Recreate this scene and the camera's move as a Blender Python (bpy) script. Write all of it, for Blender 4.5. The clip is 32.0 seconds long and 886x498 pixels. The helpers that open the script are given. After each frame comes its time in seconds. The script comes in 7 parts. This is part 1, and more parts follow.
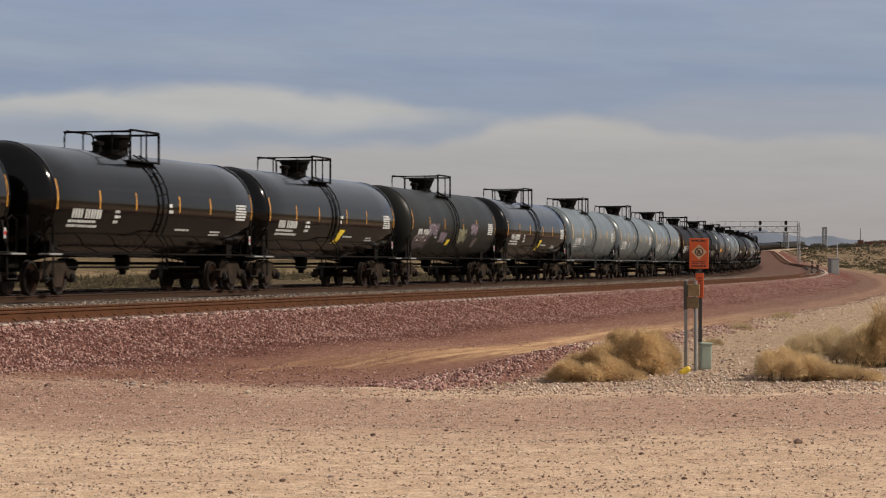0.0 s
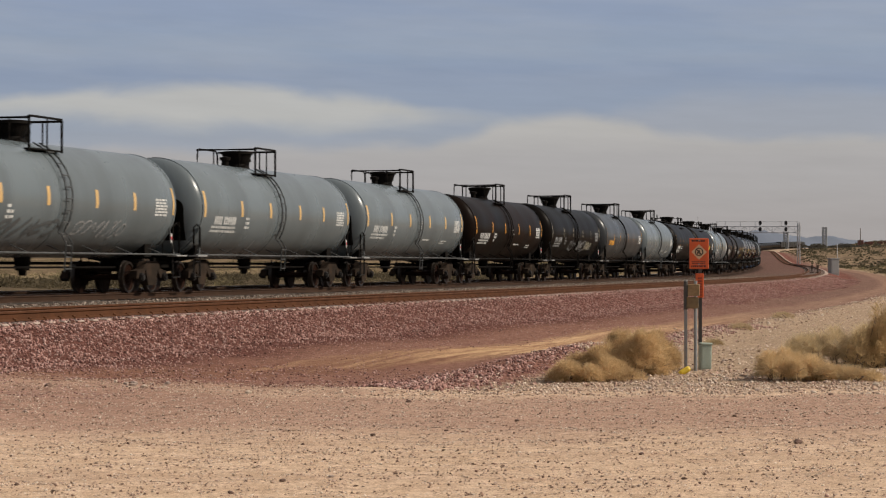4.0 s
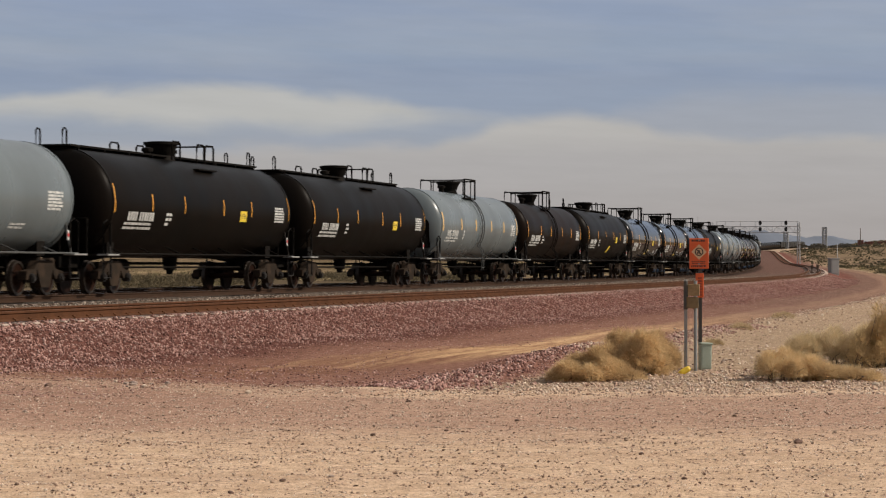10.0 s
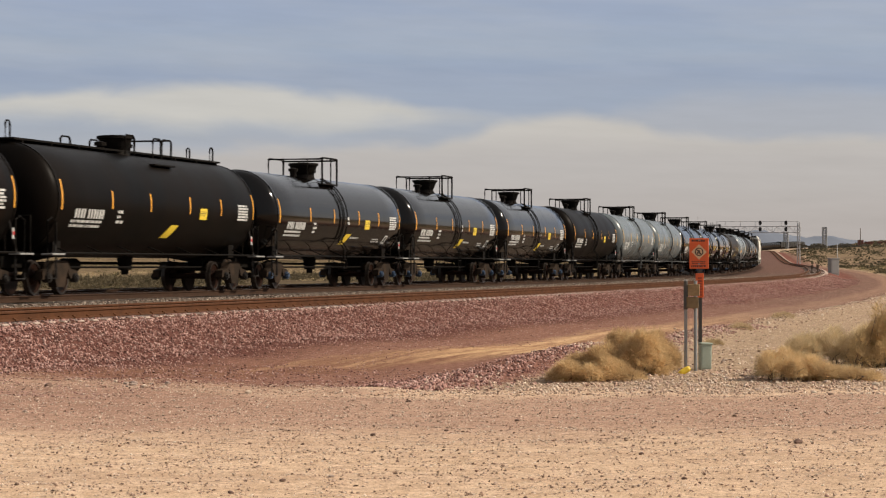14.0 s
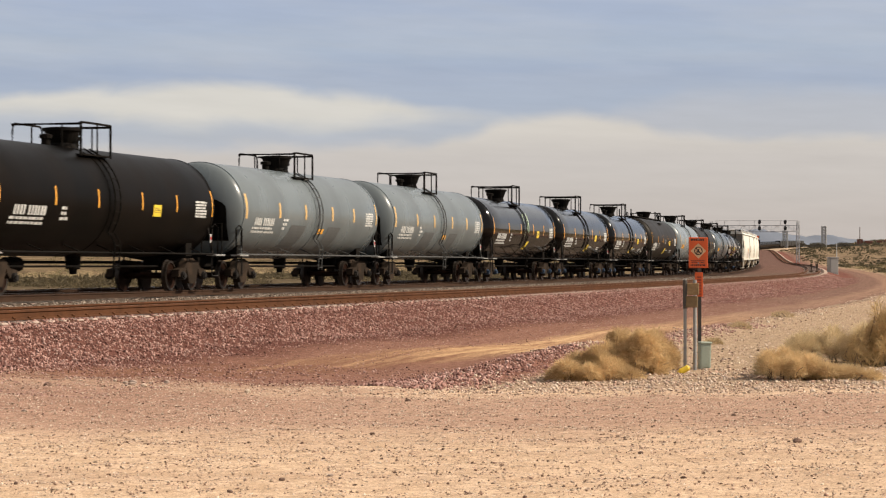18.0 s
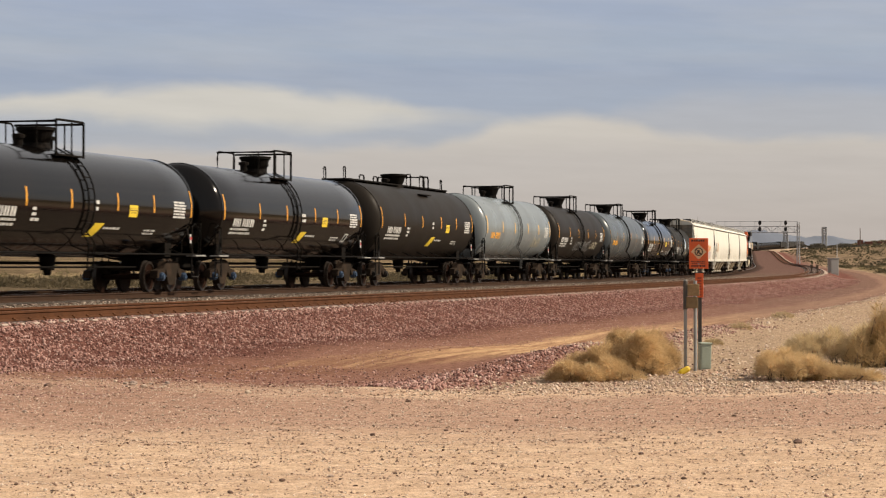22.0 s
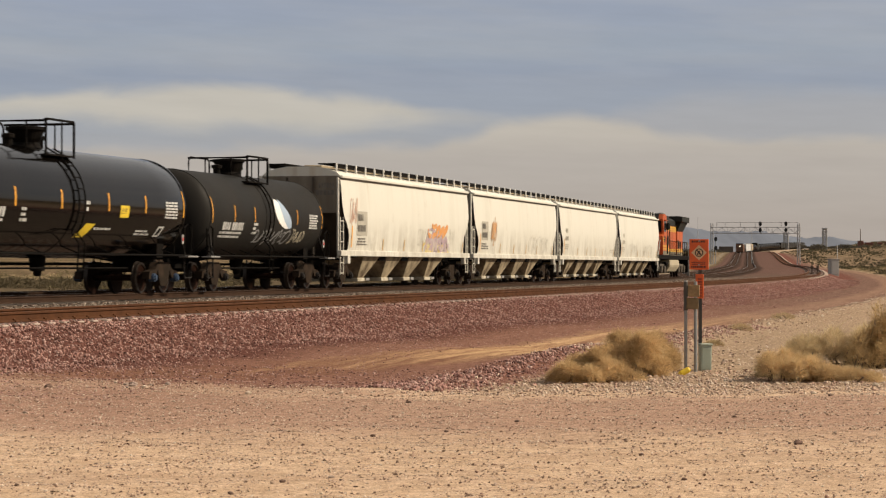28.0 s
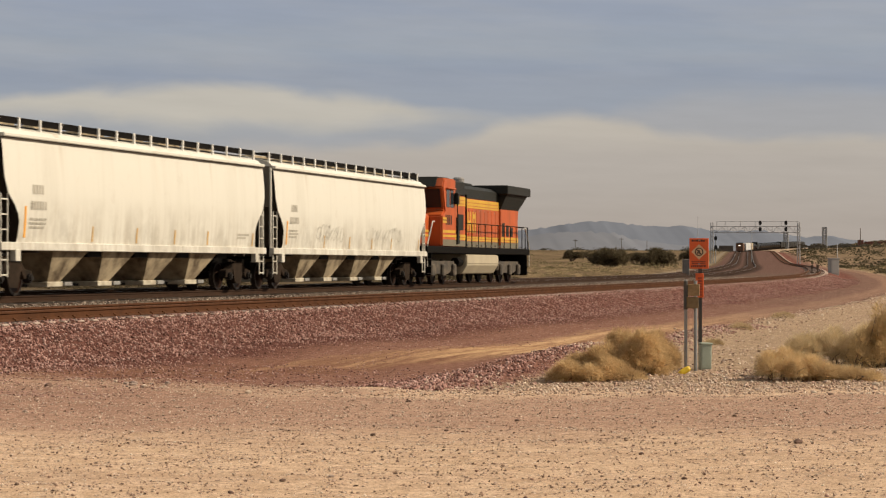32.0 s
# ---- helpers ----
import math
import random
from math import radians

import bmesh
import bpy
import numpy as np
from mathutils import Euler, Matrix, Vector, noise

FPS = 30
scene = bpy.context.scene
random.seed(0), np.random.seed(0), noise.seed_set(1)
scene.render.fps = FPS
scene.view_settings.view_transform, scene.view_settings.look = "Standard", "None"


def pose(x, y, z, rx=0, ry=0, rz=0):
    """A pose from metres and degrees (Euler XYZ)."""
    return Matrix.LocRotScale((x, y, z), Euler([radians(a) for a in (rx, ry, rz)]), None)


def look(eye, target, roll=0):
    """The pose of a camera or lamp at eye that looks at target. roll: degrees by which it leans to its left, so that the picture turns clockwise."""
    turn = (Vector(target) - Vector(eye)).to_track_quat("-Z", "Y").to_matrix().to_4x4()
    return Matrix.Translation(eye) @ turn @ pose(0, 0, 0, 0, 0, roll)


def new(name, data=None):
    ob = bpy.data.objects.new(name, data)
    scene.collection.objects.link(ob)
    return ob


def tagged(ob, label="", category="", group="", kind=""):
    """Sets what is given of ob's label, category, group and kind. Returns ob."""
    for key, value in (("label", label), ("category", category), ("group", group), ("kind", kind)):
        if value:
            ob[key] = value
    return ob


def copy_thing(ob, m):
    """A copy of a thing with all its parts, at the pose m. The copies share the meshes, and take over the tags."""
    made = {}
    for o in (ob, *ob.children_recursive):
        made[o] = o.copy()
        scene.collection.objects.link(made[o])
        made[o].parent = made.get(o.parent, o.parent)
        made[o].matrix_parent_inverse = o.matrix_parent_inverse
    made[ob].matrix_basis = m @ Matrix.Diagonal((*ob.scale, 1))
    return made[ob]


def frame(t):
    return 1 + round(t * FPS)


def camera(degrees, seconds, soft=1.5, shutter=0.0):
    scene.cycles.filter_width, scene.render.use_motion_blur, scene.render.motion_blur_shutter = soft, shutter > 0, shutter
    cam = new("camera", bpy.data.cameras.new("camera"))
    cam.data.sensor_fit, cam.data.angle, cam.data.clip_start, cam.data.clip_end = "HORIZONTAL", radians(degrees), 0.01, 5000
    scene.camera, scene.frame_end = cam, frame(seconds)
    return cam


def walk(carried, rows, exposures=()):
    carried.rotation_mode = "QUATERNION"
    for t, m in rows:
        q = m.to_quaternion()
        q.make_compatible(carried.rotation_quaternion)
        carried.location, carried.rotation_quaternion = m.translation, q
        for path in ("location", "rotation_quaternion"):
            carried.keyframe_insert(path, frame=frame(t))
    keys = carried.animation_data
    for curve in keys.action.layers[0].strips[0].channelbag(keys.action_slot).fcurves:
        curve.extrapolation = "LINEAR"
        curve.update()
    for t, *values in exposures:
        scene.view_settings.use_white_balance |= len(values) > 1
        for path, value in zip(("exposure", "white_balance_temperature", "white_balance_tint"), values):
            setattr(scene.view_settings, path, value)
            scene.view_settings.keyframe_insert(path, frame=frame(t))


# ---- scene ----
# Desert railway: a long tank train is pushed past a fixed telephoto camera.
# x to the right, y away from the camera, z up; the ground by the camera is z = 0.

# ---- the railway's plan: heading (radians from +y towards +x) against distance s along the train's track
HEADING = [(-500, 0.27), (-50, 0.268), (0, 0.246), (50, 0.221), (100, 0.1955), (150, 0.173),
           (200, 0.155), (250, 0.142), (300, 0.132), (350, 0.127), (400, 0.125), (3500, 0.125)]
RISE = [(-500, 0.0), (140, 0.0), (200, 0.22), (260, 0.5), (310, 0.75), (410, 1.05), (510, 1.5),
        (630, 2.8), (710, 4.2), (910, 6.9), (1200, 9.0), (3500, 20.0)]
RAIL = 0.924
_g = np.arange(-500.0, 3501.0, 1.0)
_h = np.interp(_g, *zip(*HEADING))
for _ in range(3):
    _h = np.convolve(np.pad(_h, 12, "edge"), np.ones(25) / 25, "valid")
_x = np.concatenate([[0.0], np.cumsum((np.sin(_h[1:]) + np.sin(_h[:-1])) / 2)])
_y = np.concatenate([[0.0], np.cumsum((np.cos(_h[1:]) + np.cos(_h[:-1])) / 2)])
_x += -4.37 - _x[500]
_y += 91.97 - _y[500]
_z = np.interp(_g, *zip(*RISE))
for _ in range(2):
    _z = np.convolve(np.pad(_z, 15, "edge"), np.ones(31) / 31, "valid")


def plan(s, lat=0.0, up=0.0):
    """The world place at distance s along the track, lat metres towards the camera's side, up metres above the rail."""
    h = np.interp(s, _g, _h)
    return Vector((np.interp(s, _g, _x) + lat * math.cos(h), np.interp(s, _g, _y) - lat * math.sin(h),
                   RAIL + np.interp(s, _g, _z) + up))


def heading(s):
    return float(np.interp(s, _g, _h))


def along(t):
    """How far the train has come at t seconds."""
    return 19.757 * t - 9.385e-3 * t * t - 52.63e-5 * t ** 3


# ---- camera
TILT, FOV = 0.403, 20.71
cam = camera(FOV, 32.0, soft=1.2, shutter=0.2)
PX = math.degrees(1 / 4291)
DRIFT = [(0, 0, 0), (3.5, 0, 0), (5.5, 0, 1.3), (6.2, 0, 1.0), (6.6, 0, 0), (16.4, 0, 0), (17.0, -1.2, -1.6), (21.2, -1.0, -1.6),
         (22.2, -0.5, 0), (24.4, -0.3, 0), (25.2, 0, 1.6), (28.0, 0, 1.5), (28.6, 0.3, 0.3), (29.0, 1.0, 0),
         (29.6, 1.8, -0.4), (30.2, 1.4, -0.5), (31.0, 0.3, 0), (32.0, 0, 0)]
EXPOSURE = [(0, 0.05, 6200, 10), (10, 0.08, 6250, 10), (13, 0.24, 6400, 10), (17, 0.50, 6550, 10), (19, 0.57, 6600, 10), (21, 0.44, 6650, 10),
            (23, 0.39, 6750, 10), (25, 0.37, 6800, 10), (28, 0.17, 6900, 10), (32, 0.13, 6950, 10)]
walk(cam, [(t, pose(0, 0, 1.7, 90 + TILT + dy * PX, 0, dx * PX)) for t, dx, dy in DRIFT], EXPOSURE)

# ---- light: a hazy sun behind thin cloud, and a layered sky
SUN_EL, SUN_AZ = 36, 89          # degrees above the horizon; clockwise from +y
sun = new("sun", bpy.data.lights.new("sun", "SUN"))
sun.data.energy, sun.data.angle, sun.data.color = 4.7, radians(3), (1.0, 0.88, 0.72)
_e, _a = radians(SUN_EL), radians(SUN_AZ)
sun.matrix_world = look((0, 0, 60), (-math.sin(_a) * math.cos(_e), -math.cos(_a) * math.cos(_e), 60 - math.sin(_e)))


class Nodes:
    """Short hand for node trees."""
    def __init__(self, tree):
        self.t = tree
        tree.nodes.clear()

    def __call__(self, kind, _props=None, **inputs):
        n = self.t.nodes.new(kind)
        for k, v in (_props or {}).items():
            setattr(n, k, v)
        for k, v in inputs.items():
            sock = n.inputs[int(k[1:])] if k[0] == "i" and k[1:].isdigit() else n.inputs[k.replace("_", " ")]
            self.put(sock, v)
        return n

    def put(self, sock, v):
        if isinstance(v, bpy.types.NodeSocket):
            self.t.links.new(v, sock)
        elif isinstance(v, bpy.types.Node):
            self.t.links.new(v.outputs[0], sock)
        else:
            sock.default_value = v

    def math(self, op, a, b=0.0, clamp=False):
        return self("ShaderNodeMath", {"operation": op, "use_clamp": clamp}, i0=a, i1=b).outputs[0]

    def mix(self, fac, a, b, mode="MIX"):
        n = self.t.nodes.new("ShaderNodeMix")
        n.data_type, n.blend_type = "RGBA", mode
        for i, v in ((0, fac), (6, a), (7, b)):
            if isinstance(v, tuple) and len(v) == 3:
                v = (*v, 1)
            self.put(n.inputs[i], v)
        return n.outputs[2]

    def ramp(self, fac, stops, ease="LINEAR"):
        n = self.t.nodes.new("ShaderNodeValToRGB")
        self.put(n.inputs[0], fac)
        n.color_ramp.interpolation = ease
        while len(n.color_ramp.elements) < len(stops):
            n.color_ramp.elements.new(0.5)
        for e, (p, c) in zip(n.color_ramp.elements, stops):
            e.position = p
            e.color = (*c, 1) if isinstance(c, tuple) else (c, c, c, 1)
        return n.outputs[0]

    def noise(self, vec, scale, detail=4.0, rough=0.55, dist=0.0):
        n = self("ShaderNodeTexNoise", None, Vector=vec, Scale=scale, Detail=detail, Roughness=rough, Distortion=dist)
        return n.outputs[0]


def srgb(r, g, b):
    f = lambda c: c / 12.92 if c <= 0.04045 else ((c + 0.055) / 1.055) ** 2.4
    return (f(r / 255), f(g / 255), f(b / 255))


world = bpy.data.worlds.new("sky")
scene.world = world
world.use_nodes = True
N = Nodes(world.node_tree)
sky = N("ShaderNodeTexSky", {"sky_type": "NISHITA", "sun_disc": False, "sun_elevation": radians(SUN_EL), "sun_rotation": radians(SUN_AZ)})
way = N("ShaderNodeTexCoord").outputs["Generated"]
sep = N("ShaderNodeSeparateXYZ", None, Vector=way)
flat = N.math("SQRT", N.math("ADD", N.math("MULTIPLY", sep.outputs[0], sep.outputs[0]), N.math("MULTIPLY", sep.outputs[1], sep.outputs[1])))
elev = N.math("MULTIPLY", N.math("ARCTAN2", sep.outputs[2], flat), 57.3)
azim = N.math("MULTIPLY", N.math("ARCTAN2", sep.outputs[0], sep.outputs[1]), 57.3)
streaky = N("ShaderNodeCombineXYZ", None, X=N.math("MULTIPLY", azim, 0.16), Y=N.math("ADD", N.math("MULTIPLY", elev, 1.15), N.math("MULTIPLY", azim, 0.05)), Z=3.1).outputs[0]
puffs = N("ShaderNodeCombineXYZ", None, X=N.math("MULTIPLY", azim, 0.45), Y=N.math("MULTIPLY", elev, 1.1), Z=1.4).outputs[0]
lumps = N.math("SUBTRACT", N.noise(puffs, 1.0, 4.0, 0.5, 0.4), 0.5)
ragged = N.math("ADD", elev, N.math("MULTIPLY", lumps, 0.55))
across = N.math("DIVIDE", N.math("ADD", azim, 12.0), 24.0)


def edge_of(*stops):
    """A cloud edge's height in degrees over the azimuth, -12 to 12 degrees."""
    return N.math("MULTIPLY", N.ramp(across, [((a + 12) / 24, h / 10) for a, h in stops], "EASE"), 10.0)


def under(edge, soft):
    return N("ShaderNodeMapRange", {"clamp": True, "interpolation_type": "SMOOTHSTEP"}, i0=N.math("SUBTRACT", edge, ragged), i1=-soft, i2=soft).outputs[0]


cloud = N.ramp(N.math("DIVIDE", elev, 12.0), [
    (0.0, srgb(172, 174, 182)), (0.25, srgb(168, 173, 184)), (0.33, srgb(158, 168, 187)), (0.37, srgb(152, 163, 185)), (0.43, srgb(160, 171, 190)),
    (0.50, srgb(158, 169, 191)), (0.60, srgb(154, 167, 190)), (0.70, srgb(168, 173, 188)), (0.84, srgb(204, 202, 200)), (1.0, srgb(206, 204, 202))], "EASE")
drift = N.ramp(N.noise(streaky, 1.0, 4.0, 0.55), [(0.40, 0.0), (0.66, 0.55)])
cloud = N.mix(N.math("MULTIPLY", drift, N("ShaderNodeMapRange", {"clamp": True}, i0=elev, i1=3.8, i2=4.8).outputs[0]), cloud, srgb(176, 181, 192))
# grey veil, long lens of bright cloud, warm bank down to the horizon
veil = N.math("MULTIPLY", under(edge_of((-12, 2.9), (2.6, 2.9), (4.6, 3.7), (6.0, 4.05), (9.0, 4.1), (12, 4.1)), 0.35), 0.75)
cloud = N.mix(veil, cloud, srgb(176, 177, 184))
lens_top = under(edge_of((-12, 3.75), (-9.5, 3.95), (-7.8, 4.12), (-6.0, 4.30), (-4.4, 4.18), (-2.4, 3.95), (0.2, 3.68), (1.8, 3.45), (3.0, 3.0)), 0.22)
lens_foot = under(edge_of((-12, 3.45), (-9.5, 3.50), (-5.0, 3.25), (-3.0, 3.20), (-1.0, 3.40), (0.3, 3.58), (2.0, 3.5)), 0.30)
cloud = N.mix(N.math("MULTIPLY", lens_top, N.math("SUBTRACT", 1.0, lens_foot)), cloud, srgb(203, 199, 193))
bank = under(edge_of((-12, 2.75), (-3.0, 2.70), (-0.6, 2.85), (0.4, 3.12), (1.6, 3.42), (3.1, 3.60), (4.4, 3.35), (5.2, 3.12), (7.0, 3.02), (12, 3.02)), 0.20)
warm = N.ramp(N.math("DIVIDE", elev, 4.0), [(0.0, srgb(178, 168, 163)), (0.2, srgb(184, 175, 170)), (0.6, srgb(190, 183, 179)), (0.85, srgb(203, 196, 188)), (1.0, srgb(204, 197, 188))], "EASE")
cloud = N.mix(N.math("MULTIPLY", bank, 0.92), cloud, warm)
streak = N.math("MULTIPLY", N.math("SUBTRACT", N.noise(streaky, 2.6, 5.0, 0.6), 0.5), 0.16)
tone = N.math("ADD", 1.0, streak)
cloud = N.mix(1.0, cloud, N("ShaderNodeCombineXYZ", None, X=tone, Y=tone, Z=tone).outputs[0], "MULTIPLY")
# away from the blue gap ahead the cover is even, and paler round the sun
aside = N("ShaderNodeMapRange", {"clamp": True, "interpolation_type": "SMOOTHSTEP"}, i0=N.math("ABSOLUTE", azim), i1=12.0, i2=30.0).outputs[0]
cover = N.mix(N.ramp(N.noise(streaky, 0.7, 5.0, 0.6), [(0.35, 0.0), (0.7, 1.0)]), srgb(166, 165, 168), srgb(196, 193, 190))
cloud = N.mix(N.math("MULTIPLY", aside, 0.85), cloud, cover)
blend = N("ShaderNodeBackground", None, Color=cloud, Strength=0.80)
clear = N("ShaderNodeBackground", None, Color=sky.outputs[0], Strength=0.08)
both = N("ShaderNodeMixShader", None, Fac=0.9)
N.put(both.inputs[1], clear)
N.put(both.inputs[2], blend)
N("ShaderNodeOutputWorld", None, Surface=both)

# ---- materials
def material(name, build, rough=0.7, metal=0.0, bump=0.0, spec=0.5):
    """A principled material; build(N) gives (colour, height or None, roughness or None)."""
    m = bpy.data.materials.new(name)
    m.use_nodes = True
    n = Nodes(m.node_tree)
    colour, height, r = build(n)
    b = n("ShaderNodeBsdfPrincipled", None, Roughness=rough if r is None else r, Metallic=metal)
    b.inputs["Specular IOR Level"].default_value = spec
    n.put(b.inputs["Base Color"], (*colour, 1) if isinstance(colour, tuple) else colour)
    if height is not None and bump:
        k = n("ShaderNodeBump", None, Strength=bump, Distance=0.02, Height=height)
        n.put(b.inputs["Normal"], k)
    n("ShaderNodeOutputMaterial", None, Surface=b)
    return m


def spot(n):
    return n("ShaderNodeTexCoord").outputs["Object"]


def worn(name, base, dirt, scale=1.5, amount=0.5, rough=0.6, metal=0.0, grain=40.0, bump=0.15, streak=False, spec=0.5):
    """Paint or metal with stains at one scale and grain at another; streak draws the stains downwards."""
    def build(n):
        v = spot(n)
        if streak:
            v2 = n("ShaderNodeMapping", None, Vector=v)
            v2.inputs["Scale"].default_value = (1, 1, 0.16)
            v2 = v2.outputs[0]
        else:
            v2 = v
        big = n.noise(v2, scale, 5, 0.62)
        fine = n.noise(v, grain, 3, 0.6)
        mask = n.math("MULTIPLY", n.ramp(big, [(0.40, 0.0), (0.68, 1.0)]), amount)
        c = n.mix(mask, base, dirt)
        c = n.mix(n.math("MULTIPLY", fine, 0.28), c, tuple(k * 0.55 for k in base))
        r = n.math("ADD", rough - 0.08, n.math("MULTIPLY", big, 0.2))
        return c, fine, r
    return material(name, build, rough, metal, bump, spec)


BLACK_GLOSS = worn("glossy_black_paint", (0.0024, 0.0020, 0.0017), (0.0062, 0.0045, 0.0034), 0.5, 0.6, 0.09, bump=0.0, streak=True, spec=0.26)
BLACK_MATT = worn("weathered_black_paint", (0.0036, 0.0031, 0.0027), (0.0098, 0.0069, 0.0052), 0.6, 0.7, 0.36, bump=0.0, streak=True, spec=0.03)
BROWN_BLACK = worn("rusty_brown_black_paint", (0.005, 0.0041, 0.0036), (0.017, 0.0085, 0.0052), 0.5, 0.8, 0.36, bump=0.0, streak=True, spec=0.025)
DARK_GREY = worn("dull_dark_grey_paint", (0.0135, 0.014, 0.0125), (0.021, 0.020, 0.0175), 0.6, 0.7, 0.36, bump=0.0, streak=True, spec=0.12)
GREY = worn("weathered_grey_paint", (0.128, 0.150, 0.160), (0.083, 0.094, 0.098), 0.5, 0.8, 0.26, bump=0.0, streak=True, spec=0.32)
SLATE = worn("slate_grey_paint", (0.072, 0.088, 0.098), (0.045, 0.05, 0.053), 0.5, 0.8, 0.26, bump=0.0, streak=True, spec=0.32)
# slate with the dimness of overcast light put into its colour
OVERCAST_SLATE = worn("overcast_slate_paint", (0.040, 0.043, 0.046), (0.026, 0.026, 0.027), 0.5, 0.8, 0.28, bump=0.0, streak=True, spec=0.2)
# lighter version of the weathered black; sunlight is put into the colour
SUNLIT_UMBER = worn("sunlit_tone_black_paint", (0.0165, 0.0140, 0.0118), (0.026, 0.0215, 0.0175), 0.6, 0.7, 0.4, bump=0.0, streak=True, spec=0.05)
PALE_GREY = worn("pale_grey_paint", (0.185, 0.215, 0.23), (0.12, 0.132, 0.136), 0.5, 0.7, 0.26, bump=0.0, streak=True, spec=0.32)
STEEL_DARK = worn("grimy_black_steel", (0.006, 0.0055, 0.005), (0.015, 0.0115, 0.009), 2.0, 0.7, 0.65, spec=0.04)
DULL_IRON = worn("dull_iron_grey_paint", (0.019, 0.0182, 0.0168), (0.029, 0.026, 0.023), 0.6, 0.7, 0.5, streak=True, spec=0.06)
STEEL_GREY = worn("grimy_grey_steel", (0.024, 0.022, 0.021), (0.018, 0.014, 0.0115), 2.0, 0.7, 0.6, spec=0.08)
WORN_GREY = worn("worn_grey_fittings", (0.085, 0.088, 0.088), (0.03, 0.027, 0.025), 3.0, 0.7, 0.6, spec=0.15)
BEARING_BLUE = worn("faded_blue_bearing_paint", (0.045, 0.075, 0.13), (0.02, 0.022, 0.026), 5.0, 0.7, 0.6, spec=0.15)
TRUCK = worn("brake_dust_brown_steel", (0.024, 0.0185, 0.0145), (0.052, 0.035, 0.025), 3.0, 0.8, 0.75, spec=0.02)
WHEEL = worn("rusty_wheel_steel", (0.024, 0.0105, 0.0065), (0.009, 0.007, 0.006), 4.0, 0.7, 0.5, 0.3, spec=0.06)
RUST = worn("rail_rust", (0.088, 0.036, 0.016), (0.042, 0.019, 0.010), 3.0, 0.7, 0.8, spec=0.1)
RUST_DARK = worn("dark_brown_rail_steel", (0.045, 0.024, 0.0145), (0.025, 0.015, 0.010), 3.0, 0.7, 0.8, spec=0.1)
RUST_TOP = worn("rusty_rail_head", (0.20, 0.105, 0.065), (0.11, 0.05, 0.028), 3.0, 0.7, 0.7, spec=0.2)
WHEEL_RIM = worn("scuffed_wheel_rim", (0.036, 0.027, 0.021), (0.014, 0.010, 0.008), 5.0, 0.7, 0.4, 0.5)
RAILTOP = worn("polished_rail_head", (0.32, 0.27, 0.24), (0.2, 0.13, 0.1), 2.0, 0.5, 0.35, 0.7)
STALE_CONCRETE = worn("stale_grey_concrete", (0.20, 0.18, 0.16), (0.13, 0.115, 0.10), 2.0, 0.7, 0.9)
CONCRETE = worn("dusty_concrete_tie", (0.46, 0.37, 0.31), (0.2, 0.13, 0.10), 3.0, 0.7, 0.9)
ORANGE_MARK = worn("orange_reflective_tape", (0.78, 0.36, 0.035), (0.55, 0.22, 0.03), 6.0, 0.5, 0.5)
YELLOW_MARK = worn("yellow_reflective_tape", (0.72, 0.52, 0.03), (0.45, 0.32, 0.04), 6.0, 0.5, 0.5)
WHITE_MARK = worn("white_stencil_paint", (0.56, 0.56, 0.54), (0.28, 0.275, 0.265), 8.0, 0.6, 0.6)


def cream_paint(n):
    """Cream car paint with rain streaks, rust runs and a grimy foot."""
    v = spot(n)
    def drawn(sx, sz):
        m = n("ShaderNodeMapping", None, Vector=v)
        m.inputs["Scale"].default_value = (sx, 1, sz)
        return m.outputs[0]
    info = n("ShaderNodeObjectInfo").outputs["Random"]
    z = n("ShaderNodeSeparateXYZ", None, Vector=v).outputs[2]
    broad, runs, thin, fine = n.noise(drawn(0.22, 0.05), 1.0, 3), n.noise(drawn(1.3, 0.10), 1.0, 5, 0.65), n.noise(drawn(5.0, 0.22), 1.0, 4, 0.7), n.noise(v, 40, 3)
    c = n.mix(n.ramp(runs, [(0.50, 0.0), (0.80, 0.42)]), (0.60, 0.585, 0.52), (0.43, 0.405, 0.34))
    c = n.mix(n.math("MULTIPLY", n.ramp(broad, [(0.56, 0.0), (0.72, 1.0)]), n.ramp(runs, [(0.38, 0.0), (0.6, 0.6)])), c, (0.40, 0.25, 0.12))
    eave = n("ShaderNodeMapRange", {"clamp": True}, i0=z, i1=2.4, i2=4.0).outputs[0]
    seams = n.noise(drawn(0.75, 0.02), 1.0, 2, 0.5)
    c = n.mix(n.math("MULTIPLY", n.math("MULTIPLY", eave, n.ramp(seams, [(0.60, 0.0), (0.68, 1.0)])), n.ramp(thin, [(0.35, 0.15), (0.6, 0.6)])), c, (0.33, 0.235, 0.14))
    foot = n("ShaderNodeMapRange", {"clamp": True}, i0=z, i1=2.7, i2=1.6).outputs[0]
    c = n.mix(n.math("MULTIPLY", n.math("MULTIPLY", foot, n.ramp(n.noise(drawn(1.1, 0.9), 1.0, 5, 0.7), [(0.46, 0.0), (0.62, 1.0)])), 0.6), c, (0.36, 0.34, 0.29))
    c = n.mix(n.math("MULTIPLY", n.math("MULTIPLY", foot, n.ramp(thin, [(0.42, 0.0), (0.66, 1.0)])), 0.5), c, (0.34, 0.29, 0.22))
    c = n.mix(n.math("MULTIPLY", n.ramp(n.noise(v, 1.7, 5, 0.7), [(0.60, 0.0), (0.72, 1.0)]), 0.25), c, (0.42, 0.37, 0.30))
    return c, n.math("ADD", fine, runs), None


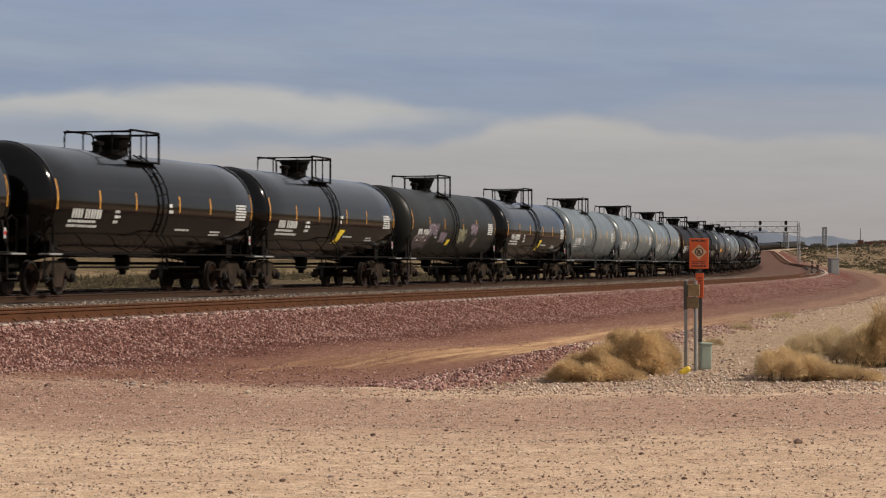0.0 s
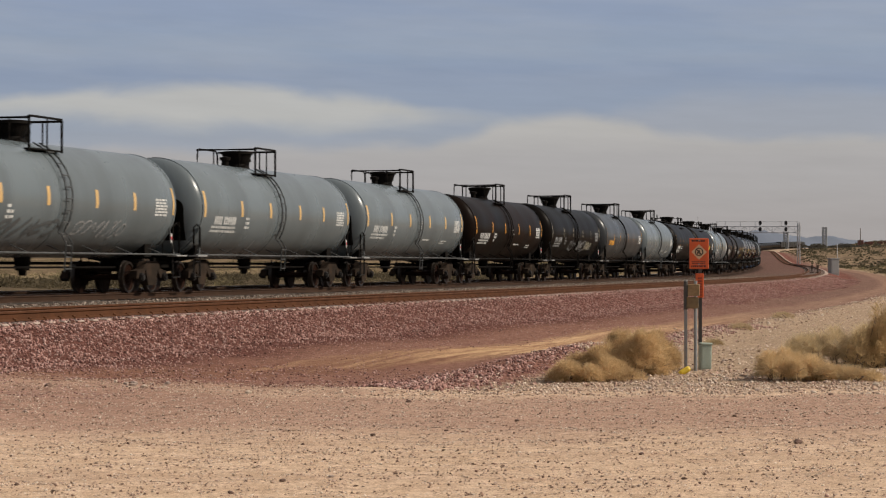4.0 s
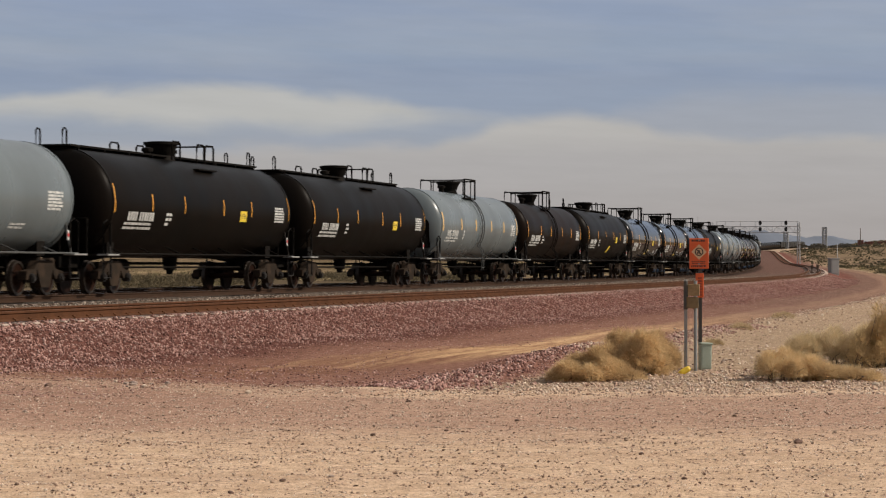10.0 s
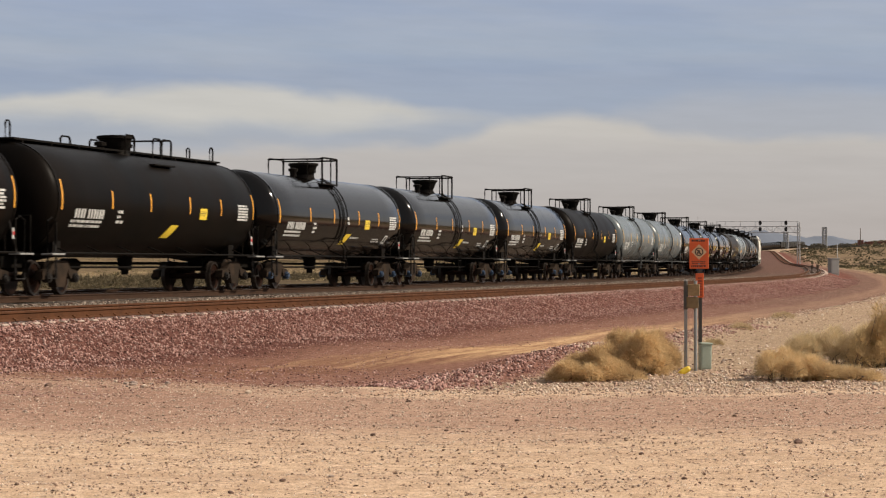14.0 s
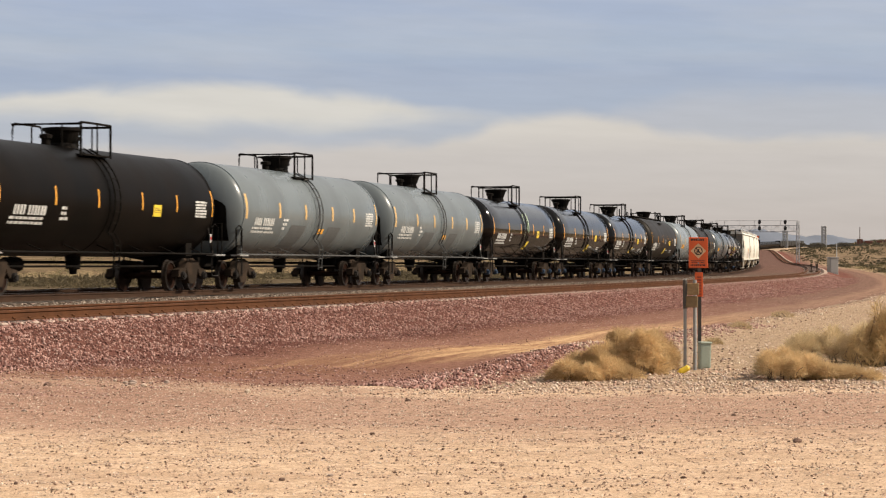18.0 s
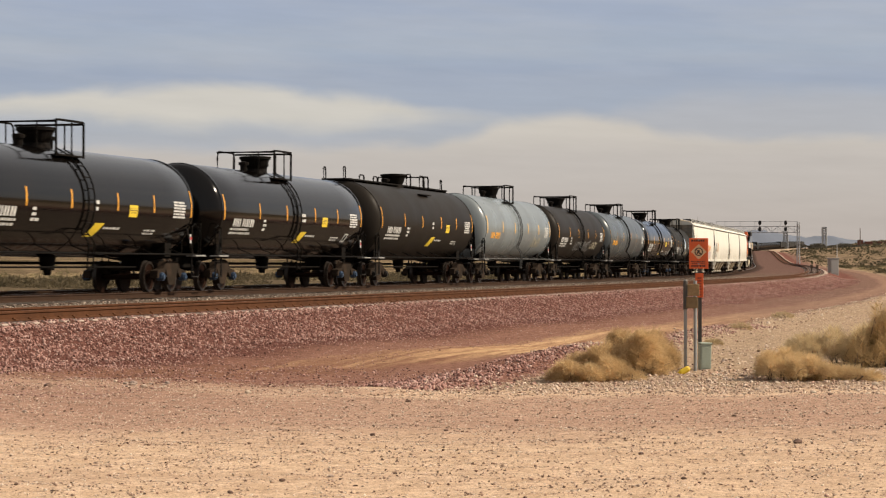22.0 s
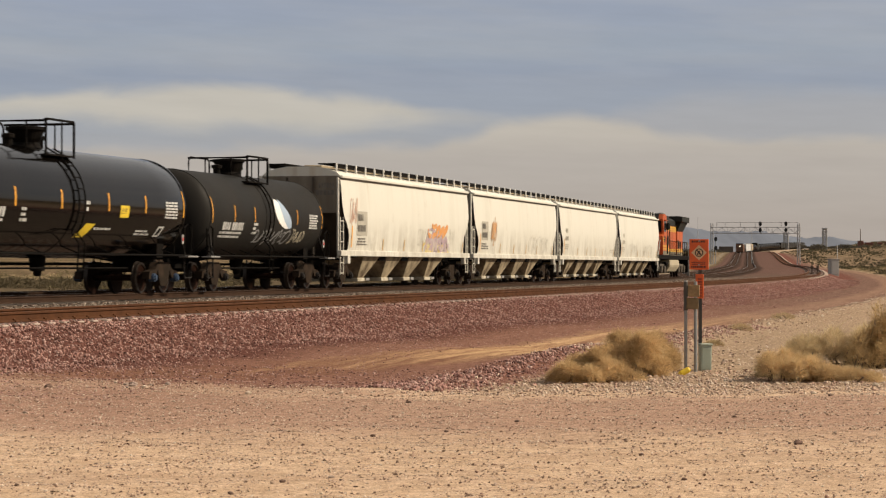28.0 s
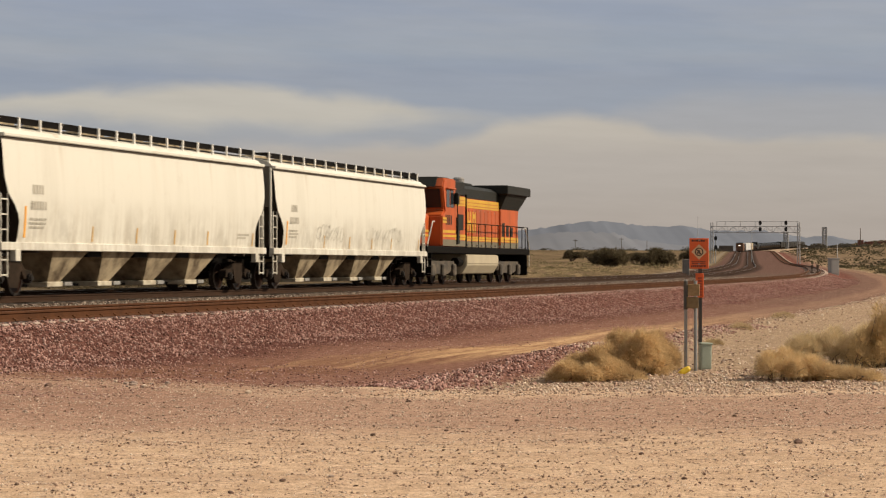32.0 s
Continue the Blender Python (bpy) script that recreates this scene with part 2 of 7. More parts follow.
HOPPER_CREAM = material("weathered_cream_paint", cream_paint, 0.6, bump=0.12)
HOPPER_DIRTY = worn("rust_stained_cream_paint", (0.40, 0.33, 0.225), (0.070, 0.046, 0.029), 1.5, 1.0, 0.8, spec=0.15)
LOCO_ORANGE = worn("faded_orange_paint", (0.50, 0.088, 0.014), (0.24, 0.060, 0.020), 0.9, 0.8, 0.5, bump=0.04, streak=True)
LOCO_YELLOW = worn("faded_yellow_paint", (0.62, 0.36, 0.03), (0.40, 0.22, 0.04), 1.0, 0.6, 0.5)
LOCO_BLACK = worn("sooty_black_green_paint", (0.013, 0.015, 0.013), (0.028, 0.025, 0.022), 1.0, 0.7, 0.6, spec=0.2)
LOCO_GREY = worn("dusty_tank_grey", (0.36, 0.31, 0.22), (0.44, 0.38, 0.27), 1.2, 0.8, 0.7)
GALVANISED = worn("galvanised_steel", (0.34, 0.35, 0.35), (0.22, 0.21, 0.2), 5.0, 0.6, 0.5, 0.5)
SIGN_ORANGE = worn("faded_orange_sign", (0.72, 0.11, 0.02), (0.55, 0.10, 0.03), 5.0, 0.6, 0.55)
SIGN_CREAM = worn("sign_cream", (0.70, 0.48, 0.28), (0.6, 0.36, 0.2), 8.0, 0.5, 0.6)
SIGN_INK = worn("sign_ink", (0.03, 0.02, 0.018), (0.06, 0.03, 0.02), 8.0, 0.5, 0.6)
TAN_PLATE = worn("sun_bleached_tan_plate", (0.33, 0.22, 0.11), (0.18, 0.11, 0.05), 9.0, 0.9, 0.8)
PALE_GREEN = worn("pale_green_cabinet_paint", (0.36, 0.42, 0.35), (0.26, 0.28, 0.22), 5.0, 0.6, 0.6)
CABINET = worn("silver_grey_cabinet_paint", (0.30, 0.30, 0.29), (0.3, 0.28, 0.26), 1.0, 0.6, 0.5)
WOOD_POST = worn("weathered_wood", (0.12, 0.085, 0.06), (0.06, 0.045, 0.035), 5.0, 0.7, 0.9)
STEEL_LIGHT = worn("scuffed_light_steel", (0.32, 0.32, 0.31), (0.15, 0.13, 0.12), 4.0, 0.7, 0.5, 0.3)
FADED_MARK = worn("faded_orange_tape", (0.55, 0.34, 0.12), (0.36, 0.28, 0.18), 6.0, 0.7, 0.7)
PALE_MARK = worn("faded_pale_tape", (0.40, 0.36, 0.26), (0.2, 0.18, 0.15), 6.0, 0.7, 0.7)
DIM_MARK = worn("dim_white_paint", (0.24, 0.24, 0.24), (0.12, 0.12, 0.12), 5.0, 0.7, 0.7)
PATCH_GREY = worn("dark_grey_repaint", (0.075, 0.078, 0.078), (0.05, 0.05, 0.05), 2.0, 0.6, 0.6)
DROP_WHITE = worn("bright_white_emblem_paint", (0.80, 0.80, 0.78), (0.6, 0.6, 0.6), 6.0, 0.4, 0.5)
DROP_BLUE = worn("pale_blue_paint", (0.32, 0.42, 0.55), (0.4, 0.45, 0.5), 5.0, 0.5, 0.6)
RED_MARK = worn("red_reflector", (0.65, 0.03, 0.03), (0.4, 0.03, 0.03), 6.0, 0.5, 0.4)
GRAFFITI_RUST = worn("faded_rust_spray", (0.42, 0.23, 0.10), (0.55, 0.42, 0.3), 4.0, 0.8, 0.8)
GRAFFITI_MAUVE = worn("faded_mauve_spray", (0.36, 0.26, 0.30), (0.5, 0.45, 0.38), 4.0, 0.8, 0.8)
GRAFFITI_YELLOW = worn("faded_yellow_spray", (0.56, 0.44, 0.16), (0.55, 0.48, 0.34), 4.0, 0.8, 0.8)
GRAFFITI_ORANGE = worn("orange_spray", (0.60, 0.25, 0.07), (0.55, 0.36, 0.2), 4.0, 0.7, 0.8)
DIM_MAUVE = worn("dull_mauve_spray", (0.135, 0.095, 0.125), (0.05, 0.04, 0.048), 2.5, 0.8, 0.8)
DIM_OLIVE = worn("dull_olive_spray", (0.15, 0.14, 0.075), (0.06, 0.055, 0.04), 2.5, 0.8, 0.8)
DIM_PINK = worn("dull_pink_spray", (0.085, 0.05, 0.05), (0.035, 0.025, 0.025), 2.5, 0.8, 0.8)
GRAFFITI_GREEN = worn("pale_green_spray", (0.46, 0.60, 0.40), (0.5, 0.58, 0.45), 4.0, 0.7, 0.8)
SMUDGE = worn("faint_grey_smudge", (0.50, 0.48, 0.42), (0.56, 0.545, 0.485), 4.0, 0.8, 0.8)
SMUDGE_DARK = worn("old_dark_stencil", (0.12, 0.11, 0.095), (0.22, 0.2, 0.17), 6.0, 0.8, 0.8)
GRAFFITI_PINK = worn("faded_pink_spray", (0.52, 0.29, 0.21), (0.56, 0.46, 0.38), 4.0, 0.8, 0.8)
GRAFFITI_GREY = worn("faded_grey_spray", (0.34, 0.32, 0.27), (0.5, 0.46, 0.38), 4.0, 0.8, 0.8)
GLASS_DARK = material("cab_glass", lambda n: ((0.02, 0.025, 0.03), None, None), 0.08, 0.0)
POST_DARK = worn("dark_post_steel", (0.075, 0.075, 0.07), (0.12, 0.09, 0.07), 6.0, 0.6, 0.6, 0.3)
SIGN_DIM = worn("sign_ink_faded", (0.30, 0.05, 0.02), (0.4, 0.08, 0.03), 8.0, 0.5, 0.6)
TAN_DARK = worn("stained_tan_plate", (0.22, 0.15, 0.075), (0.10, 0.065, 0.03), 7.0, 0.9, 0.8)
YELLOW_PLASTIC = worn("yellow_plastic", (0.78, 0.55, 0.02), (0.5, 0.34, 0.04), 8.0, 0.5, 0.5)


def foliage(name, a, b, c):
    def build(n):
        r = n("ShaderNodeNewGeometry").outputs["Random Per Island"]
        v = spot(n)
        k = n.mix(r, a, b)
        k = n.mix(n.ramp(n.noise(v, 2.2, 3), [(0.42, 0.0), (0.66, 0.8)]), k, c)
        return k, None, None
    m = material(name, build, 0.85, spec=0.15)
    t = m.node_tree
    out = next(k for k in t.nodes if k.type == "OUTPUT_MATERIAL")
    bsdf = next(k for k in t.nodes if k.type == "BSDF_PRINCIPLED")
    thin = t.nodes.new("ShaderNodeBsdfTranslucent")
    t.links.new(bsdf.inputs["Base Color"].links[0].from_socket, thin.inputs["Color"])
    mix = t.nodes.new("ShaderNodeMixShader")
    mix.inputs[0].default_value = 0.5
    t.links.new(bsdf.outputs[0], mix.inputs[1])
    t.links.new(thin.outputs[0], mix.inputs[2])
    t.links.new(mix.outputs[0], out.inputs[0])
    return m


DRY_GOLD = foliage("dry_golden_twigs", (0.52, 0.36, 0.175), (0.77, 0.575, 0.335), (0.31, 0.20, 0.095))
DRY_ORANGE = foliage("dry_orange_twigs", (0.57, 0.405, 0.205), (0.79, 0.60, 0.355), (0.39, 0.265, 0.135))
BRUSH = foliage("trackside_brush_twigs", (0.085, 0.068, 0.040), (0.19, 0.150, 0.090), (0.055, 0.045, 0.028))
GREY_OLIVE = foliage("grey_olive_twigs", (0.56, 0.44, 0.26), (0.74, 0.59, 0.37), (0.38, 0.29, 0.17))
OLIVE_BROWN = foliage("olive_brown_twigs", (0.50, 0.355, 0.175), (0.72, 0.525, 0.275), (0.32, 0.225, 0.12))
PALE_STRAW = foliage("pale_straw", (0.45, 0.35, 0.20), (0.58, 0.46, 0.28), (0.34, 0.25, 0.14))
SAGE = foliage("desert_sage", (0.13, 0.11, 0.06), (0.28, 0.23, 0.12), (0.10, 0.085, 0.045))
SCRUB_DARK = foliage("dark_scrub", (0.060, 0.052, 0.030), (0.12, 0.10, 0.060), (0.042, 0.038, 0.024))
TWIG_DARK = worn("dead_twig_bark", (0.14, 0.10, 0.075), (0.08, 0.055, 0.04), 9.0, 0.6, 0.9)


def stone(name, *shades):
    def build(n):
        r = n("ShaderNodeNewGeometry").outputs["Random Per Island"]
        c = n.ramp(r, [(k / (len(shades) - 1), q) for k, q in enumerate(shades)])
        return n.mix(n.math("MULTIPLY", n.noise(spot(n), 60.0, 3), 0.4), c, (0.08, 0.05, 0.04)), None, None
    return material(name, build, 0.9, spec=0.25)


RED_STONE = stone("red_crushed_rock", (0.095, 0.042, 0.034), (0.25, 0.118, 0.095), (0.36, 0.19, 0.157), (0.45, 0.262, 0.22), (0.53, 0.365, 0.315))
GREY_STONE = stone("grey_crushed_rock", (0.07, 0.052, 0.042), (0.20, 0.155, 0.122), (0.46, 0.40, 0.33), (0.13, 0.07, 0.052), (0.32, 0.25, 0.19))
MIX_STONE = stone("desert_pebbles", (0.24, 0.135, 0.10), (0.50, 0.37, 0.27), (0.69, 0.53, 0.40), (0.42, 0.255, 0.19), (0.82, 0.69, 0.55), (0.30, 0.20, 0.15))
DARK_STONE = stone("dark_pebbles", (0.09, 0.045, 0.032), (0.17, 0.10, 0.07), (0.24, 0.155, 0.11))
DARK_ROCK = worn("dark_reddish_rock", (0.13, 0.075, 0.055), (0.22, 0.14, 0.1), 20.0, 0.8, 0.9, grain=90.0, bump=0.5)
PALE_ROCK = worn("pale_rock", (0.60, 0.49, 0.38), (0.42, 0.31, 0.225), 20.0, 0.8, 0.9, grain=90.0, bump=0.5)
GREY_ROCK = worn("grey_rock", (0.38, 0.29, 0.235), (0.24, 0.18, 0.145), 20.0, 0.8, 0.9, grain=90.0, bump=0.5)
TIE_DARK = worn("oily_grey_tie", (0.16, 0.125, 0.10), (0.08, 0.06, 0.05), 4.0, 0.8, 0.9)
# the haze of distance is mixed into these two mountain colours
HAZE_BLUE = worn("haze_blue_mountain", (0.118, 0.138, 0.180), (0.128, 0.146, 0.186), 0.004, 0.6, 1.0, grain=0.02)
HAZE_TAN = worn("haze_pale_foothill", (0.132, 0.146, 0.178), (0.150, 0.156, 0.178), 0.004, 0.7, 1.0, grain=0.02)
BRIDGE_GREY = worn("weathered_bridge_steel", (0.44, 0.45, 0.46), (0.34, 0.34, 0.34), 0.6, 0.6, 0.6, 0.2)
SIGNAL_BLACK = worn("signal_black", (0.012, 0.012, 0.012), (0.03, 0.03, 0.03), 2.0, 0.5, 0.6)
FAR_WHITE = worn("far_pale_boxcar", (0.55, 0.56, 0.56), (0.36, 0.36, 0.36), 0.4, 0.7, 0.7, streak=True)
FAR_TAN = worn("far_tan_boxcar", (0.36, 0.29, 0.19), (0.25, 0.2, 0.14), 0.4, 0.7, 0.7, streak=True)
LOCO_TAN = worn("far_orange_engine", (0.15, 0.065, 0.030), (0.07, 0.045, 0.03), 0.5, 0.7, 0.6)
FAR_DIRT = worn("embankment_dirt", (0.30, 0.21, 0.14), (0.18, 0.13, 0.08), 0.05, 0.8, 1.0, grain=0.6)
CONTAINER_RED = worn("dark_red_container", (0.15, 0.05, 0.035), (0.09, 0.04, 0.03), 0.5, 0.7, 0.7)
FAR_SHED = worn("dark_shed", (0.07, 0.06, 0.055), (0.12, 0.1, 0.08), 0.3, 0.7, 0.9)
HEADLIGHT = bpy.data.materials.new("headlight_glow")
HEADLIGHT.use_nodes = True
_n = Nodes(HEADLIGHT.node_tree)
_n("ShaderNodeOutputMaterial", None, Surface=_n("ShaderNodeEmission", None, Color=(1.0, 0.93, 0.8, 1), Strength=6.0))

# ---- building tools
def part(name, bm, mat, parent=None, label="", smooth=False):
    me = bpy.data.meshes.new(name)
    if smooth:
        for f in bm.faces:
            f.smooth = True
    bm.to_mesh(me)
    bm.free()
    for m in (mat if isinstance(mat, (list, tuple)) else [mat]):
        me.materials.append(m)
    ob = new(name, me)
    if parent:
        ob.parent = parent
    if label:
        ob["label"] = label
    return ob


def shared(name, me, parent, m):
    ob = new(name, me)
    ob.parent = parent
    ob.matrix_basis = m
    return ob


def box(bm, x0, x1, y0, y1, z0, z1, bevel=0.0, mat=0):
    r = bmesh.ops.create_cube(bm, size=1.0)
    vs = r["verts"]
    for v in vs:
        v.co = Vector((x0 + (v.co.x + 0.5) * (x1 - x0), y0 + (v.co.y + 0.5) * (y1 - y0), z0 + (v.co.z + 0.5) * (z1 - z0)))
    fs = {f for v in vs for f in v.link_faces}
    for f in fs:
        f.material_index = mat
    if bevel:
        es = list({e for v in vs for e in v.link_edges})
        bmesh.ops.bevel(bm, geom=es, offset=bevel, segments=1, affect="EDGES", material=mat)
    return bm


def tube(bm, a, b, r, n=8, r2=None, caps=True, mat=0):
    a, b = Vector(a), Vector(b)
    d = b - a
    q = d.to_track_quat("Z", "Y").to_matrix().to_4x4()
    m = Matrix.Translation((a + b) / 2) @ q
    k = bmesh.ops.create_cone(bm, cap_ends=caps, segments=n, radius1=r, radius2=r if r2 is None else r2, depth=d.length, matrix=m)
    for f in {f for v in k["verts"] for f in v.link_faces}:
        f.material_index = mat
    return bm


def pipe(bm, pts, r, n=6):
    """One connected bent pipe through the points."""
    pts = [Vector(p) for p in pts]
    closed = (pts[0] - pts[-1]).length < 1e-6
    if closed:
        pts = pts[:-1]
    m = len(pts)
    rings = []
    for i, p in enumerate(pts):
        a = pts[i - 1] if (i or closed) else None
        b = pts[(i + 1) % m] if (i < m - 1 or closed) else None
        d = ((p - a).normalized() if a else Vector()) + ((b - p).normalized() if b else Vector())
        d = d.normalized() if d.length > 1e-6 else Vector((0, 0, 1))
        k = 1.0
        if a and b:
            k = 1 / max(0.5, abs(d.dot((b - p).normalized())))
        ref = Vector((0.31, 0.11, 0.94)) if abs(d.z) < 0.9 else Vector((0.94, 0.31, 0.11))
        u = d.cross(ref).normalized()
        v = d.cross(u)
        rings.append([bm.verts.new(p + (u * math.cos(2 * math.pi * j / n) + v * math.sin(2 * math.pi * j / n)) * r * k) for j in range(n)])
    fs = []
    for i in range(m if closed else m - 1):
        p, q = rings[i], rings[(i + 1) % m]
        best = min(range(n), key=lambda o: (p[0].co - q[o].co).length)
        way = 1 if (p[1].co - q[(best + 1) % n].co).length <= (p[1].co - q[(best - 1) % n].co).length else -1
        for j in range(n):
            fs.append(bm.faces.new((p[j], p[(j + 1) % n], q[(best + way * (j + 1)) % n], q[(best + way * j) % n])))
    if not closed:
        fs += [bm.faces.new(rings[0]), bm.faces.new(rings[-1])]
    bmesh.ops.recalc_face_normals(bm, faces=fs)
    return bm


def lathe(bm, profile, n=48, axis="X", at=(0, 0, 0), mat=0):
    """A body of revolution: profile is (distance along the axis, radius) from one end to the other."""
    rings = []
    at = Vector(at)
    def place(u, r, k):
        a = 2 * math.pi * k / n
        c, s = r * math.cos(a), r * math.sin(a)
        return at + Vector({"X": (u, c, s), "Y": (c, u, s), "Z": (c, s, u)}[axis])
    for u, r in profile:
        rings.append([bm.verts.new(place(u, r, k)) for k in range(n)] if r > 1e-6 else [bm.verts.new(place(u, 0, 0))])
    for p, q in zip(rings, rings[1:]):
        for k in range(n):
            j = (k + 1) % n
            f = [p[k % len(p)], p[j % len(p)], q[j % len(q)], q[k % len(q)]]
            f = list(dict.fromkeys(f))
            if len(f) > 2:
                bm.faces.new(f).material_index = mat
    bmesh.ops.recalc_face_normals(bm, faces=bm.faces[:])
    return bm


def extrude_x(bm, outline, x0, x1, mat=0):
    """A prism along x of an outline in (y, z)."""
    a = [bm.verts.new((x0, y, z)) for y, z in outline]
    b = [bm.verts.new((x1, y, z)) for y, z in outline]
    n = len(a)
    fs = [bm.faces.new(a), bm.faces.new(b[::-1])] + [bm.faces.new((a[i], b[i], b[(i + 1) % n], a[(i + 1) % n])) for i in range(n)]
    for f in fs:
        f.material_index = mat
    bmesh.ops.recalc_face_normals(bm, faces=fs)
    return bm


def extrude_y(bm, outline, y0, y1, mat=0):
    """A prism along y of an outline in (x, z)."""
    a = [bm.verts.new((x, y0, z)) for x, z in outline]
    b = [bm.verts.new((x, y1, z)) for x, z in outline]
    n = len(a)
    fs = [bm.faces.new(a), bm.faces.new(b[::-1])] + [bm.faces.new((a[i], b[i], b[(i + 1) % n], a[(i + 1) % n])) for i in range(n)]
    for f in fs:
        f.material_index = mat
    bmesh.ops.recalc_face_normals(bm, faces=fs)
    return bm


def thing(name, label, category, m=None, group="", kind=""):
    e = tagged(new(name), label, category, group, kind)
    if m is not None:
        e.matrix_basis = m
    return e


def B():
    return bmesh.new()

# ---- ground
SHOULDER = [(-4000, 0.8), (-40, 0.8), (-16, 0.72), (-11, 0.35), (-9.0, 0.45), (-7.2, 0.70), (7.4, 0.70), (7.9, 0.732), (10.25, 0.732), (10.5, 0.692), (10.95, 0.64), (12.3, 0.24), (14.0, 0.12),
            (16.5, 0.03), (19.0, 0.0), (4000, 0.0)]


def BERM_TALL(s):
    """Height of the stony windrow that runs along the service path."""
    return np.interp(s, [-58, -53, -46, -38, -28, 60, 150], [0.0, 0.07, 0.15, 0.14, 0.08, 0.09, 0.0])


def ground_height(s, lat):
    """Terrain above z = 0: the track bed with its shoulders, and the slow rise of the plain ahead."""
    z = np.interp(lat, *zip(*SHOULDER))
    rise = np.interp(s, _g, _z)
    far = np.clip((lat - 18) / 90, 0, 1) * (np.clip((s - 180) / 1500, 0, 1) * 8.5 + np.clip((s - 60) / 300, 0, 1) * 1.2)
    ridge_line = BERM_TALL(s) * np.exp(-((lat - 18.5) / 0.55) ** 2)
    hollow = -0.10 * np.clip((s + 42) / 14, 0, 1) * np.clip((90 - s) / 60, 0, 1) * np.exp(-((lat - 21.5) / 1.8) ** 2)
    return z + rise + far + ridge_line + hollow


def rows_of(*spans):
    out = []
    for a, b, n in spans:
        out += list(np.linspace(a, b, n, endpoint=False))
    return np.array(out + [spans[-1][1]])


def build_ground():
    ss = rows_of((-500, -140, 30), (-140, -80, 60), (-80, -20, 160), (-20, 60, 110), (60, 200, 70), (200, 600, 80), (600, 3400, 60))
    ls = rows_of((-2500, -200, 30), (-200, -30, 40), (-30, -8, 40), (-8, 10, 30), (10, 34, 96), (34, 80, 40), (80, 1200, 40))
    S, L = np.meshgrid(ss, ls, indexing="ij")
    h = np.interp(S, _g, _h)
    X = np.interp(S, _g, _x) + L * np.cos(h)
    Y = np.interp(S, _g, _y) - L * np.sin(h)
    Z = ground_height(S, L)
    near = (S < 220) & (np.abs(L) < 90)
    for i, j in zip(*np.nonzero(near)):
        p = Vector((X[i, j], Y[i, j], 0))
        bed = -7.4 < L[i, j] < 10.9
        k = 0.25 if bed else 1.0
        Z[i, j] += k * (0.10 * (noise.noise(p * 0.12)) + 0.035 * noise.noise(p * 0.9) + 0.02 * noise.noise(p * 2.7))
    far = ~near
    for i, j in zip(*np.nonzero(far)):
        if -7.4 < L[i, j] < 11:
            continue
        p = Vector((X[i, j], Y[i, j], 0))
        k = min(1.0, max(0.0, (abs(L[i, j]) - 12) / 60))
        Z[i, j] += k * (0.9 * noise.noise(p * 0.011) + 0.35 * noise.noise(p * 0.05))
    n, m = S.shape
    me = bpy.data.meshes.new("ground")
    idx = np.arange(n * m).reshape(n, m)
    quads = np.stack([idx[:-1, :-1], idx[1:, :-1], idx[1:, 1:], idx[:-1, 1:]], -1).reshape(-1, 4)[:, ::-1]
    me.from_pydata(np.stack([X, Y, Z], -1).reshape(-1, 3).tolist(), [], quads.tolist())
    uv = me.uv_layers.new(name="plan")
    flat = np.stack([S, L], -1).reshape(-1, 2)[quads[:, :].reshape(-1)]
    uv.data.foreach_set("uv", flat.astype(np.float32).reshape(-1))
    me.polygons.foreach_set("use_smooth", np.ones(len(quads), bool))
    me.materials.append(GROUND)
    return tagged(new("ground", me), "tan desert dirt with reddish crushed rock along the railway", "ground", kind="structure")


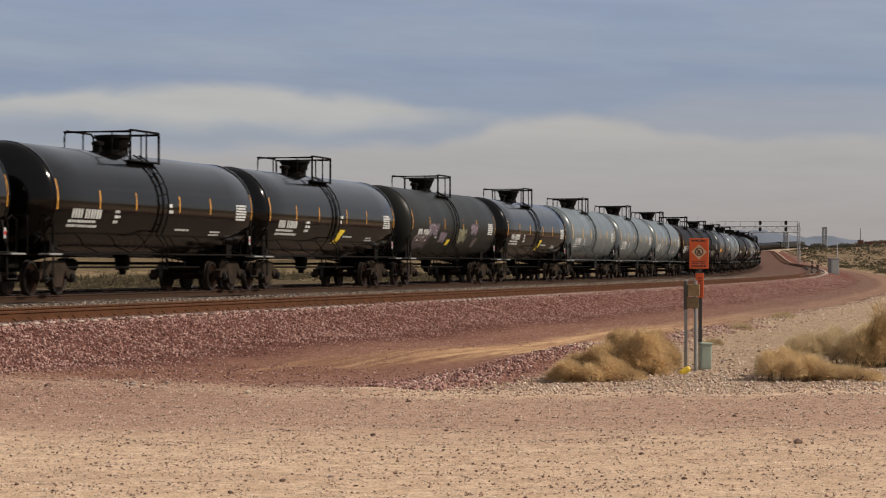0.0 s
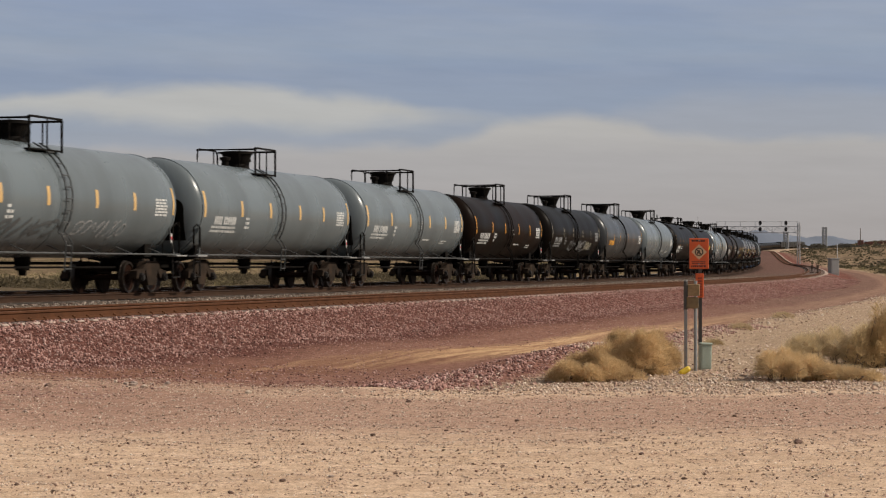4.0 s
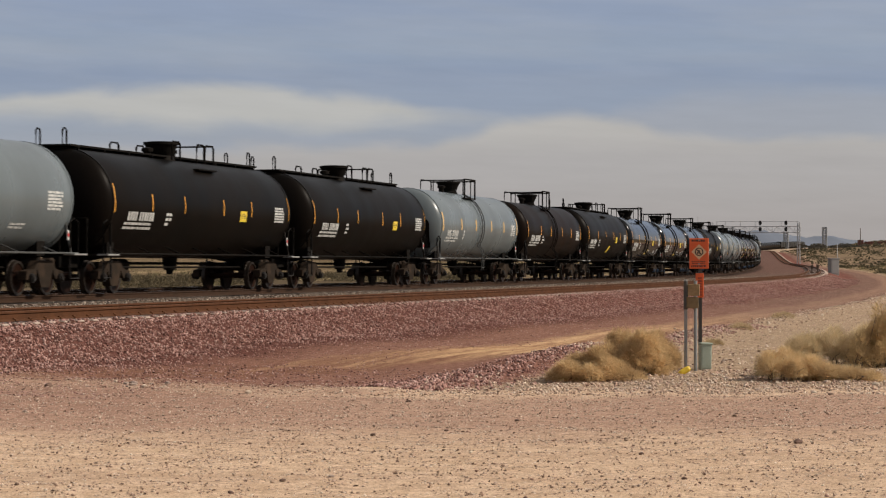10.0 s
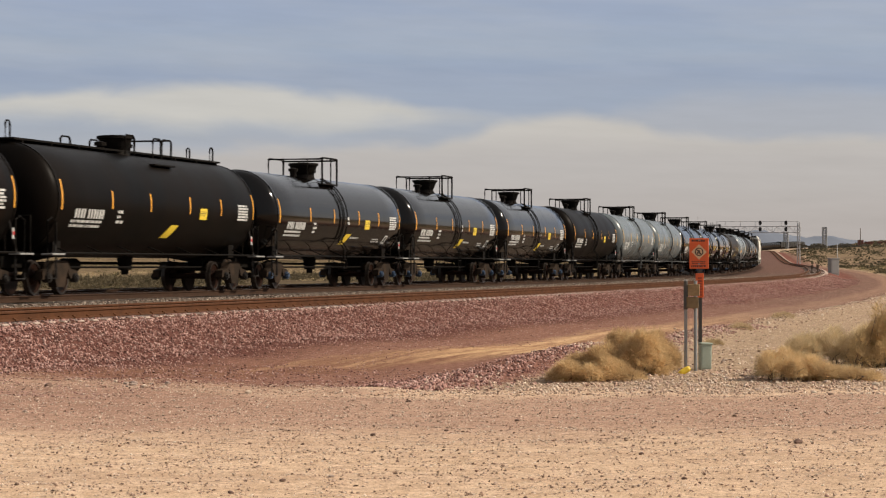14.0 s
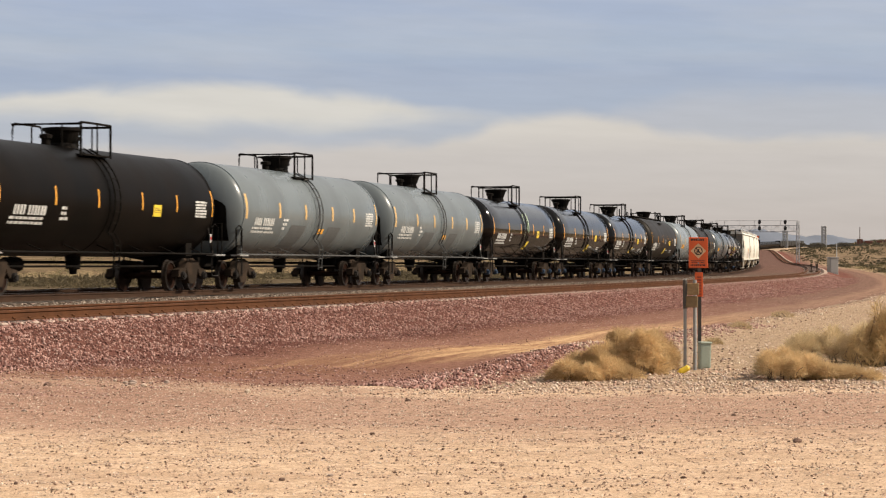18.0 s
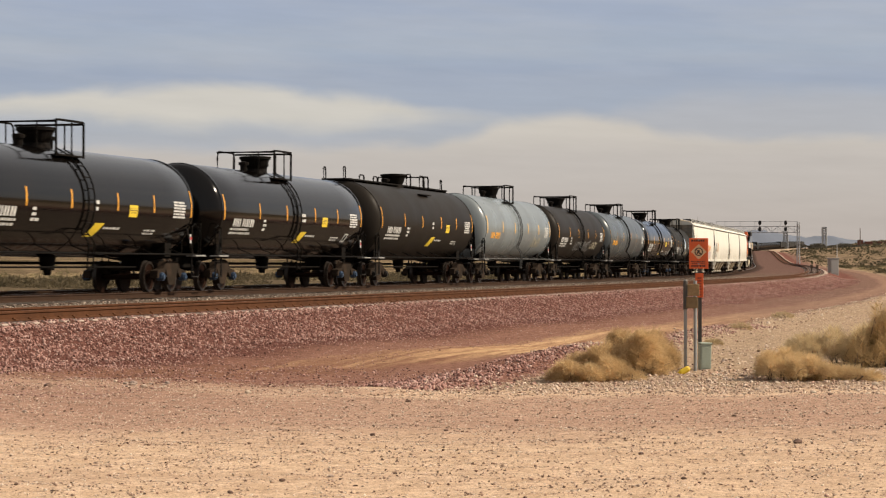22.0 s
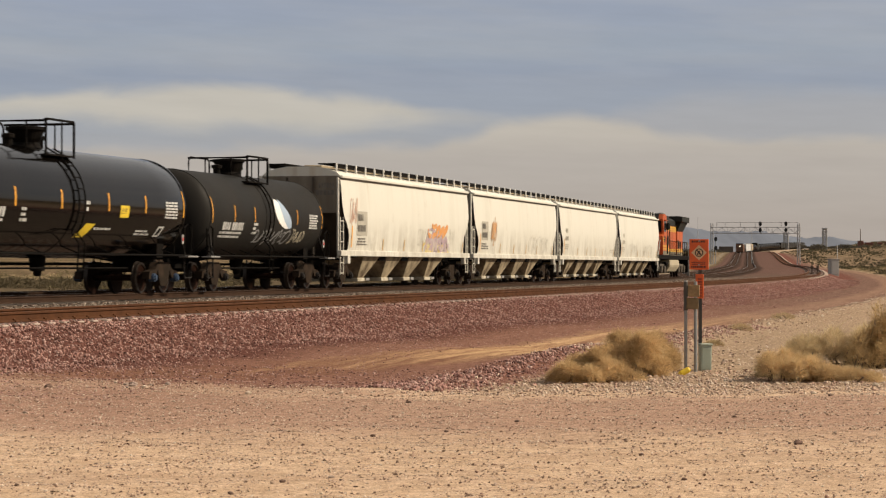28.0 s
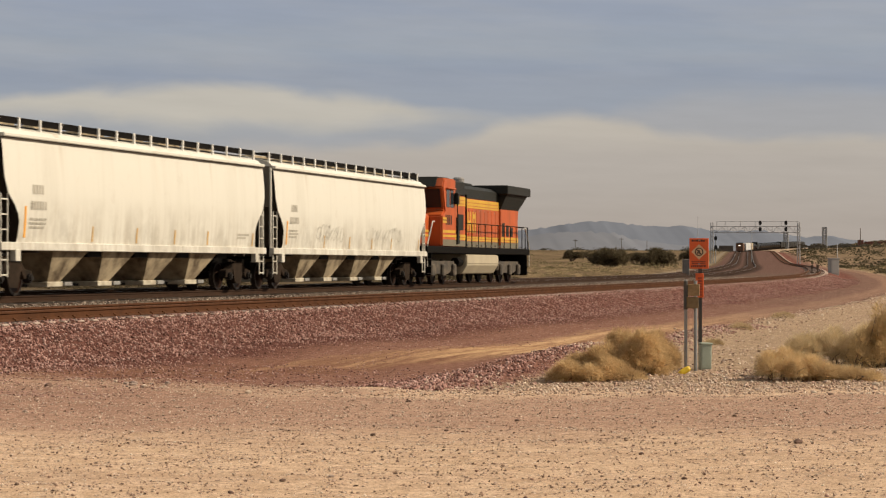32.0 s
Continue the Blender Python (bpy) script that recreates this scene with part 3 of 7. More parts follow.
def ground_paint(n):
    uv = n("ShaderNodeUVMap", {"uv_map": "plan"}).outputs[0]
    sp = n("ShaderNodeSeparateXYZ", None, Vector=uv)
    s, lat = sp.outputs[0], sp.outputs[1]
    pos = n("ShaderNodeNewGeometry").outputs["Position"]
    y = n("ShaderNodeSeparateXYZ", None, Vector=pos).outputs[1]
    big, mid, fine, grit = n.noise(pos, 0.10, 4), n.noise(pos, 0.6, 5, 0.6), n.noise(pos, 8.0, 5, 0.65), n.noise(pos, 38.0, 3, 0.7)
    wander = n.math("ADD", n.math("MULTIPLY", n.math("SUBTRACT", mid, 0.5), 2.6), n.math("MULTIPLY", n.math("SUBTRACT", big, 0.5), 3.0))
    edge = n.math("ADD", lat, wander)
    reach = n.math("ADD", y, n.math("MULTIPLY", wander, 2.0))

    def span(v, lo, hi):
        return n("ShaderNodeMapRange", {"clamp": True}, i0=v, i1=lo, i2=hi).outputs[0]
    rough = n.noise(pos, 2.4, 6, 0.7)
    wide = n("ShaderNodeMapping", None, Vector=pos)
    wide.inputs["Scale"].default_value = (0.12, 1.0, 1.0)
    swept = n.noise(wide.outputs[0], 0.8, 5, 0.6)
    tan = n.mix(n.ramp(rough, [(0.35, 0.0), (0.65, 1.0)]), (0.455, 0.318, 0.212), (0.575, 0.422, 0.30))
    tan = n.mix(n.ramp(swept, [(0.48, 0.0), (0.72, 0.3)]), tan, (0.34, 0.225, 0.16))
    mauve = n.mix(fine, (0.25, 0.145, 0.108), (0.40, 0.262, 0.198))
    red = n.mix(fine, (0.095, 0.040, 0.032), (0.20, 0.094, 0.076))
    # nearer stretch painted darker, for the shade in gaps between ballast stones
    red = n.mix(span(s, 30, -20), red, n.mix(fine, (0.066, 0.028, 0.022), (0.15, 0.069, 0.055)))
    umber = n.mix(fine, (0.15, 0.074, 0.054), (0.26, 0.145, 0.108))
    umber = n.mix(span(s, -25, 30), umber, n.mix(fine, (0.125, 0.072, 0.056), (0.22, 0.138, 0.108)))
    grey = n.mix(fine, (0.075, 0.056, 0.044), (0.17, 0.135, 0.105))
    far_bed = n.mix(n.noise(pos, 0.35, 4), (0.085, 0.046, 0.038), (0.185, 0.112, 0.094))
    grey = n.mix(n.math("MULTIPLY", span(s, 90, 210), 0.9), grey, far_bed)
    gravel = n.mix(fine, (0.23, 0.16, 0.108), (0.40, 0.295, 0.205))
    sand = n.mix(n.ramp(n.noise(pos, 0.05, 6, 0.7), [(0.36, 0.0), (0.62, 1.0)]), (0.072, 0.052, 0.033), (0.22, 0.16, 0.10))
    dull = n.mix(mid, (0.050, 0.038, 0.025), (0.145, 0.110, 0.072))
    dull = n.mix(span(s, 70, 160), dull, n.mix(n.ramp(mid, [(0.35, 0.0), (0.65, 1.0)]), (0.06, 0.045, 0.029), (0.25, 0.18, 0.11)))
    verge = n.math("ABSOLUTE", n.math("SUBTRACT", n.math("ADD", lat, n.math("MULTIPLY", n.math("SUBTRACT", mid, 0.5), 2.0)), -10.6))
    c = n.mix(n.math("MAXIMUM", span(lat, -70, -30), span(s, 260, 120)), sand, dull)
    c = n.mix(n.math("MULTIPLY", span(verge, 1.3, 0.6), 0.8), c, n.mix(fine, (0.16, 0.125, 0.09), (0.34, 0.28, 0.21)))
    c = n.mix(span(lat, -9.2, -7.5), c, grey)
    c = n.mix(span(lat, 7.4, 8.2), c, red)
    stain = n.mix(fine, (0.055, 0.030, 0.020), (0.12, 0.066, 0.045))
    for mid_lat in (9.15, 0.0, -4.3):
        away = n.math("ABSOLUTE", n.math("SUBTRACT", lat, mid_lat))
        c = n.mix(n.math("MULTIPLY", span(away, 1.45, 1.05), 0.85), c, stain)
        if mid_lat < 5:
            c = n.mix(n.math("MULTIPLY", n.math("MULTIPLY", span(away, 2.3, 1.5), span(s, 70, 150)), 0.8), c, n.mix(fine, (0.034, 0.024, 0.02), (0.07, 0.05, 0.042)))
    tie_ends = n.math("ABSOLUTE", n.math("SUBTRACT", lat, 10.55))
    c = n.mix(n.math("MULTIPLY", span(tie_ends, 0.26, 0.16), span(s, 60, 90)), c, n.mix(fine, (0.30, 0.235, 0.19), (0.42, 0.34, 0.28)))
    wobble = n.math("ADD", lat, n.math("MULTIPLY", n.math("SUBTRACT", mid, 0.5), 1.1))
    c = n.mix(span(wobble, 13.2, 14.4), c, umber)
    # the service path: two sandy wheel tracks, redder where it bends off past the foot of the slope
    drawn = n("ShaderNodeCombineXYZ", None, X=n.math("MULTIPLY", s, 0.10), Y=n.math("MULTIPLY", lat, 2.2), Z=4.0).outputs[0]
    lines = n.noise(drawn, 1.0, 6, 0.68, 0.3)
    centre = n.math("MULTIPLY", n.ramp(n.math("DIVIDE", n.math("ADD", s, 70.0), 60.0), [(0.0, 0.60), (0.20, 0.665), (0.33, 0.76), (0.45, 0.83), (0.6, 0.842), (1.0, 0.846)]), 20.0)
    off = n.math("ABSOLUTE", n.math("SUBTRACT", n.math("ADD", lat, n.math("MULTIPLY", n.math("SUBTRACT", mid, 0.5), 0.8)), centre))
    smooth_dirt = n.mix(lines, (0.125, 0.058, 0.040), (0.235, 0.128, 0.088))
    sandy = n.mix(n.ramp(lines, [(0.36, 0.0), (0.62, 1.0)]), (0.23, 0.118, 0.072), (0.53, 0.35, 0.195))
    way = n.mix(span(n.math("ADD", s, n.math("MULTIPLY", n.math("SUBTRACT", lines, 0.5), 14.0)), -50.0, -42.5), smooth_dirt, sandy)
    way = n.mix(span(s, -38, 0), way, n.mix(lines, (0.185, 0.105, 0.077), (0.30, 0.195, 0.142)))
    c = n.mix(n.math("MULTIPLY", span(n.math("ADD", off, n.math("MULTIPLY", span(s, -30.0, 10.0), 0.25)), 1.45, 0.75), n.ramp(lines, [(0.25, 0.62), (0.5, 1.0)])), c, way)
    # the windrow and the gravel before it
    crest = n.math("ADD", lat, n.math("MULTIPLY", n.math("SUBTRACT", rough, 0.5), 1.0))
    bank = n.mix(fine, (0.115, 0.05, 0.038), (0.24, 0.125, 0.095))
    c = n.mix(n.math("MULTIPLY", span(crest, 17.9, 18.4), span(s, -58, -52)), c, bank)
    c = n.mix(span(n.math("ADD", crest, n.math("MULTIPLY", span(s, -44.0, -36.0), 1.3)), 19.1, 19.7), c, gravel)
    c = n.mix(n.math("MULTIPLY", span(lat, 24, 60), span(s, -10, 60)), c, sand)
    far_side = n.math("MULTIPLY", span(s, 70, 170), span(edge, 17.6, 20.5))
    c = n.mix(n.math("MULTIPLY", far_side, 0.85), c, n.mix(n.ramp(n.noise(pos, 0.16, 5, 0.6), [(0.38, 0.0), (0.6, 1.0)]), (0.070, 0.050, 0.034), (0.27, 0.195, 0.125)))
    yard = span(reach, 34.5, 32.6)
    bands = n.mix(n.math("MULTIPLY", span(reach, 32.2, 30.6), 0.8), tan, mauve)
    bands = n.mix(n.math("MULTIPLY", span(reach, 26.4, 22.5), 0.93), bands, tan)
    west = n.math("ADD", n("ShaderNodeSeparateXYZ", None, Vector=pos).outputs[0], wander)
    bands = n.mix(n.math("MULTIPLY", n.math("MULTIPLY", span(west, -0.8, -4.2), span(reach, 25.0, 28.5)), 0.7), bands, n.mix(fine, (0.205, 0.112, 0.084), (0.33, 0.205, 0.155)))
    c = n.mix(yard, c, bands)
    speck = n.ramp(n.math("ADD", n.math("MULTIPLY", grit, 0.6), n.math("MULTIPLY", fine, 0.4)), [(0.34, 0.36), (0.5, 1.0), (0.66, 1.45)])
    c = n.mix(0.85, c, speck, "MULTIPLY")
    return c, n.math("ADD", fine, grit), None


GROUND = material("desert_ground", ground_paint, 0.95, bump=0.5, spec=0.0)
build_ground()

# ---- tracks: two rails on ties each; the train runs on the middle one
TRACKS = {"near": 9.15, "train": 0.0, "far": -4.3}


def rail_mesh(lat, s0, s1, step):
    prof = [(-0.07, -0.17), (-0.07, -0.155), (-0.012, -0.13), (-0.012, -0.045), (-0.036, -0.035), (-0.036, 0.0),
            (0.036, 0.0), (0.036, -0.035), (0.012, -0.045), (0.012, -0.13), (0.07, -0.155), (0.07, -0.17)]
    bm = B()
    rings = []
    for s in np.arange(s0, s1 + step / 2, step):
        rings.append([bm.verts.new(plan(s, lat + u, w)) for u, w in prof])
    n = len(prof)
    for a, b in zip(rings, rings[1:]):
        for i in range(n):
            f = bm.faces.new((a[i], a[(i + 1) % n], b[(i + 1) % n], b[i]))
            f.material_index = 1 if i == 5 else 0
    bmesh.ops.recalc_face_normals(bm, faces=bm.faces[:])
    return bm


TRACK_OBS = {}
for key, lat in TRACKS.items():
    e = thing("railway_track", {"near": "rusty steel rails on dusty concrete ties, unused siding", "train": "steel rails in grey ballast under the train",
                               "far": "steel rails beyond the train in grey ballast"}[key], "track", kind="structure")
    TRACK_OBS[key] = e
    for off in (-0.7525, 0.7525):
        part("rail", rail_mesh(lat + off, -130, 1250, 5.0), [RUST if key == "near" else RUST_DARK, RUST_TOP if key == "near" else RAILTOP], e)

# ---- the train. Each car's own frame: x along the track away from the camera, y to the far side, z up from the rail
def truck(parent, x, wheelbase=1.78, r=0.46, mat=None, cap=None):
    """A two-axle truck: side frames, bolster, springs, wheelsets."""
    mat = mat or TRUCK
    for sy in (-1, 1):
        y = sy * 1.06
        bm = B()
        w = wheelbase / 2
        extrude_y(bm, [(x - w - 0.30, 0.42), (x - w - 0.25, 0.64), (x - w + 0.2, 0.70), (x - 0.42, 0.92), (x + 0.42, 0.92), (x + w - 0.2, 0.70),
                       (x + w + 0.25, 0.64), (x + w + 0.30, 0.42), (x + w - 0.22, 0.44), (x + w - 0.36, 0.58), (x + 0.50, 0.70), (x + 0.30, 0.30), (x + 0.25, 0.22),
                       (x - 0.25, 0.22), (x - 0.30, 0.30), (x - 0.50, 0.70), (x - w + 0.36, 0.58), (x - w + 0.22, 0.44)], y - 0.12, y + 0.12)
        for u in (-0.16, 0.0, 0.16):
            tube(bm, (x + u, y + sy * 0.04, 0.34), (x + u, y + sy * 0.04, 0.66), 0.075, 8)
        part("side_frame", bm, mat, parent)
        for ax in (x - w, x + w):
            bm = B()
            tube(bm, (ax, y + sy * 0.02, r), (ax, y + sy * 0.20, r), 0.125, 12)
            tube(bm, (ax, y + sy * 0.20, r), (ax, y + sy * 0.24, r), 0.085, 12)
            part("axle_bearing", bm, cap or STEEL_GREY, parent)
    bm = B()
    box(bm, x - 0.2, x + 0.2, -1.05, 1.05, 0.62, 0.86, 0.03)
    part("bolster", bm, mat, parent)
    for ax in (x - wheelbase / 2, x + wheelbase / 2):
        bm = B()
        tube(bm, (ax, -0.85, r), (ax, 0.85, r), 0.09, 8)
        for sy in (-1, 1):
            lathe(bm, [(sy * 0.68, 0.0), (sy * 0.68, r + 0.025), (sy * 0.715, r + 0.025), (sy * 0.72, r), (sy * 0.82, r - 0.006), (sy * 0.82, r - 0.07), (sy * 0.79, r - 0.09),
                       (sy * 0.77, 0.2), (sy * 0.84, 0.14), (sy * 0.84, 0.0)], 28, "Y", (ax, 0, r))
        for f in bm.faces:
            c = f.calc_center_median()
            f.material_index = 1 if math.hypot(c.x - ax, c.z - r) > r - 0.05 and abs(c.y) > 0.6 else 0
        part("wheelset", bm, [WHEEL, WHEEL_RIM], parent, smooth=False)


def coupler(parent, x, d):
    bm = B()
    box(bm, *sorted((x - d * 0.9, x - d * 0.05)), -0.10, 0.10, 0.74, 0.96, 0.02)
    box(bm, *sorted((x - d * 0.32, x - d * 0.01)), -0.19, 0.19, 0.70, 1.0, 0.05)
    part("coupler", bm, TRUCK, parent)


def tank_surface(R, zc):
    def f(x, z, out=0.006):
        y = -math.sqrt(max(0.0, R * R - (z - zc) ** 2))
        k = (R + out) / R
        return Vector((x, y * k, zc + (z - zc) * k))
    return f


def patch(parent, name, x0, x1, z0, z1, surf, mat, skew=0.0, label=""):
    """A painted or taped patch that lies on the curved side."""
    bm = B()
    n = 8
    cols = []
    for k in range(n + 1):
        u = k / n
        z = z0 + (z1 - z0) * u
        cols.append((bm.verts.new(surf(x0 + skew * u, z)), bm.verts.new(surf(x1 + skew * u, z))))
    for a, b in zip(cols, cols[1:]):
        bm.faces.new((a[0], a[1], b[1], b[0]))
    return part(name, bm, mat, parent, label)


def thing_part(name, parent):
    ob = new(name)
    ob.parent = parent
    return ob


def tank_car(style, paint, frame_mat, length=18.1, label="", ladder_mat=None, R=1.50, zc=2.52, rail=(-1.3, 0.8), head_shade=False, cap=None, mid=0.0):
    """style 'box': large box handrail at the middle; 'walk': walkway along the top with end loops."""
    e = thing("tank_car", label, "tank car", group="tank cars of the train")
    ladder_mat = ladder_mat or frame_mat
    half = length / 2
    T = half - 1.25            # end of the straight shell
    bm = B()
    prof = [(-T - 0.02 - 0.62, 0.0)]
    for k in range(1, 11):
        a = math.pi / 2 * k / 10
        prof.append((-T - 0.62 * math.cos(a), R * math.sin(a)))
    prof += [(-T * f, R) for f in (0.75, 0.5, 0.25, 0.0, -0.25, -0.5, -0.75)]
    prof += [(-u, r) for u, r in reversed(prof[:11])]
    lathe(bm, prof, 64, "X", (0, 0, zc))
    part("tank", bm, paint, e, smooth=True)
    for x in (-T, mid - 0.42, T) if style == "box" else (-T, T):
        bm = B()
        lathe(bm, [(x - 0.05, R - 0.02), (x - 0.05, R + 0.012), (x + 0.05, R + 0.012), (x + 0.05, R - 0.02)], 64, "X", (0, 0, zc))
        part("weld_band", bm, paint, e, smooth=False)
    top = zc + R
    # manway nozzle with cover and valves
    bm = B()
    lathe(bm, [(top - 0.15, 0.0), (top - 0.15, 0.50), (top + 0.02, 0.40), (top + 0.10, 0.37), (top + 0.20, 0.42), (top + 0.42, 0.50), (top + 0.44, 0.55), (top + 0.52, 0.55), (top + 0.54, 0.40), (top + 0.56, 0.0)], 24, "Z", (mid - 0.25, 0, 0))
    part("manway_nozzle", bm, frame_mat, e)
    for u, w in ((-1.1, 0.12), (0.38, -0.1), (0.62, 0.25)):
        bm = B()
        lathe(bm, [(top - 0.05, 0.12), (top + 0.2, 0.12), (top + 0.2, 0.18), (top + 0.3, 0.18), (top + 0.34, 0.0)], 10, "Z", (mid + u, w, 0))
        part("valve", bm, frame_mat, e)
    rt = 4.70 if length > 16 else top + 0.58
    if style == "box":
        for sy in (-1, 1):
            bm = B()
            box(bm, mid + rail[0] + 0.05, mid + rail[1] - 0.05, min(sy * 0.62, sy * 1.06), max(sy * 0.62, sy * 1.06), top - 0.28, top - 0.24)
            part("platform_grating", bm, frame_mat, e)
        bm = B()
        x0, x1, w = rail[0] + mid, rail[1] + mid, 1.05
        pipe(bm, [(x0, w, rt - 0.04), (x0, -w + 0.12, rt - 0.04), (x0, -w + 0.03, rt - 0.01), (x0 + 0.12, -w, rt), (x1 - 0.12, -w, rt), (x1 - 0.03, -w + 0.03, rt - 0.01), (x1, -w + 0.12, rt - 0.04), (x1, w, rt - 0.04)], 0.033)
        part("handrail", bm, frame_mat, e)
        bm = B()
        pipe(bm, [(x0 + 0.05, w, top - 0.3), (x0 + 0.05, w, rt - 0.2), (x0 + 0.09, w, rt - 0.08), (x0 + 0.22, w, rt), (x1 - 0.22, w, rt), (x1 - 0.09, w, rt - 0.08), (x1 - 0.05, w, rt - 0.2), (x1 - 0.05, w, top - 0.3)], 0.030)
        part("handrail_hoop", bm, frame_mat, e)
        for x, y, r in [(x, -w + 0.04, 0.038) for x in (x0, x1)] + [(mid - 0.25, -w, 0.024)] + [(x, y, 0.024) for x in (x0, x1) for y in (-0.45, 0.45)]:
            bm = B()
            tube(bm, (x, y, rt - 0.03), (x, y, top - (0.30 if abs(y) > 0.6 else 0.05)), r, 6)
            part("rail_post", bm, frame_mat, e)

    else:
        bm = B()
        box(bm, -T - 0.15, T + 0.15, -0.30, 0.82, top + 0.045, top + 0.10)
        part("walkway", bm, frame_mat, e)
        for k in range(9):
            x = -T + 0.3 + k * (2 * T - 0.6) / 8
            bm = B()
            box(bm, x - 0.03, x + 0.03, -0.36, 0.88, top - 0.14, top + 0.043)
            part("walkway_bracket", bm, frame_mat, e)
        bm = B()
        box(bm, 0.1, 1.75, -1.12, -0.62, top - 0.34, top - 0.29, 0.01)
        part("platform_grating", bm, frame_mat, e)
        for xa, xb in ((-1.95, -1.25), (0.2, 0.85), (0.95, 1.7)):
            for y in (-1.0, 1.0):
                bm = B()
                pipe(bm, [(xa, y, top - 0.1), (xa, y, top + 0.38), (xa + 0.1, y, top + 0.46), (xb - 0.1, y, top + 0.46), (xb, y, top + 0.38), (xb, y, top - 0.1)], 0.03)
                part("handrail", bm, frame_mat, e)
        bm = B()
        pipe(bm, [(1.6, -1.0, top + 0.46), (1.6, 1.0, top + 0.46)], 0.026)
        part("cross_rail", bm, frame_mat, e)
        for x in (-T, T):
            for y in (-0.05, 0.75):
                bm = B()
                pipe(bm, [(x - 0.14, y, top + 0.05), (x - 0.14, y, top + 0.48), (x - 0.07, y, top + 0.55), (x + 0.07, y, top + 0.55), (x + 0.14, y, top + 0.48), (x + 0.14, y, top + 0.05)], 0.026)
                part("grab_loop", bm, frame_mat, e)
    # ladders up both sides at the middle
    for sy in (-1, 1) if style == "box" else ():
        lad = thing_part("ladder", e)
        for dx in (-0.2, 0.2):
            bm = B()
            pts = []
            for k in range(9):
                a = -0.55 + (1.15 + 0.55) * k / 8
                pts.append((mid - 0.1 + dx, sy * (R + 0.09) * math.cos(a), zc + (R + 0.09) * math.sin(a)))
            pts = [(mid - 0.1 + dx, sy * (R + 0.02), 0.62), (mid - 0.1 + dx, sy * (R + 0.07), 1.4)] + [q for q in pts if q[2] > 1.6]
            pipe(bm, pts, 0.024, 5)
            part("ladder_rail", bm, ladder_mat, lad)
        for k in range(11):
            z = 0.7 + k * 0.31
            a = math.asin(min(0.97, max(-0.5, (z - zc) / (R + 0.09))))
            y = sy * (R + 0.09) * math.cos(a) if z > 1.6 else sy * (R + 0.05)
            bm = B()
            tube(bm, (mid - 0.3, y, z), (mid + 0.1, y, z), 0.018, 5)
            part("rung", bm, ladder_mat, lad)
    if head_shade:
        # dark plates added for the shadow on the lower half of the heads
        for d in (-1, 1):
            bm = B()
            grid = []
            for i in range(13):
                v = -1.0 + 1.32 * i / 12
                w = 1.08 - 0.34 * max(0.0, (v + 0.05) / 0.37) ** 3
                row = []
                for j in range(13):
                    y = w * (j / 6 - 1)
                    q = max(0.0, 1 - (y * y + v * v) / (R * R))
                    row.append(bm.verts.new((d * (T + 0.62 * math.sqrt(q) + 0.025), y, zc + v)))
                grid.append(row)
            for a, b in zip(grid, grid[1:]):
                for j in range(12):
                    bm.faces.new((a[j], a[j + 1], b[j + 1], b[j]))
            bmesh.ops.solidify(bm, geom=bm.faces[:], thickness=0.012)
            part("head_shield", bm, STEEL_DARK, e, "dark plate for the shadow on the tank head")
    # rail along the foot of the tank, end platforms, steps
    for sy in (-1, 1):
        bm = B()
        y = sy * 1.48
        pipe(bm, [(-half + 0.75, y, 1.12), (half - 0.75, y, 1.12)], 0.028)
        for k in range(7):
            x = -T * 0.9 + k * T * 0.3
            tube(bm, (x, y, 1.12), (x, sy * 0.9, zc - R * 0.78), 0.018, 5)
        part("side_rail", bm, ladder_mat, e)
    for d in (-1, 1):
        bm = B()
        box(bm, *sorted((d * (half - 2.6), d * (half - 0.45))), -0.26, 0.26, 0.72, 1.08, 0.02)
        box(bm, *sorted((d * (half - 1.15), d * (half - 0.62))), -1.5, 1.5, 1.03, 1.10, 0.01)
        part("stub_sill", bm, STEEL_DARK, e)
        x = d * (half - 2.15)
        for sy in (-1, 1):
            bm = B()
            extrude_x(bm, [(sy * 0.24, 0.9), (sy * 1.05, 1.05), (sy * 1.06, zc - R * 0.70), (sy * 0.8, zc - R * 0.80), (sy * 0.24, 1.06)], x - 0.25, x + 0.25)
            part("saddle", bm, STEEL_DARK, e)
        for sy in (-1, 1):
            bm = B()
            x0 = d * (half - 0.66)
            x1 = d * (half - 1.2)
            y = sy * 1.46
            pipe(bm, [(x0, y, 1.1), (x0, y, 0.45), (x1, y, 0.45), (x1, y, 1.1)], 0.025, 5)
            part("corner_step", bm, STEEL_GREY, e)
            bm = B()
            pipe(bm, [(x0, y, 1.1), (x0, y, 1.95), ((x0 + x1) / 2, y, 2.05), (x1, y, 1.95), (x1, y, 1.1)], 0.024, 5)
            part("grab_iron", bm, frame_mat, e)
            bm = B()
            tube(bm, (d * (T - 0.12), sy * R * 0.90, zc - R * 0.40), (d * (T + 0.12), sy * 1.46, 1.10), 0.034, 6)
            part("sill_strut", bm, ladder_mat if ladder_mat is not frame_mat else STEEL_GREY, e)
            bm = B()
            box(bm, min(x0, x1) - 0.05, max(x0, x1) + 0.25, y - 0.16, y + 0.16, 1.06, 1.11, 0.01)
            part("step_plate", bm, STEEL_LIGHT, e)
        bm = B()
        xe = d * (half - 0.72)
        pipe(bm, [(xe, -0.95, 1.08), (xe, -0.95, 2.1), (xe, 0.95, 2.1), (xe, 0.95, 1.08)], 0.022, 5)
        part("end_handrail", bm, frame_mat, e)
        coupler(e, d * half, d)
        truck(e, d * (half - 2.15), cap=cap)
    bm = B()
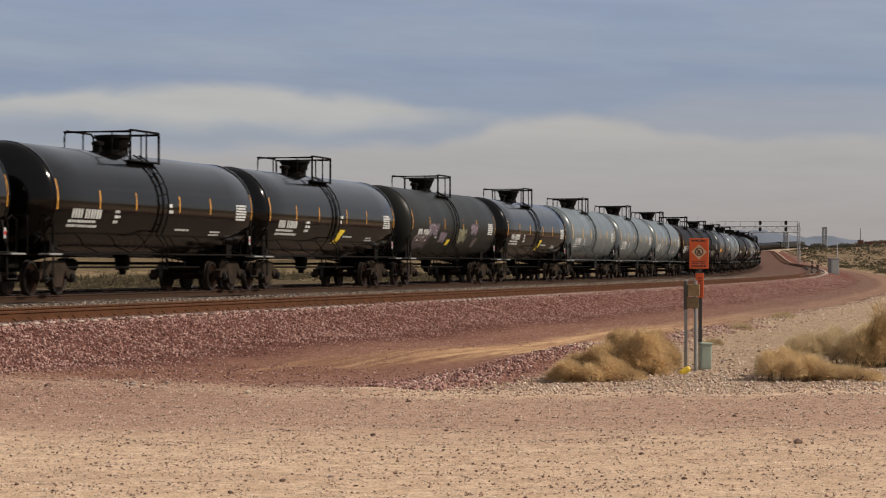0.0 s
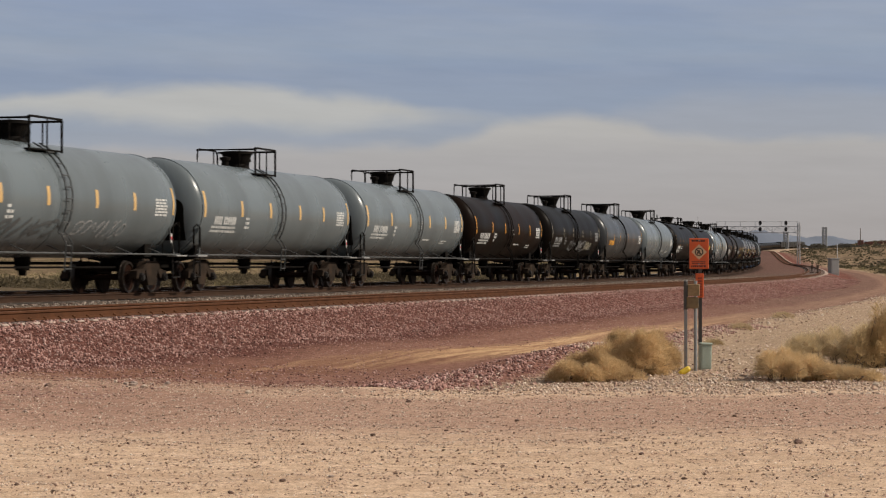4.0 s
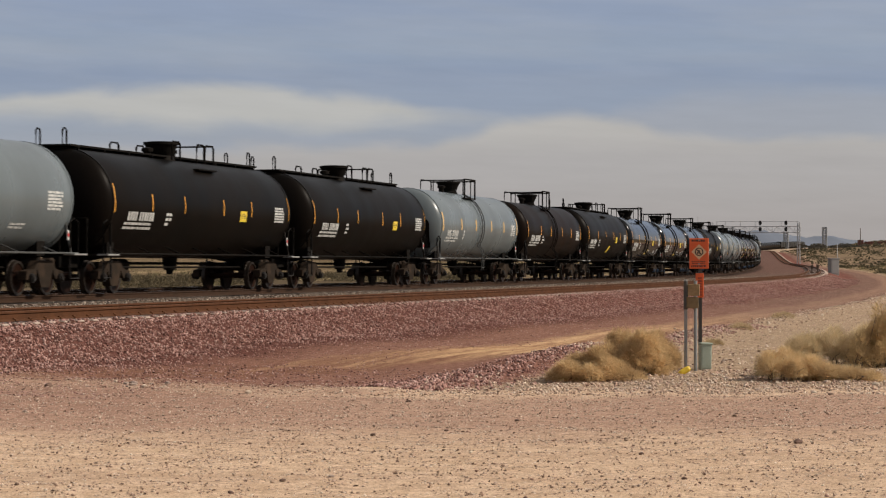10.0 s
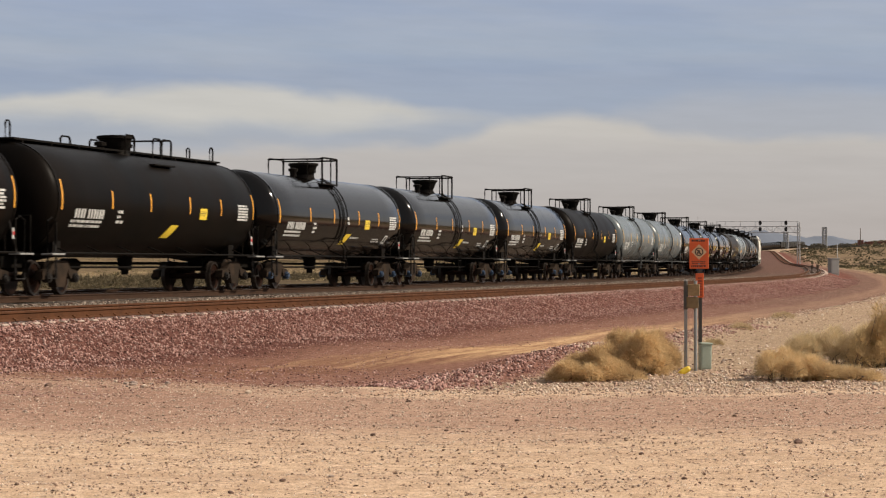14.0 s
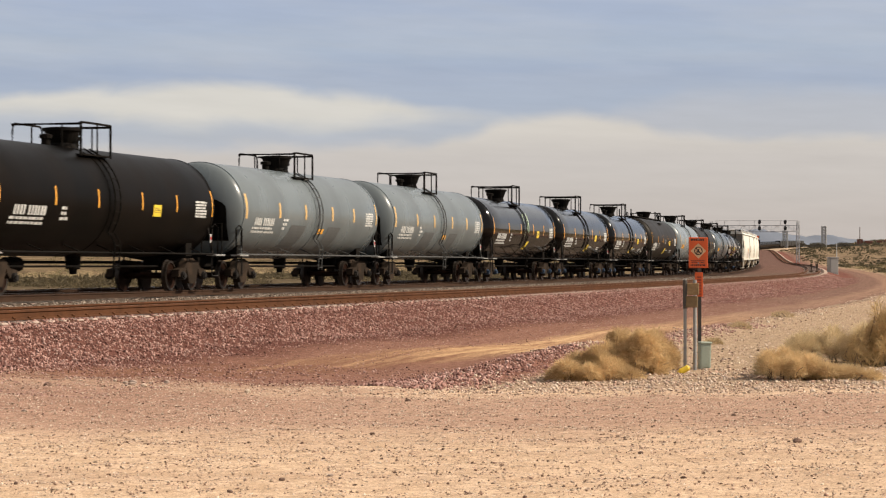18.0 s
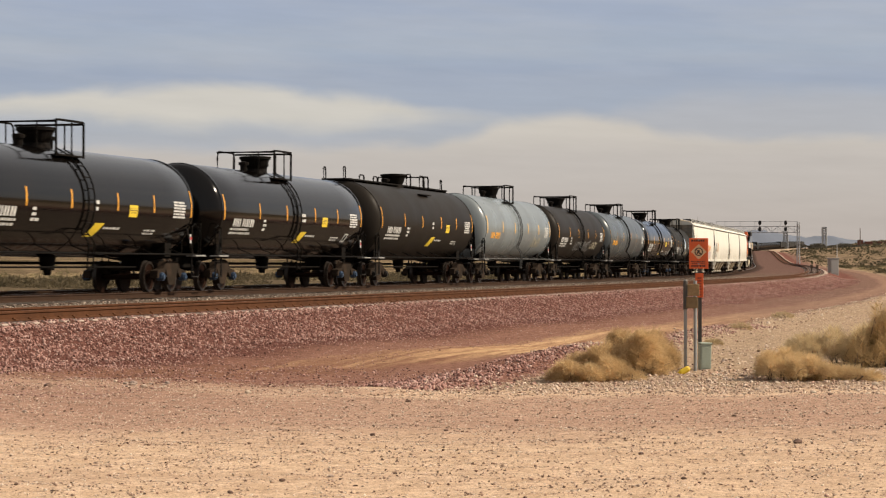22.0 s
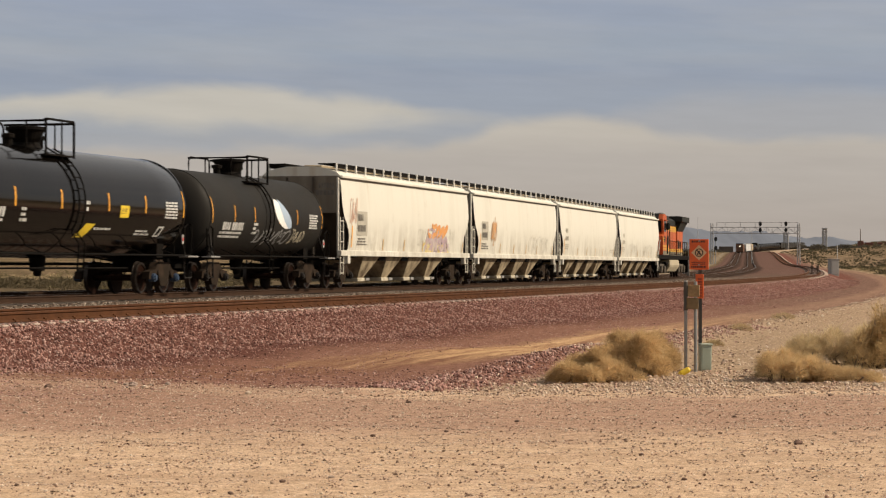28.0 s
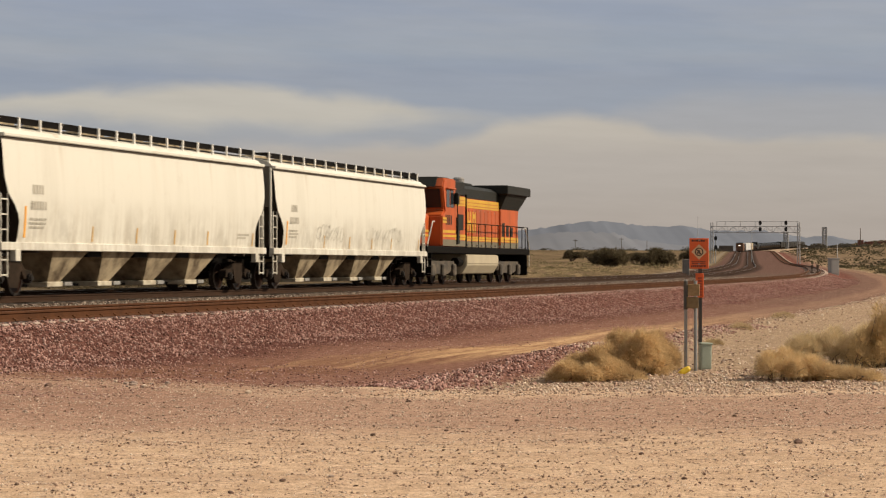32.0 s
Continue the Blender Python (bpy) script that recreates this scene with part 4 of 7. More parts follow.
    lathe(bm, [(-1.4, 0), (-1.4, 0.2), (-0.6, 0.2), (-0.6, 0)], 16, "X", (-1.6, 0.45, 0.80))
    pipe(bm, [(-T + 1.6, 0.25, 0.86), (T - 1.6, 0.25, 0.86)], 0.045)
    pipe(bm, [(-T + 1.6, -0.3, 0.74), (T - 1.6, -0.3, 0.74)], 0.03)
    part("brake_gear", bm, STEEL_DARK, e)
    bm = B()
    lathe(bm, [(0.52, 0), (0.52, 0.10), (0.66, 0.12), (0.66, 0.20), (zc - R + 0.06, 0.24), (zc - R + 0.06, 0)], 16, "Z", (0.5, 0, 0))
    part("outlet_valve", bm, STEEL_DARK, e)
    return e


# ---- marks on the tanks' near sides
def bars(bm, surf, x, z, w, h):
    n = 3 if h > 0.15 else 1
    for k in range(n):
        a, b = z + h * k / n, z + h * (k + 1) / n
        bm.faces.new([bm.verts.new(surf(u, v)) for u, v in ((x, a), (x + w, a), (x + w, b), (x, b))])


def lettering(e, surf, x, z, h, count, mat, gap_at=4, name="reporting_mark"):
    """Stencilled marks as a row of plain upright bars of their size."""
    rng = random.Random(int(x * 100) + count)
    w = h * 0.62
    for k in range(count):
        bm = B()
        u = x + k * w * 1.22 + (w * 0.8 if k >= gap_at else 0)
        bars(bm, surf, u, z, w * rng.choice((0.72, 0.8, 0.88)), h)
        part(name, bm, mat, e)


def small_lines(e, surf, x, z, w, rows, mat, h=0.07, name="stencil", seed=1):
    rng = random.Random(seed + rows)
    bm = B()
    for k in range(rows):
        u = x
        while u < x + w * (0.75 + 0.25 * rng.random()):
            d = 0.06 + 0.22 * rng.random()
            bars(bm, surf, u, z - k * h * 1.75, d, h)
            u += d + 0.05
    part(name, bm, mat, e)["kind"] = "stuff"


def data_panel(e, surf, x, z, w, h, mat, seed=1):
    rng = random.Random(seed)
    bm = B()
    n = 6
    for k in range(n):
        zz = z + h * k / n
        u = x
        while u < x + w - 0.1:
            d = min(x + w - u, 0.1 + 0.3 * rng.random())
            bars(bm, surf, u, zz, d, h / n * 0.66)
            u += d + 0.045
    part("data_panel", bm, mat, e)["kind"] = "stuff"


def scrawl(e, surf, x, z, w, h, mat, seed, strokes=9, name="graffiti", thick=0.05):
    """Spray-paint loops that cross one another on the car's side."""
    rng = random.Random(seed)
    bm = B()
    for k in range(strokes):
        cx, cz = x + w * (k + 0.5) / strokes, z + h * 0.5
        a0, a1 = rng.uniform(0, 6.3), rng.uniform(3.0, 6.5)
        ra, rb = w / strokes * rng.uniform(0.5, 0.95), h * rng.uniform(0.25, 0.5)
        prev = None
        for i in range(13):
            a = a0 + a1 * i / 12
            p = (cx + ra * math.cos(a) + 0.25 * rb * math.sin(a), cz + rb * math.sin(a + 0.3 * k))
            if prev:
                dx, dz = p[0] - prev[0], p[1] - prev[1]
                n = math.hypot(dx, dz) or 1
                ox, oz = -dz / n * thick / 2, dx / n * thick / 2
                q = [(prev[0] + ox, prev[1] + oz), (p[0] + ox, p[1] + oz), (p[0] - ox, p[1] - oz), (prev[0] - ox, prev[1] - oz)]
                bm.faces.new([bm.verts.new(surf(u, v, 0.008 + 0.0006 * k)) for u, v in q])
            prev = p
    part(name, bm, mat, e)["kind"] = "stuff"


def dress(e, spec, half, R=1.50, zc=2.52, seed=1):
    """Reflective stripes, stencils and patches of one tank car."""
    T = half - 1.25
    surf = tank_surface(R, zc)
    words = spec.split()
    stripe = {"bold": ORANGE_MARK, "thin": ORANGE_MARK, "faded": FADED_MARK, "pale": PALE_MARK}.get(words[0])
    w = 0.042 if words[0] == "bold" else 0.028
    if words[0] == "faded":
        w = 0.10
    if stripe:
        for x in (-T + 0.10, -T * 0.62, -T * 0.28, T * 0.16, T * 0.50, T - 0.06) if words[0] == "thin" else (-T + 0.2, -T * 0.53, -T * 0.16, T * 0.25, T * 0.60, T - 0.08):
            big = abs(x) > T - 0.3
            patch(e, "reflective_stripe", x - w, x + w, zc - (0.28 if big else 0.20), zc + (0.52 if big else 0.30), surf, stripe)
    white = DIM_MARK if words[0] in ("pale",) else WHITE_MARK
    if "text" in words or "bigtext" in words:
        h = 0.30 if "bigtext" in words else 0.25
        lettering(e, surf, -T + 1.15, zc - 0.48, h, 10, white)
        small_lines(e, surf, -T + 1.0, zc - 0.60, 2.3, 2, white, seed=seed)
        small_lines(e, surf, -T + 4.1, zc - 0.30, 0.32, 3, white, 0.08, seed=seed + 2)
    if "orangetext" in words:
        lettering(e, surf, -T + 1.1, zc - 0.5, 0.28, 9, ORANGE_MARK, name="orange_reporting_mark")
    data_panel(e, surf, T - 1.55, zc - 0.32, 0.95, 0.52, white, seed)
    if "dash" in words:
        small_lines(e, surf, T * 0.16, zc - 0.72, 1.2, 1, white, 0.06, "stencil_dash", seed)
        small_lines(e, surf, T * 0.55, zc - 0.74, 0.9, 2, white, 0.05, "stencil_dash", seed + 4)
        small_lines(e, surf, T * 0.05, zc - 0.05, 0.25, 2, white, 0.1, "stencil_dash", seed + 7)
    if "square" in words:
        patch(e, "yellow_placard", T * 0.36, T * 0.36 + 0.62, zc - 0.36, zc - 0.02, surf, YELLOW_MARK, label="yellow square placard")
        small_lines(e, surf, T * 0.36 + 0.08, zc - 0.13, 0.4, 3, SIGN_INK, 0.035, "placard_lines", seed)
    if "slash" in words:
        patch(e, "yellow_panel", T * 0.02, T * 0.02 + 0.62, zc - 0.94, zc - (0.45 if words[0] == "thin" else 0.56), surf, YELLOW_MARK, skew=0.45, label="slanted yellow panel")
    if "lozenge" in words:
        patch(e, "inspection_box", T * 0.74, T * 0.74 + 0.42, zc - 0.86, zc - 0.56, surf, WHITE_MARK, skew=0.18)
        patch(e, "inspection_box_ink", T * 0.74 + 0.1, T * 0.74 + 0.34, zc - 0.81, zc - 0.61, lambda u, v, o=0.011: surf(u, v, o), STEEL_DARK, skew=0.13)
    if "patches" in words:
        patch(e, "dark_repaint_patch", -T * 0.40, -T * 0.40 + 1.7, zc - 1.2, zc - 0.42, surf, PATCH_GREY, skew=0.35)
        patch(e, "dark_repaint_patch", T * 0.16, T * 0.16 + 1.5, zc - 1.2, zc - 0.42, surf, PATCH_GREY, skew=0.35)
        patch(e, "orange_stencil", T * 0.06, T * 0.06 + 0.62, zc - 0.68, zc - 0.50, surf, ORANGE_MARK)
    if "scrawlwhite" in words:
        scrawl(e, surf, -T * 0.25, zc - 0.95, T * 0.62, 0.62, DIM_MARK, seed)
        scrawl(e, surf, T * 0.42, zc - 0.85, T * 0.25, 0.5, PALE_MARK, seed + 5)
    if "scrawldark" in words:
        scrawl(e, surf, -T * 0.75, zc - 1.05, T * 0.7, 0.55, PATCH_GREY, seed, thick=0.09)
        scrawl(e, surf, T * 0.05, zc - 1.0, T * 0.5, 0.5, DIM_MARK, seed + 3)
    if "scrawlmauve" in words:
        for x, z, wd, ht, mat, n in ((-T * 0.90, zc - 1.12, 2.2, 0.75, DIM_PINK, 4), (-T * 0.62, zc - 0.55, 1.5, 0.62, DIM_MAUVE, 3), (-T * 0.36, zc - 0.78, 1.0, 0.5, DIM_MAUVE, 3),
                                     (T * 0.05, zc - 0.78, 1.5, 0.70, DIM_OLIVE, 4), (T * 0.36, zc - 0.40, 1.2, 0.55, DIM_MAUVE, 3), (T * 0.44, zc - 0.9, 0.7, 0.4, DIM_PINK, 2)):
            scrawl(e, surf, x, z, wd, ht, mat, seed + n, n * 2, thick=0.16)
            scrawl(e, surf, x + 0.1, z, wd * 0.8, ht * 0.9, PALE_MARK if mat is DIM_OLIVE else DIM_MARK, seed + n + 4, n, thick=0.035, name="graffiti_outline")
        patch(e, "yellow_placard", -T * 0.18, -T * 0.18 + 0.5, zc - 0.85, zc - 0.62, surf, YELLOW_MARK, skew=0.1)
    if "scrawlgreen" in words:
        scrawl(e, surf, -T * 0.03, zc - 0.5, 1.1, 1.5, GRAFFITI_GREEN, seed, 4, thick=0.06)
    if "drop" in words:
        for name, inset, mat, lift in (("white_drop_emblem", 0.0, DROP_WHITE, 0.007), ("blue_drop_stroke", 0.33, DROP_BLUE, 0.011)):
            bm = B()
            rows = []
            for k in range(13):
                u = k / 12
                w = (0.72 - inset) * math.sin(math.pi * min(1.0, 0.03 + 0.97 * u ** 0.75)) ** 0.8
                c = 1.75 - 1.1 * u + (0.35 if inset else 0)
                z = zc - 0.36 + 1.0 * u
                rows.append((bm.verts.new(surf(c - w, z, lift)), bm.verts.new(surf(c + w, z, lift))))
            for a, b in zip(rows, rows[1:]):
                bm.faces.new((a[0], a[1], b[1], b[0]))
            part(name, bm, mat, e)
    # red and white end plate
    bm = B()
    box(bm, T - 0.16, T - 0.07, -1.49, -1.46, 1.46, 1.74, 0.01)
    part("end_placard", bm, WHITE_MARK, e)
    bm = B()
    box(bm, T - 0.155, T - 0.075, -1.50, -1.47, 1.56, 1.65, 0.008)
    part("red_reflector", bm, RED_MARK, e)

# ---- covered hoppers
def hopper_car(seed):
    e = thing("hopper_car", "weathered cream covered hopper car with rusty hopper bottoms", "hopper car", group="covered hoppers of the train")
    half = 10.55
    L = half - 0.55
    rng = random.Random(seed)
    for sy in (-1, 1):
        bm = B()
        out = [(-L + 1.15, 1.28), (L - 1.15, 1.28), (L - 0.90, 1.50), (L - 0.72, 1.90), (L - 0.62, 2.35), (L - 0.28, 2.62), (L - 0.04, 3.0), (L, 3.4), (L, 4.02),
               (-L, 4.02), (-L, 3.4), (-L + 0.04, 3.0), (-L + 0.28, 2.62), (-L + 0.62, 2.35), (-L + 0.72, 1.90), (-L + 0.90, 1.50)]
        n = 40
        # bulged side sheet: columns cut from the outline's ends
        def reach(z):
            pts = [(1.38, L - 0.80), (1.50, L - 0.88), (1.90, L - 0.92), (2.12, L - 0.82), (2.35, L - 0.58), (2.62, L - 0.22), (3.0, L - 0.03), (3.4, L), (4.02, L)]
            return float(np.interp(z, *zip(*pts)))
        zs = [1.38, 1.44, 1.5, 1.7, 1.9, 2.12, 2.35, 2.48, 2.62, 2.8, 3.0, 3.4, 3.7, 4.02]
        grid = []
        for z in zs:
            r = reach(z)
            k = (z - 1.28) / (4.02 - 1.28)
            bulge = 1.46 + 0.14 * math.sin(math.pi * min(1, 0.15 + 0.75 * k))
            grid.append([bm.verts.new((-r + 2 * r * i / n, sy * (bulge + 0.006 * math.sin(i * 1.9 + seed)), z)) for i in range(n + 1)])
        for a, b in zip(grid, grid[1:]):
            for i in range(n):
                bm.faces.new((a[i], a[i + 1], b[i + 1], b[i]))
        bmesh.ops.recalc_face_normals(bm, faces=bm.faces[:])
        part("side_sheet", bm, HOPPER_CREAM, e, smooth=True)
        bm = B()
        box(bm, -half + 0.4, half - 0.4, min(sy * 1.44, sy * 1.60), max(sy * 1.44, sy * 1.60), 1.17, 1.38, 0.015)
        for d in (-1, 1):
            box(bm, *sorted((d * (L - 0.95), d * (L - 0.65))), min(sy * 1.45, sy * 1.615), max(sy * 1.45, sy * 1.615), 0.90, 1.20, 0.01)
        part("side_sill", bm, HOPPER_CREAM, e)
        bm = B()
        box(bm, -L, L, min(sy * 1.46, sy * 1.60), max(sy * 1.46, sy * 1.60), 4.02, 4.12, 0.02)
        part("top_chord", bm, HOPPER_CREAM, e)
        # dark strip drawn for the shadow line under the top chord
        bm = B()
        box(bm, -L + 0.05, L - 0.05, min(sy * 1.50, sy * 1.545), max(sy * 1.50, sy * 1.545), 3.975, 4.02)
        part("eave_seam", bm, END_BROWN, e)
    bm = B()
    extrude_x(bm, [(-1.5, 4.1), (-1.35, 4.24), (-0.95, 4.38), (-0.5, 4.45), (0.5, 4.45), (0.95, 4.38), (1.35, 4.24), (1.5, 4.1)], -L, L)
    part("roof", bm, HOPPER_CREAM, e)
    for k in range(6):
        bm = B()
        x = -7.6 + k * 3.04
        box(bm, x - 0.9, x + 0.9, -0.36, 0.36, 4.44, 4.56, 0.03)
        part("roof_hatch", bm, HOPPER_DIRTY, e)
    for sy in (-1, 1):
        bm = B()
        box(bm, -L + 0.1, L - 0.1, min(sy * 0.62, sy * 1.25), max(sy * 0.62, sy * 1.25), 4.53, 4.57)
        part("running_board", bm, STEEL_DARK, e)
        bm = B()
        box(bm, -L + 0.1, L - 0.1, sy * 1.23 - 0.012, sy * 1.23 + 0.012, 4.40, 4.53)
        part("board_rail", bm, STEEL_DARK, e)
        for k in range(16):
            bm = B()
            x = -L + 0.25 + k * (2 * L - 0.5) / 15
            box(bm, x - 0.04, x + 0.04, sy * 1.28 - 0.03, sy * 1.28 + 0.03, 4.20, 4.58, 0.008)
            part("board_bracket", bm, BRACKET_WHITE, e)
    for d in (-1, 1):
        bm = B()
        # end slope sheet and end frame
        extrude_y(bm, [(d * L, 3.9), (d * L, 3.3), (d * (L - 2.3), 1.12), (d * (L - 2.5), 1.12), (d * (L - 0.3), 3.9)], -1.42, 1.42)
        part("end_slope_sheet", bm, END_BROWN, e)
        bm = B()
        box(bm, *sorted((d * (L - 0.02), d * (L + 0.03))), -1.40, 1.40, 2.75, 4.1)
        part("end_panel", bm, END_SHADE_TAN, e)
        for y in (-1.44, -0.5, 0.5, 1.44):
            bm = B()
            tube(bm, (d * (L + 0.08), y, 1.1), (d * (L + 0.08), y, 4.05), 0.045, 6)
            part("end_post", bm, HOPPER_CREAM if abs(y) > 1 else END_BROWN, e)
        bm = B()
        for z, w in ((3.66, 0.62), (3.40, 0.86)):
            for k in range(6):
                y = -1.28 + k * w / 6
                box(bm, *sorted((d * (L + 0.032), d * (L + 0.036))), y, y + w / 6 - 0.03, z, z + 0.19)
        part("end_mark_bars", bm, SMUDGE_DARK, e)["kind"] = "stuff"
        bm = B()
        box(bm, *sorted((d * (half - 2.6), d * (half - 0.35))), -0.28, 0.28, 0.72, 1.06, 0.02)
        box(bm, *sorted((d * (half - 1.0), d * (half - 0.45))), -1.5, 1.5, 1.02, 1.10, 0.01)
        part("stub_sill", bm, STEEL_DARK, e)
        for y in (-1.52, 1.52):
            lad = thing_part("end_ladder", e)
            for u in (0.18, 0.58):
                bm = B()
                tube(bm, (d * (half - u - 0.32), y, 0.5), (d * (half - u - 0.32), y, 2.6), 0.024, 5)
                part("ladder_rail", bm, HOPPER_CREAM, lad)
            for k in range(6):
                bm = B()
                z = 0.55 + k * 0.38
                tube(bm, (d * (half - 0.50), y, z), (d * (half - 0.90), y, z), 0.02, 5)
                part("rung", bm, HOPPER_CREAM, lad)
        coupler(e, d * half, d)
        truck(e, d * (half - 2.0))
    # four hopper bottoms with gates
    for k in range(4):
        x = -5.1 + k * 3.4
        bm = B()
        top = [bm.verts.new(v) for v in ((x - 1.60, -1.46, 1.20), (x + 0.78, -1.46, 1.20), (x + 0.78, 1.46, 1.20), (x - 1.60, 1.46, 1.20))]
        low = [bm.verts.new(v) for v in ((x - 1.05, -1.05, 0.36), (x - 0.25, -1.05, 0.36), (x - 0.25, 1.05, 0.36), (x - 1.05, 1.05, 0.36))]
        for i in range(4):
            bm.faces.new((top[i], top[(i + 1) % 4], low[(i + 1) % 4], low[i]))
        bm.faces.new(top[::-1])
        bm.faces.new(low)
        bmesh.ops.recalc_face_normals(bm, faces=bm.faces[:])
        part("hopper_bottom", bm, HOPPER_DIRTY, e)
        bm = B()
        box(bm, x - 1.15, x - 0.15, -1.10, 1.10, 0.22, 0.36, 0.015)
        part("discharge_gate", bm, HOPPER_GATE, e)
        # dark block added to blacken the shaded bay between two bottoms
        bm = B()
        box(bm, x + 0.80, x + 1.78, -1.40, 1.40, 1.02, 1.17)
        part("bay_ceiling", bm, STEEL_DARK, e)
        bm = B()
        box(bm, x - 0.05, x + 0.45, -1.12, -0.95, 0.24, 0.35, 0.015)
        part("gate_crank", bm, STEEL_LIGHT, e)
    bm = B()
    tube(bm, (-half + 3.4, -0.5, 0.26), (half - 3.4, -0.5, 0.26), 0.04, 6)
    part("brake_pipe", bm, STEEL_GREY, e)
    surf = lambda u, v, o=0.004: Vector((u, -(1.46 + 0.14 * math.sin(math.pi * min(1, 0.15 + 0.75 * (v - 1.28) / 2.74))) - o - 0.008, v))
    if seed > 12:
        lettering(e, surf, -L + 1.7, 2.62, 0.24, 4, GRAFFITI_GREY)
        lettering(e, surf, -L + 1.6, 2.22, 0.22, 6, GRAFFITI_GREY, 9)
    patch(e, "reflective_stripe", -L + 1.2, -L + 1.32, 1.5, 2.3, surf, ORANGE_MARK)
    for x in (-4.4, -1.2, 1.8, 4.6, L - 1.2):
        patch(e, "reflective_stripe", x, x + 0.12, 1.42, 1.85, surf, FADED_MARK)
    if seed == 11:
        patch(e, "grey_data_block", -L + 1.9, -L + 3.3, 1.95, 2.85, surf, GRAFFITI_GREY)
        lettering(e, lambda u, v, o=0.004: surf(u, v, o + 0.014), -L + 2.0, 2.50, 0.24, 4, SMUDGE_DARK, 9)
        lettering(e, lambda u, v, o=0.004: surf(u, v, o + 0.014), -L + 2.0, 2.10, 0.24, 6, SMUDGE_DARK, 9)
        small_lines(e, surf, -L + 2.0, 1.80, 1.2, 3, SMUDGE_DARK, 0.06)
        scrawl(e, surf, -L + 1.0, 2.3, 0.9, 1.1, GRAFFITI_PINK, 3, 5, thick=0.05)
        scrawl(e, surf, 1.0, 1.55, 1.1, 0.9, SMUDGE, 21, 4, thick=0.03)
        scrawl(e, surf, 6.3, 1.7, 0.9, 0.7, SMUDGE, 22, 4, thick=0.03)
        scrawl(e, surf, 2.0, 1.32, 4.4, 0.45, GRAFFITI_YELLOW, 5, 12, thick=0.12)
        scrawl(e, surf, 2.3, 1.40, 3.9, 0.62, GRAFFITI_MAUVE, 8, 14, thick=0.18)
        scrawl(e, surf, 2.9, 1.95, 2.9, 0.62, GRAFFITI_ORANGE, 11, 5, thick=0.20)
        scrawl(e, surf, 2.7, 1.85, 3.0, 0.5, GRAFFITI_MAUVE, 14, 4, thick=0.09, name="graffiti_outline")
    elif seed == 12:
        patch(e, "grey_data_block", -L + 1.5, -L + 2.9, 2.0, 2.85, surf, GRAFFITI_GREY)
        lettering(e, lambda u, v, o=0.004: surf(u, v, o + 0.014), -L + 1.6, 2.52, 0.24, 4, SMUDGE_DARK, 9)
        lettering(e, lambda u, v, o=0.004: surf(u, v, o + 0.014), -L + 1.6, 2.12, 0.24, 6, SMUDGE_DARK, 9)
        small_lines(e, surf, -L + 1.5, 1.80, 1.3, 3, SMUDGE_DARK, 0.06)
        scrawl(e, surf, -L + 3.6, 1.75, 1.1, 1.35, GRAFFITI_RUST, 2, 6, thick=0.10)
        scrawl(e, surf, -L + 3.8, 2.1, 0.8, 0.9, GRAFFITI_ORANGE, 9, 4, thick=0.08)
        scrawl(e, surf, 2.5, 1.5, 5.0, 0.9, SMUDGE, 4, 12, thick=0.03)
    elif seed == 13:
        small_lines(e, surf, -L + 1.5, 1.95, 1.1, 3, GRAFFITI_GREY, 0.06, seed=5)
        small_lines(e, surf, L - 2.6, 1.75, 1.0, 2, GRAFFITI_GREY, 0.06, seed=6)
    else:
        scrawl(e, surf, -5.2, 1.6, 3.2, 0.7, SMUDGE, 6, 9, thick=0.035)
        scrawl(e, surf, 1.2, 1.6, 5.0, 0.7, SMUDGE, 7, 14, thick=0.035)
        small_lines(e, surf, -L + 1.5, 1.95, 1.1, 3, GRAFFITI_GREY, 0.06, seed=7)
    return e


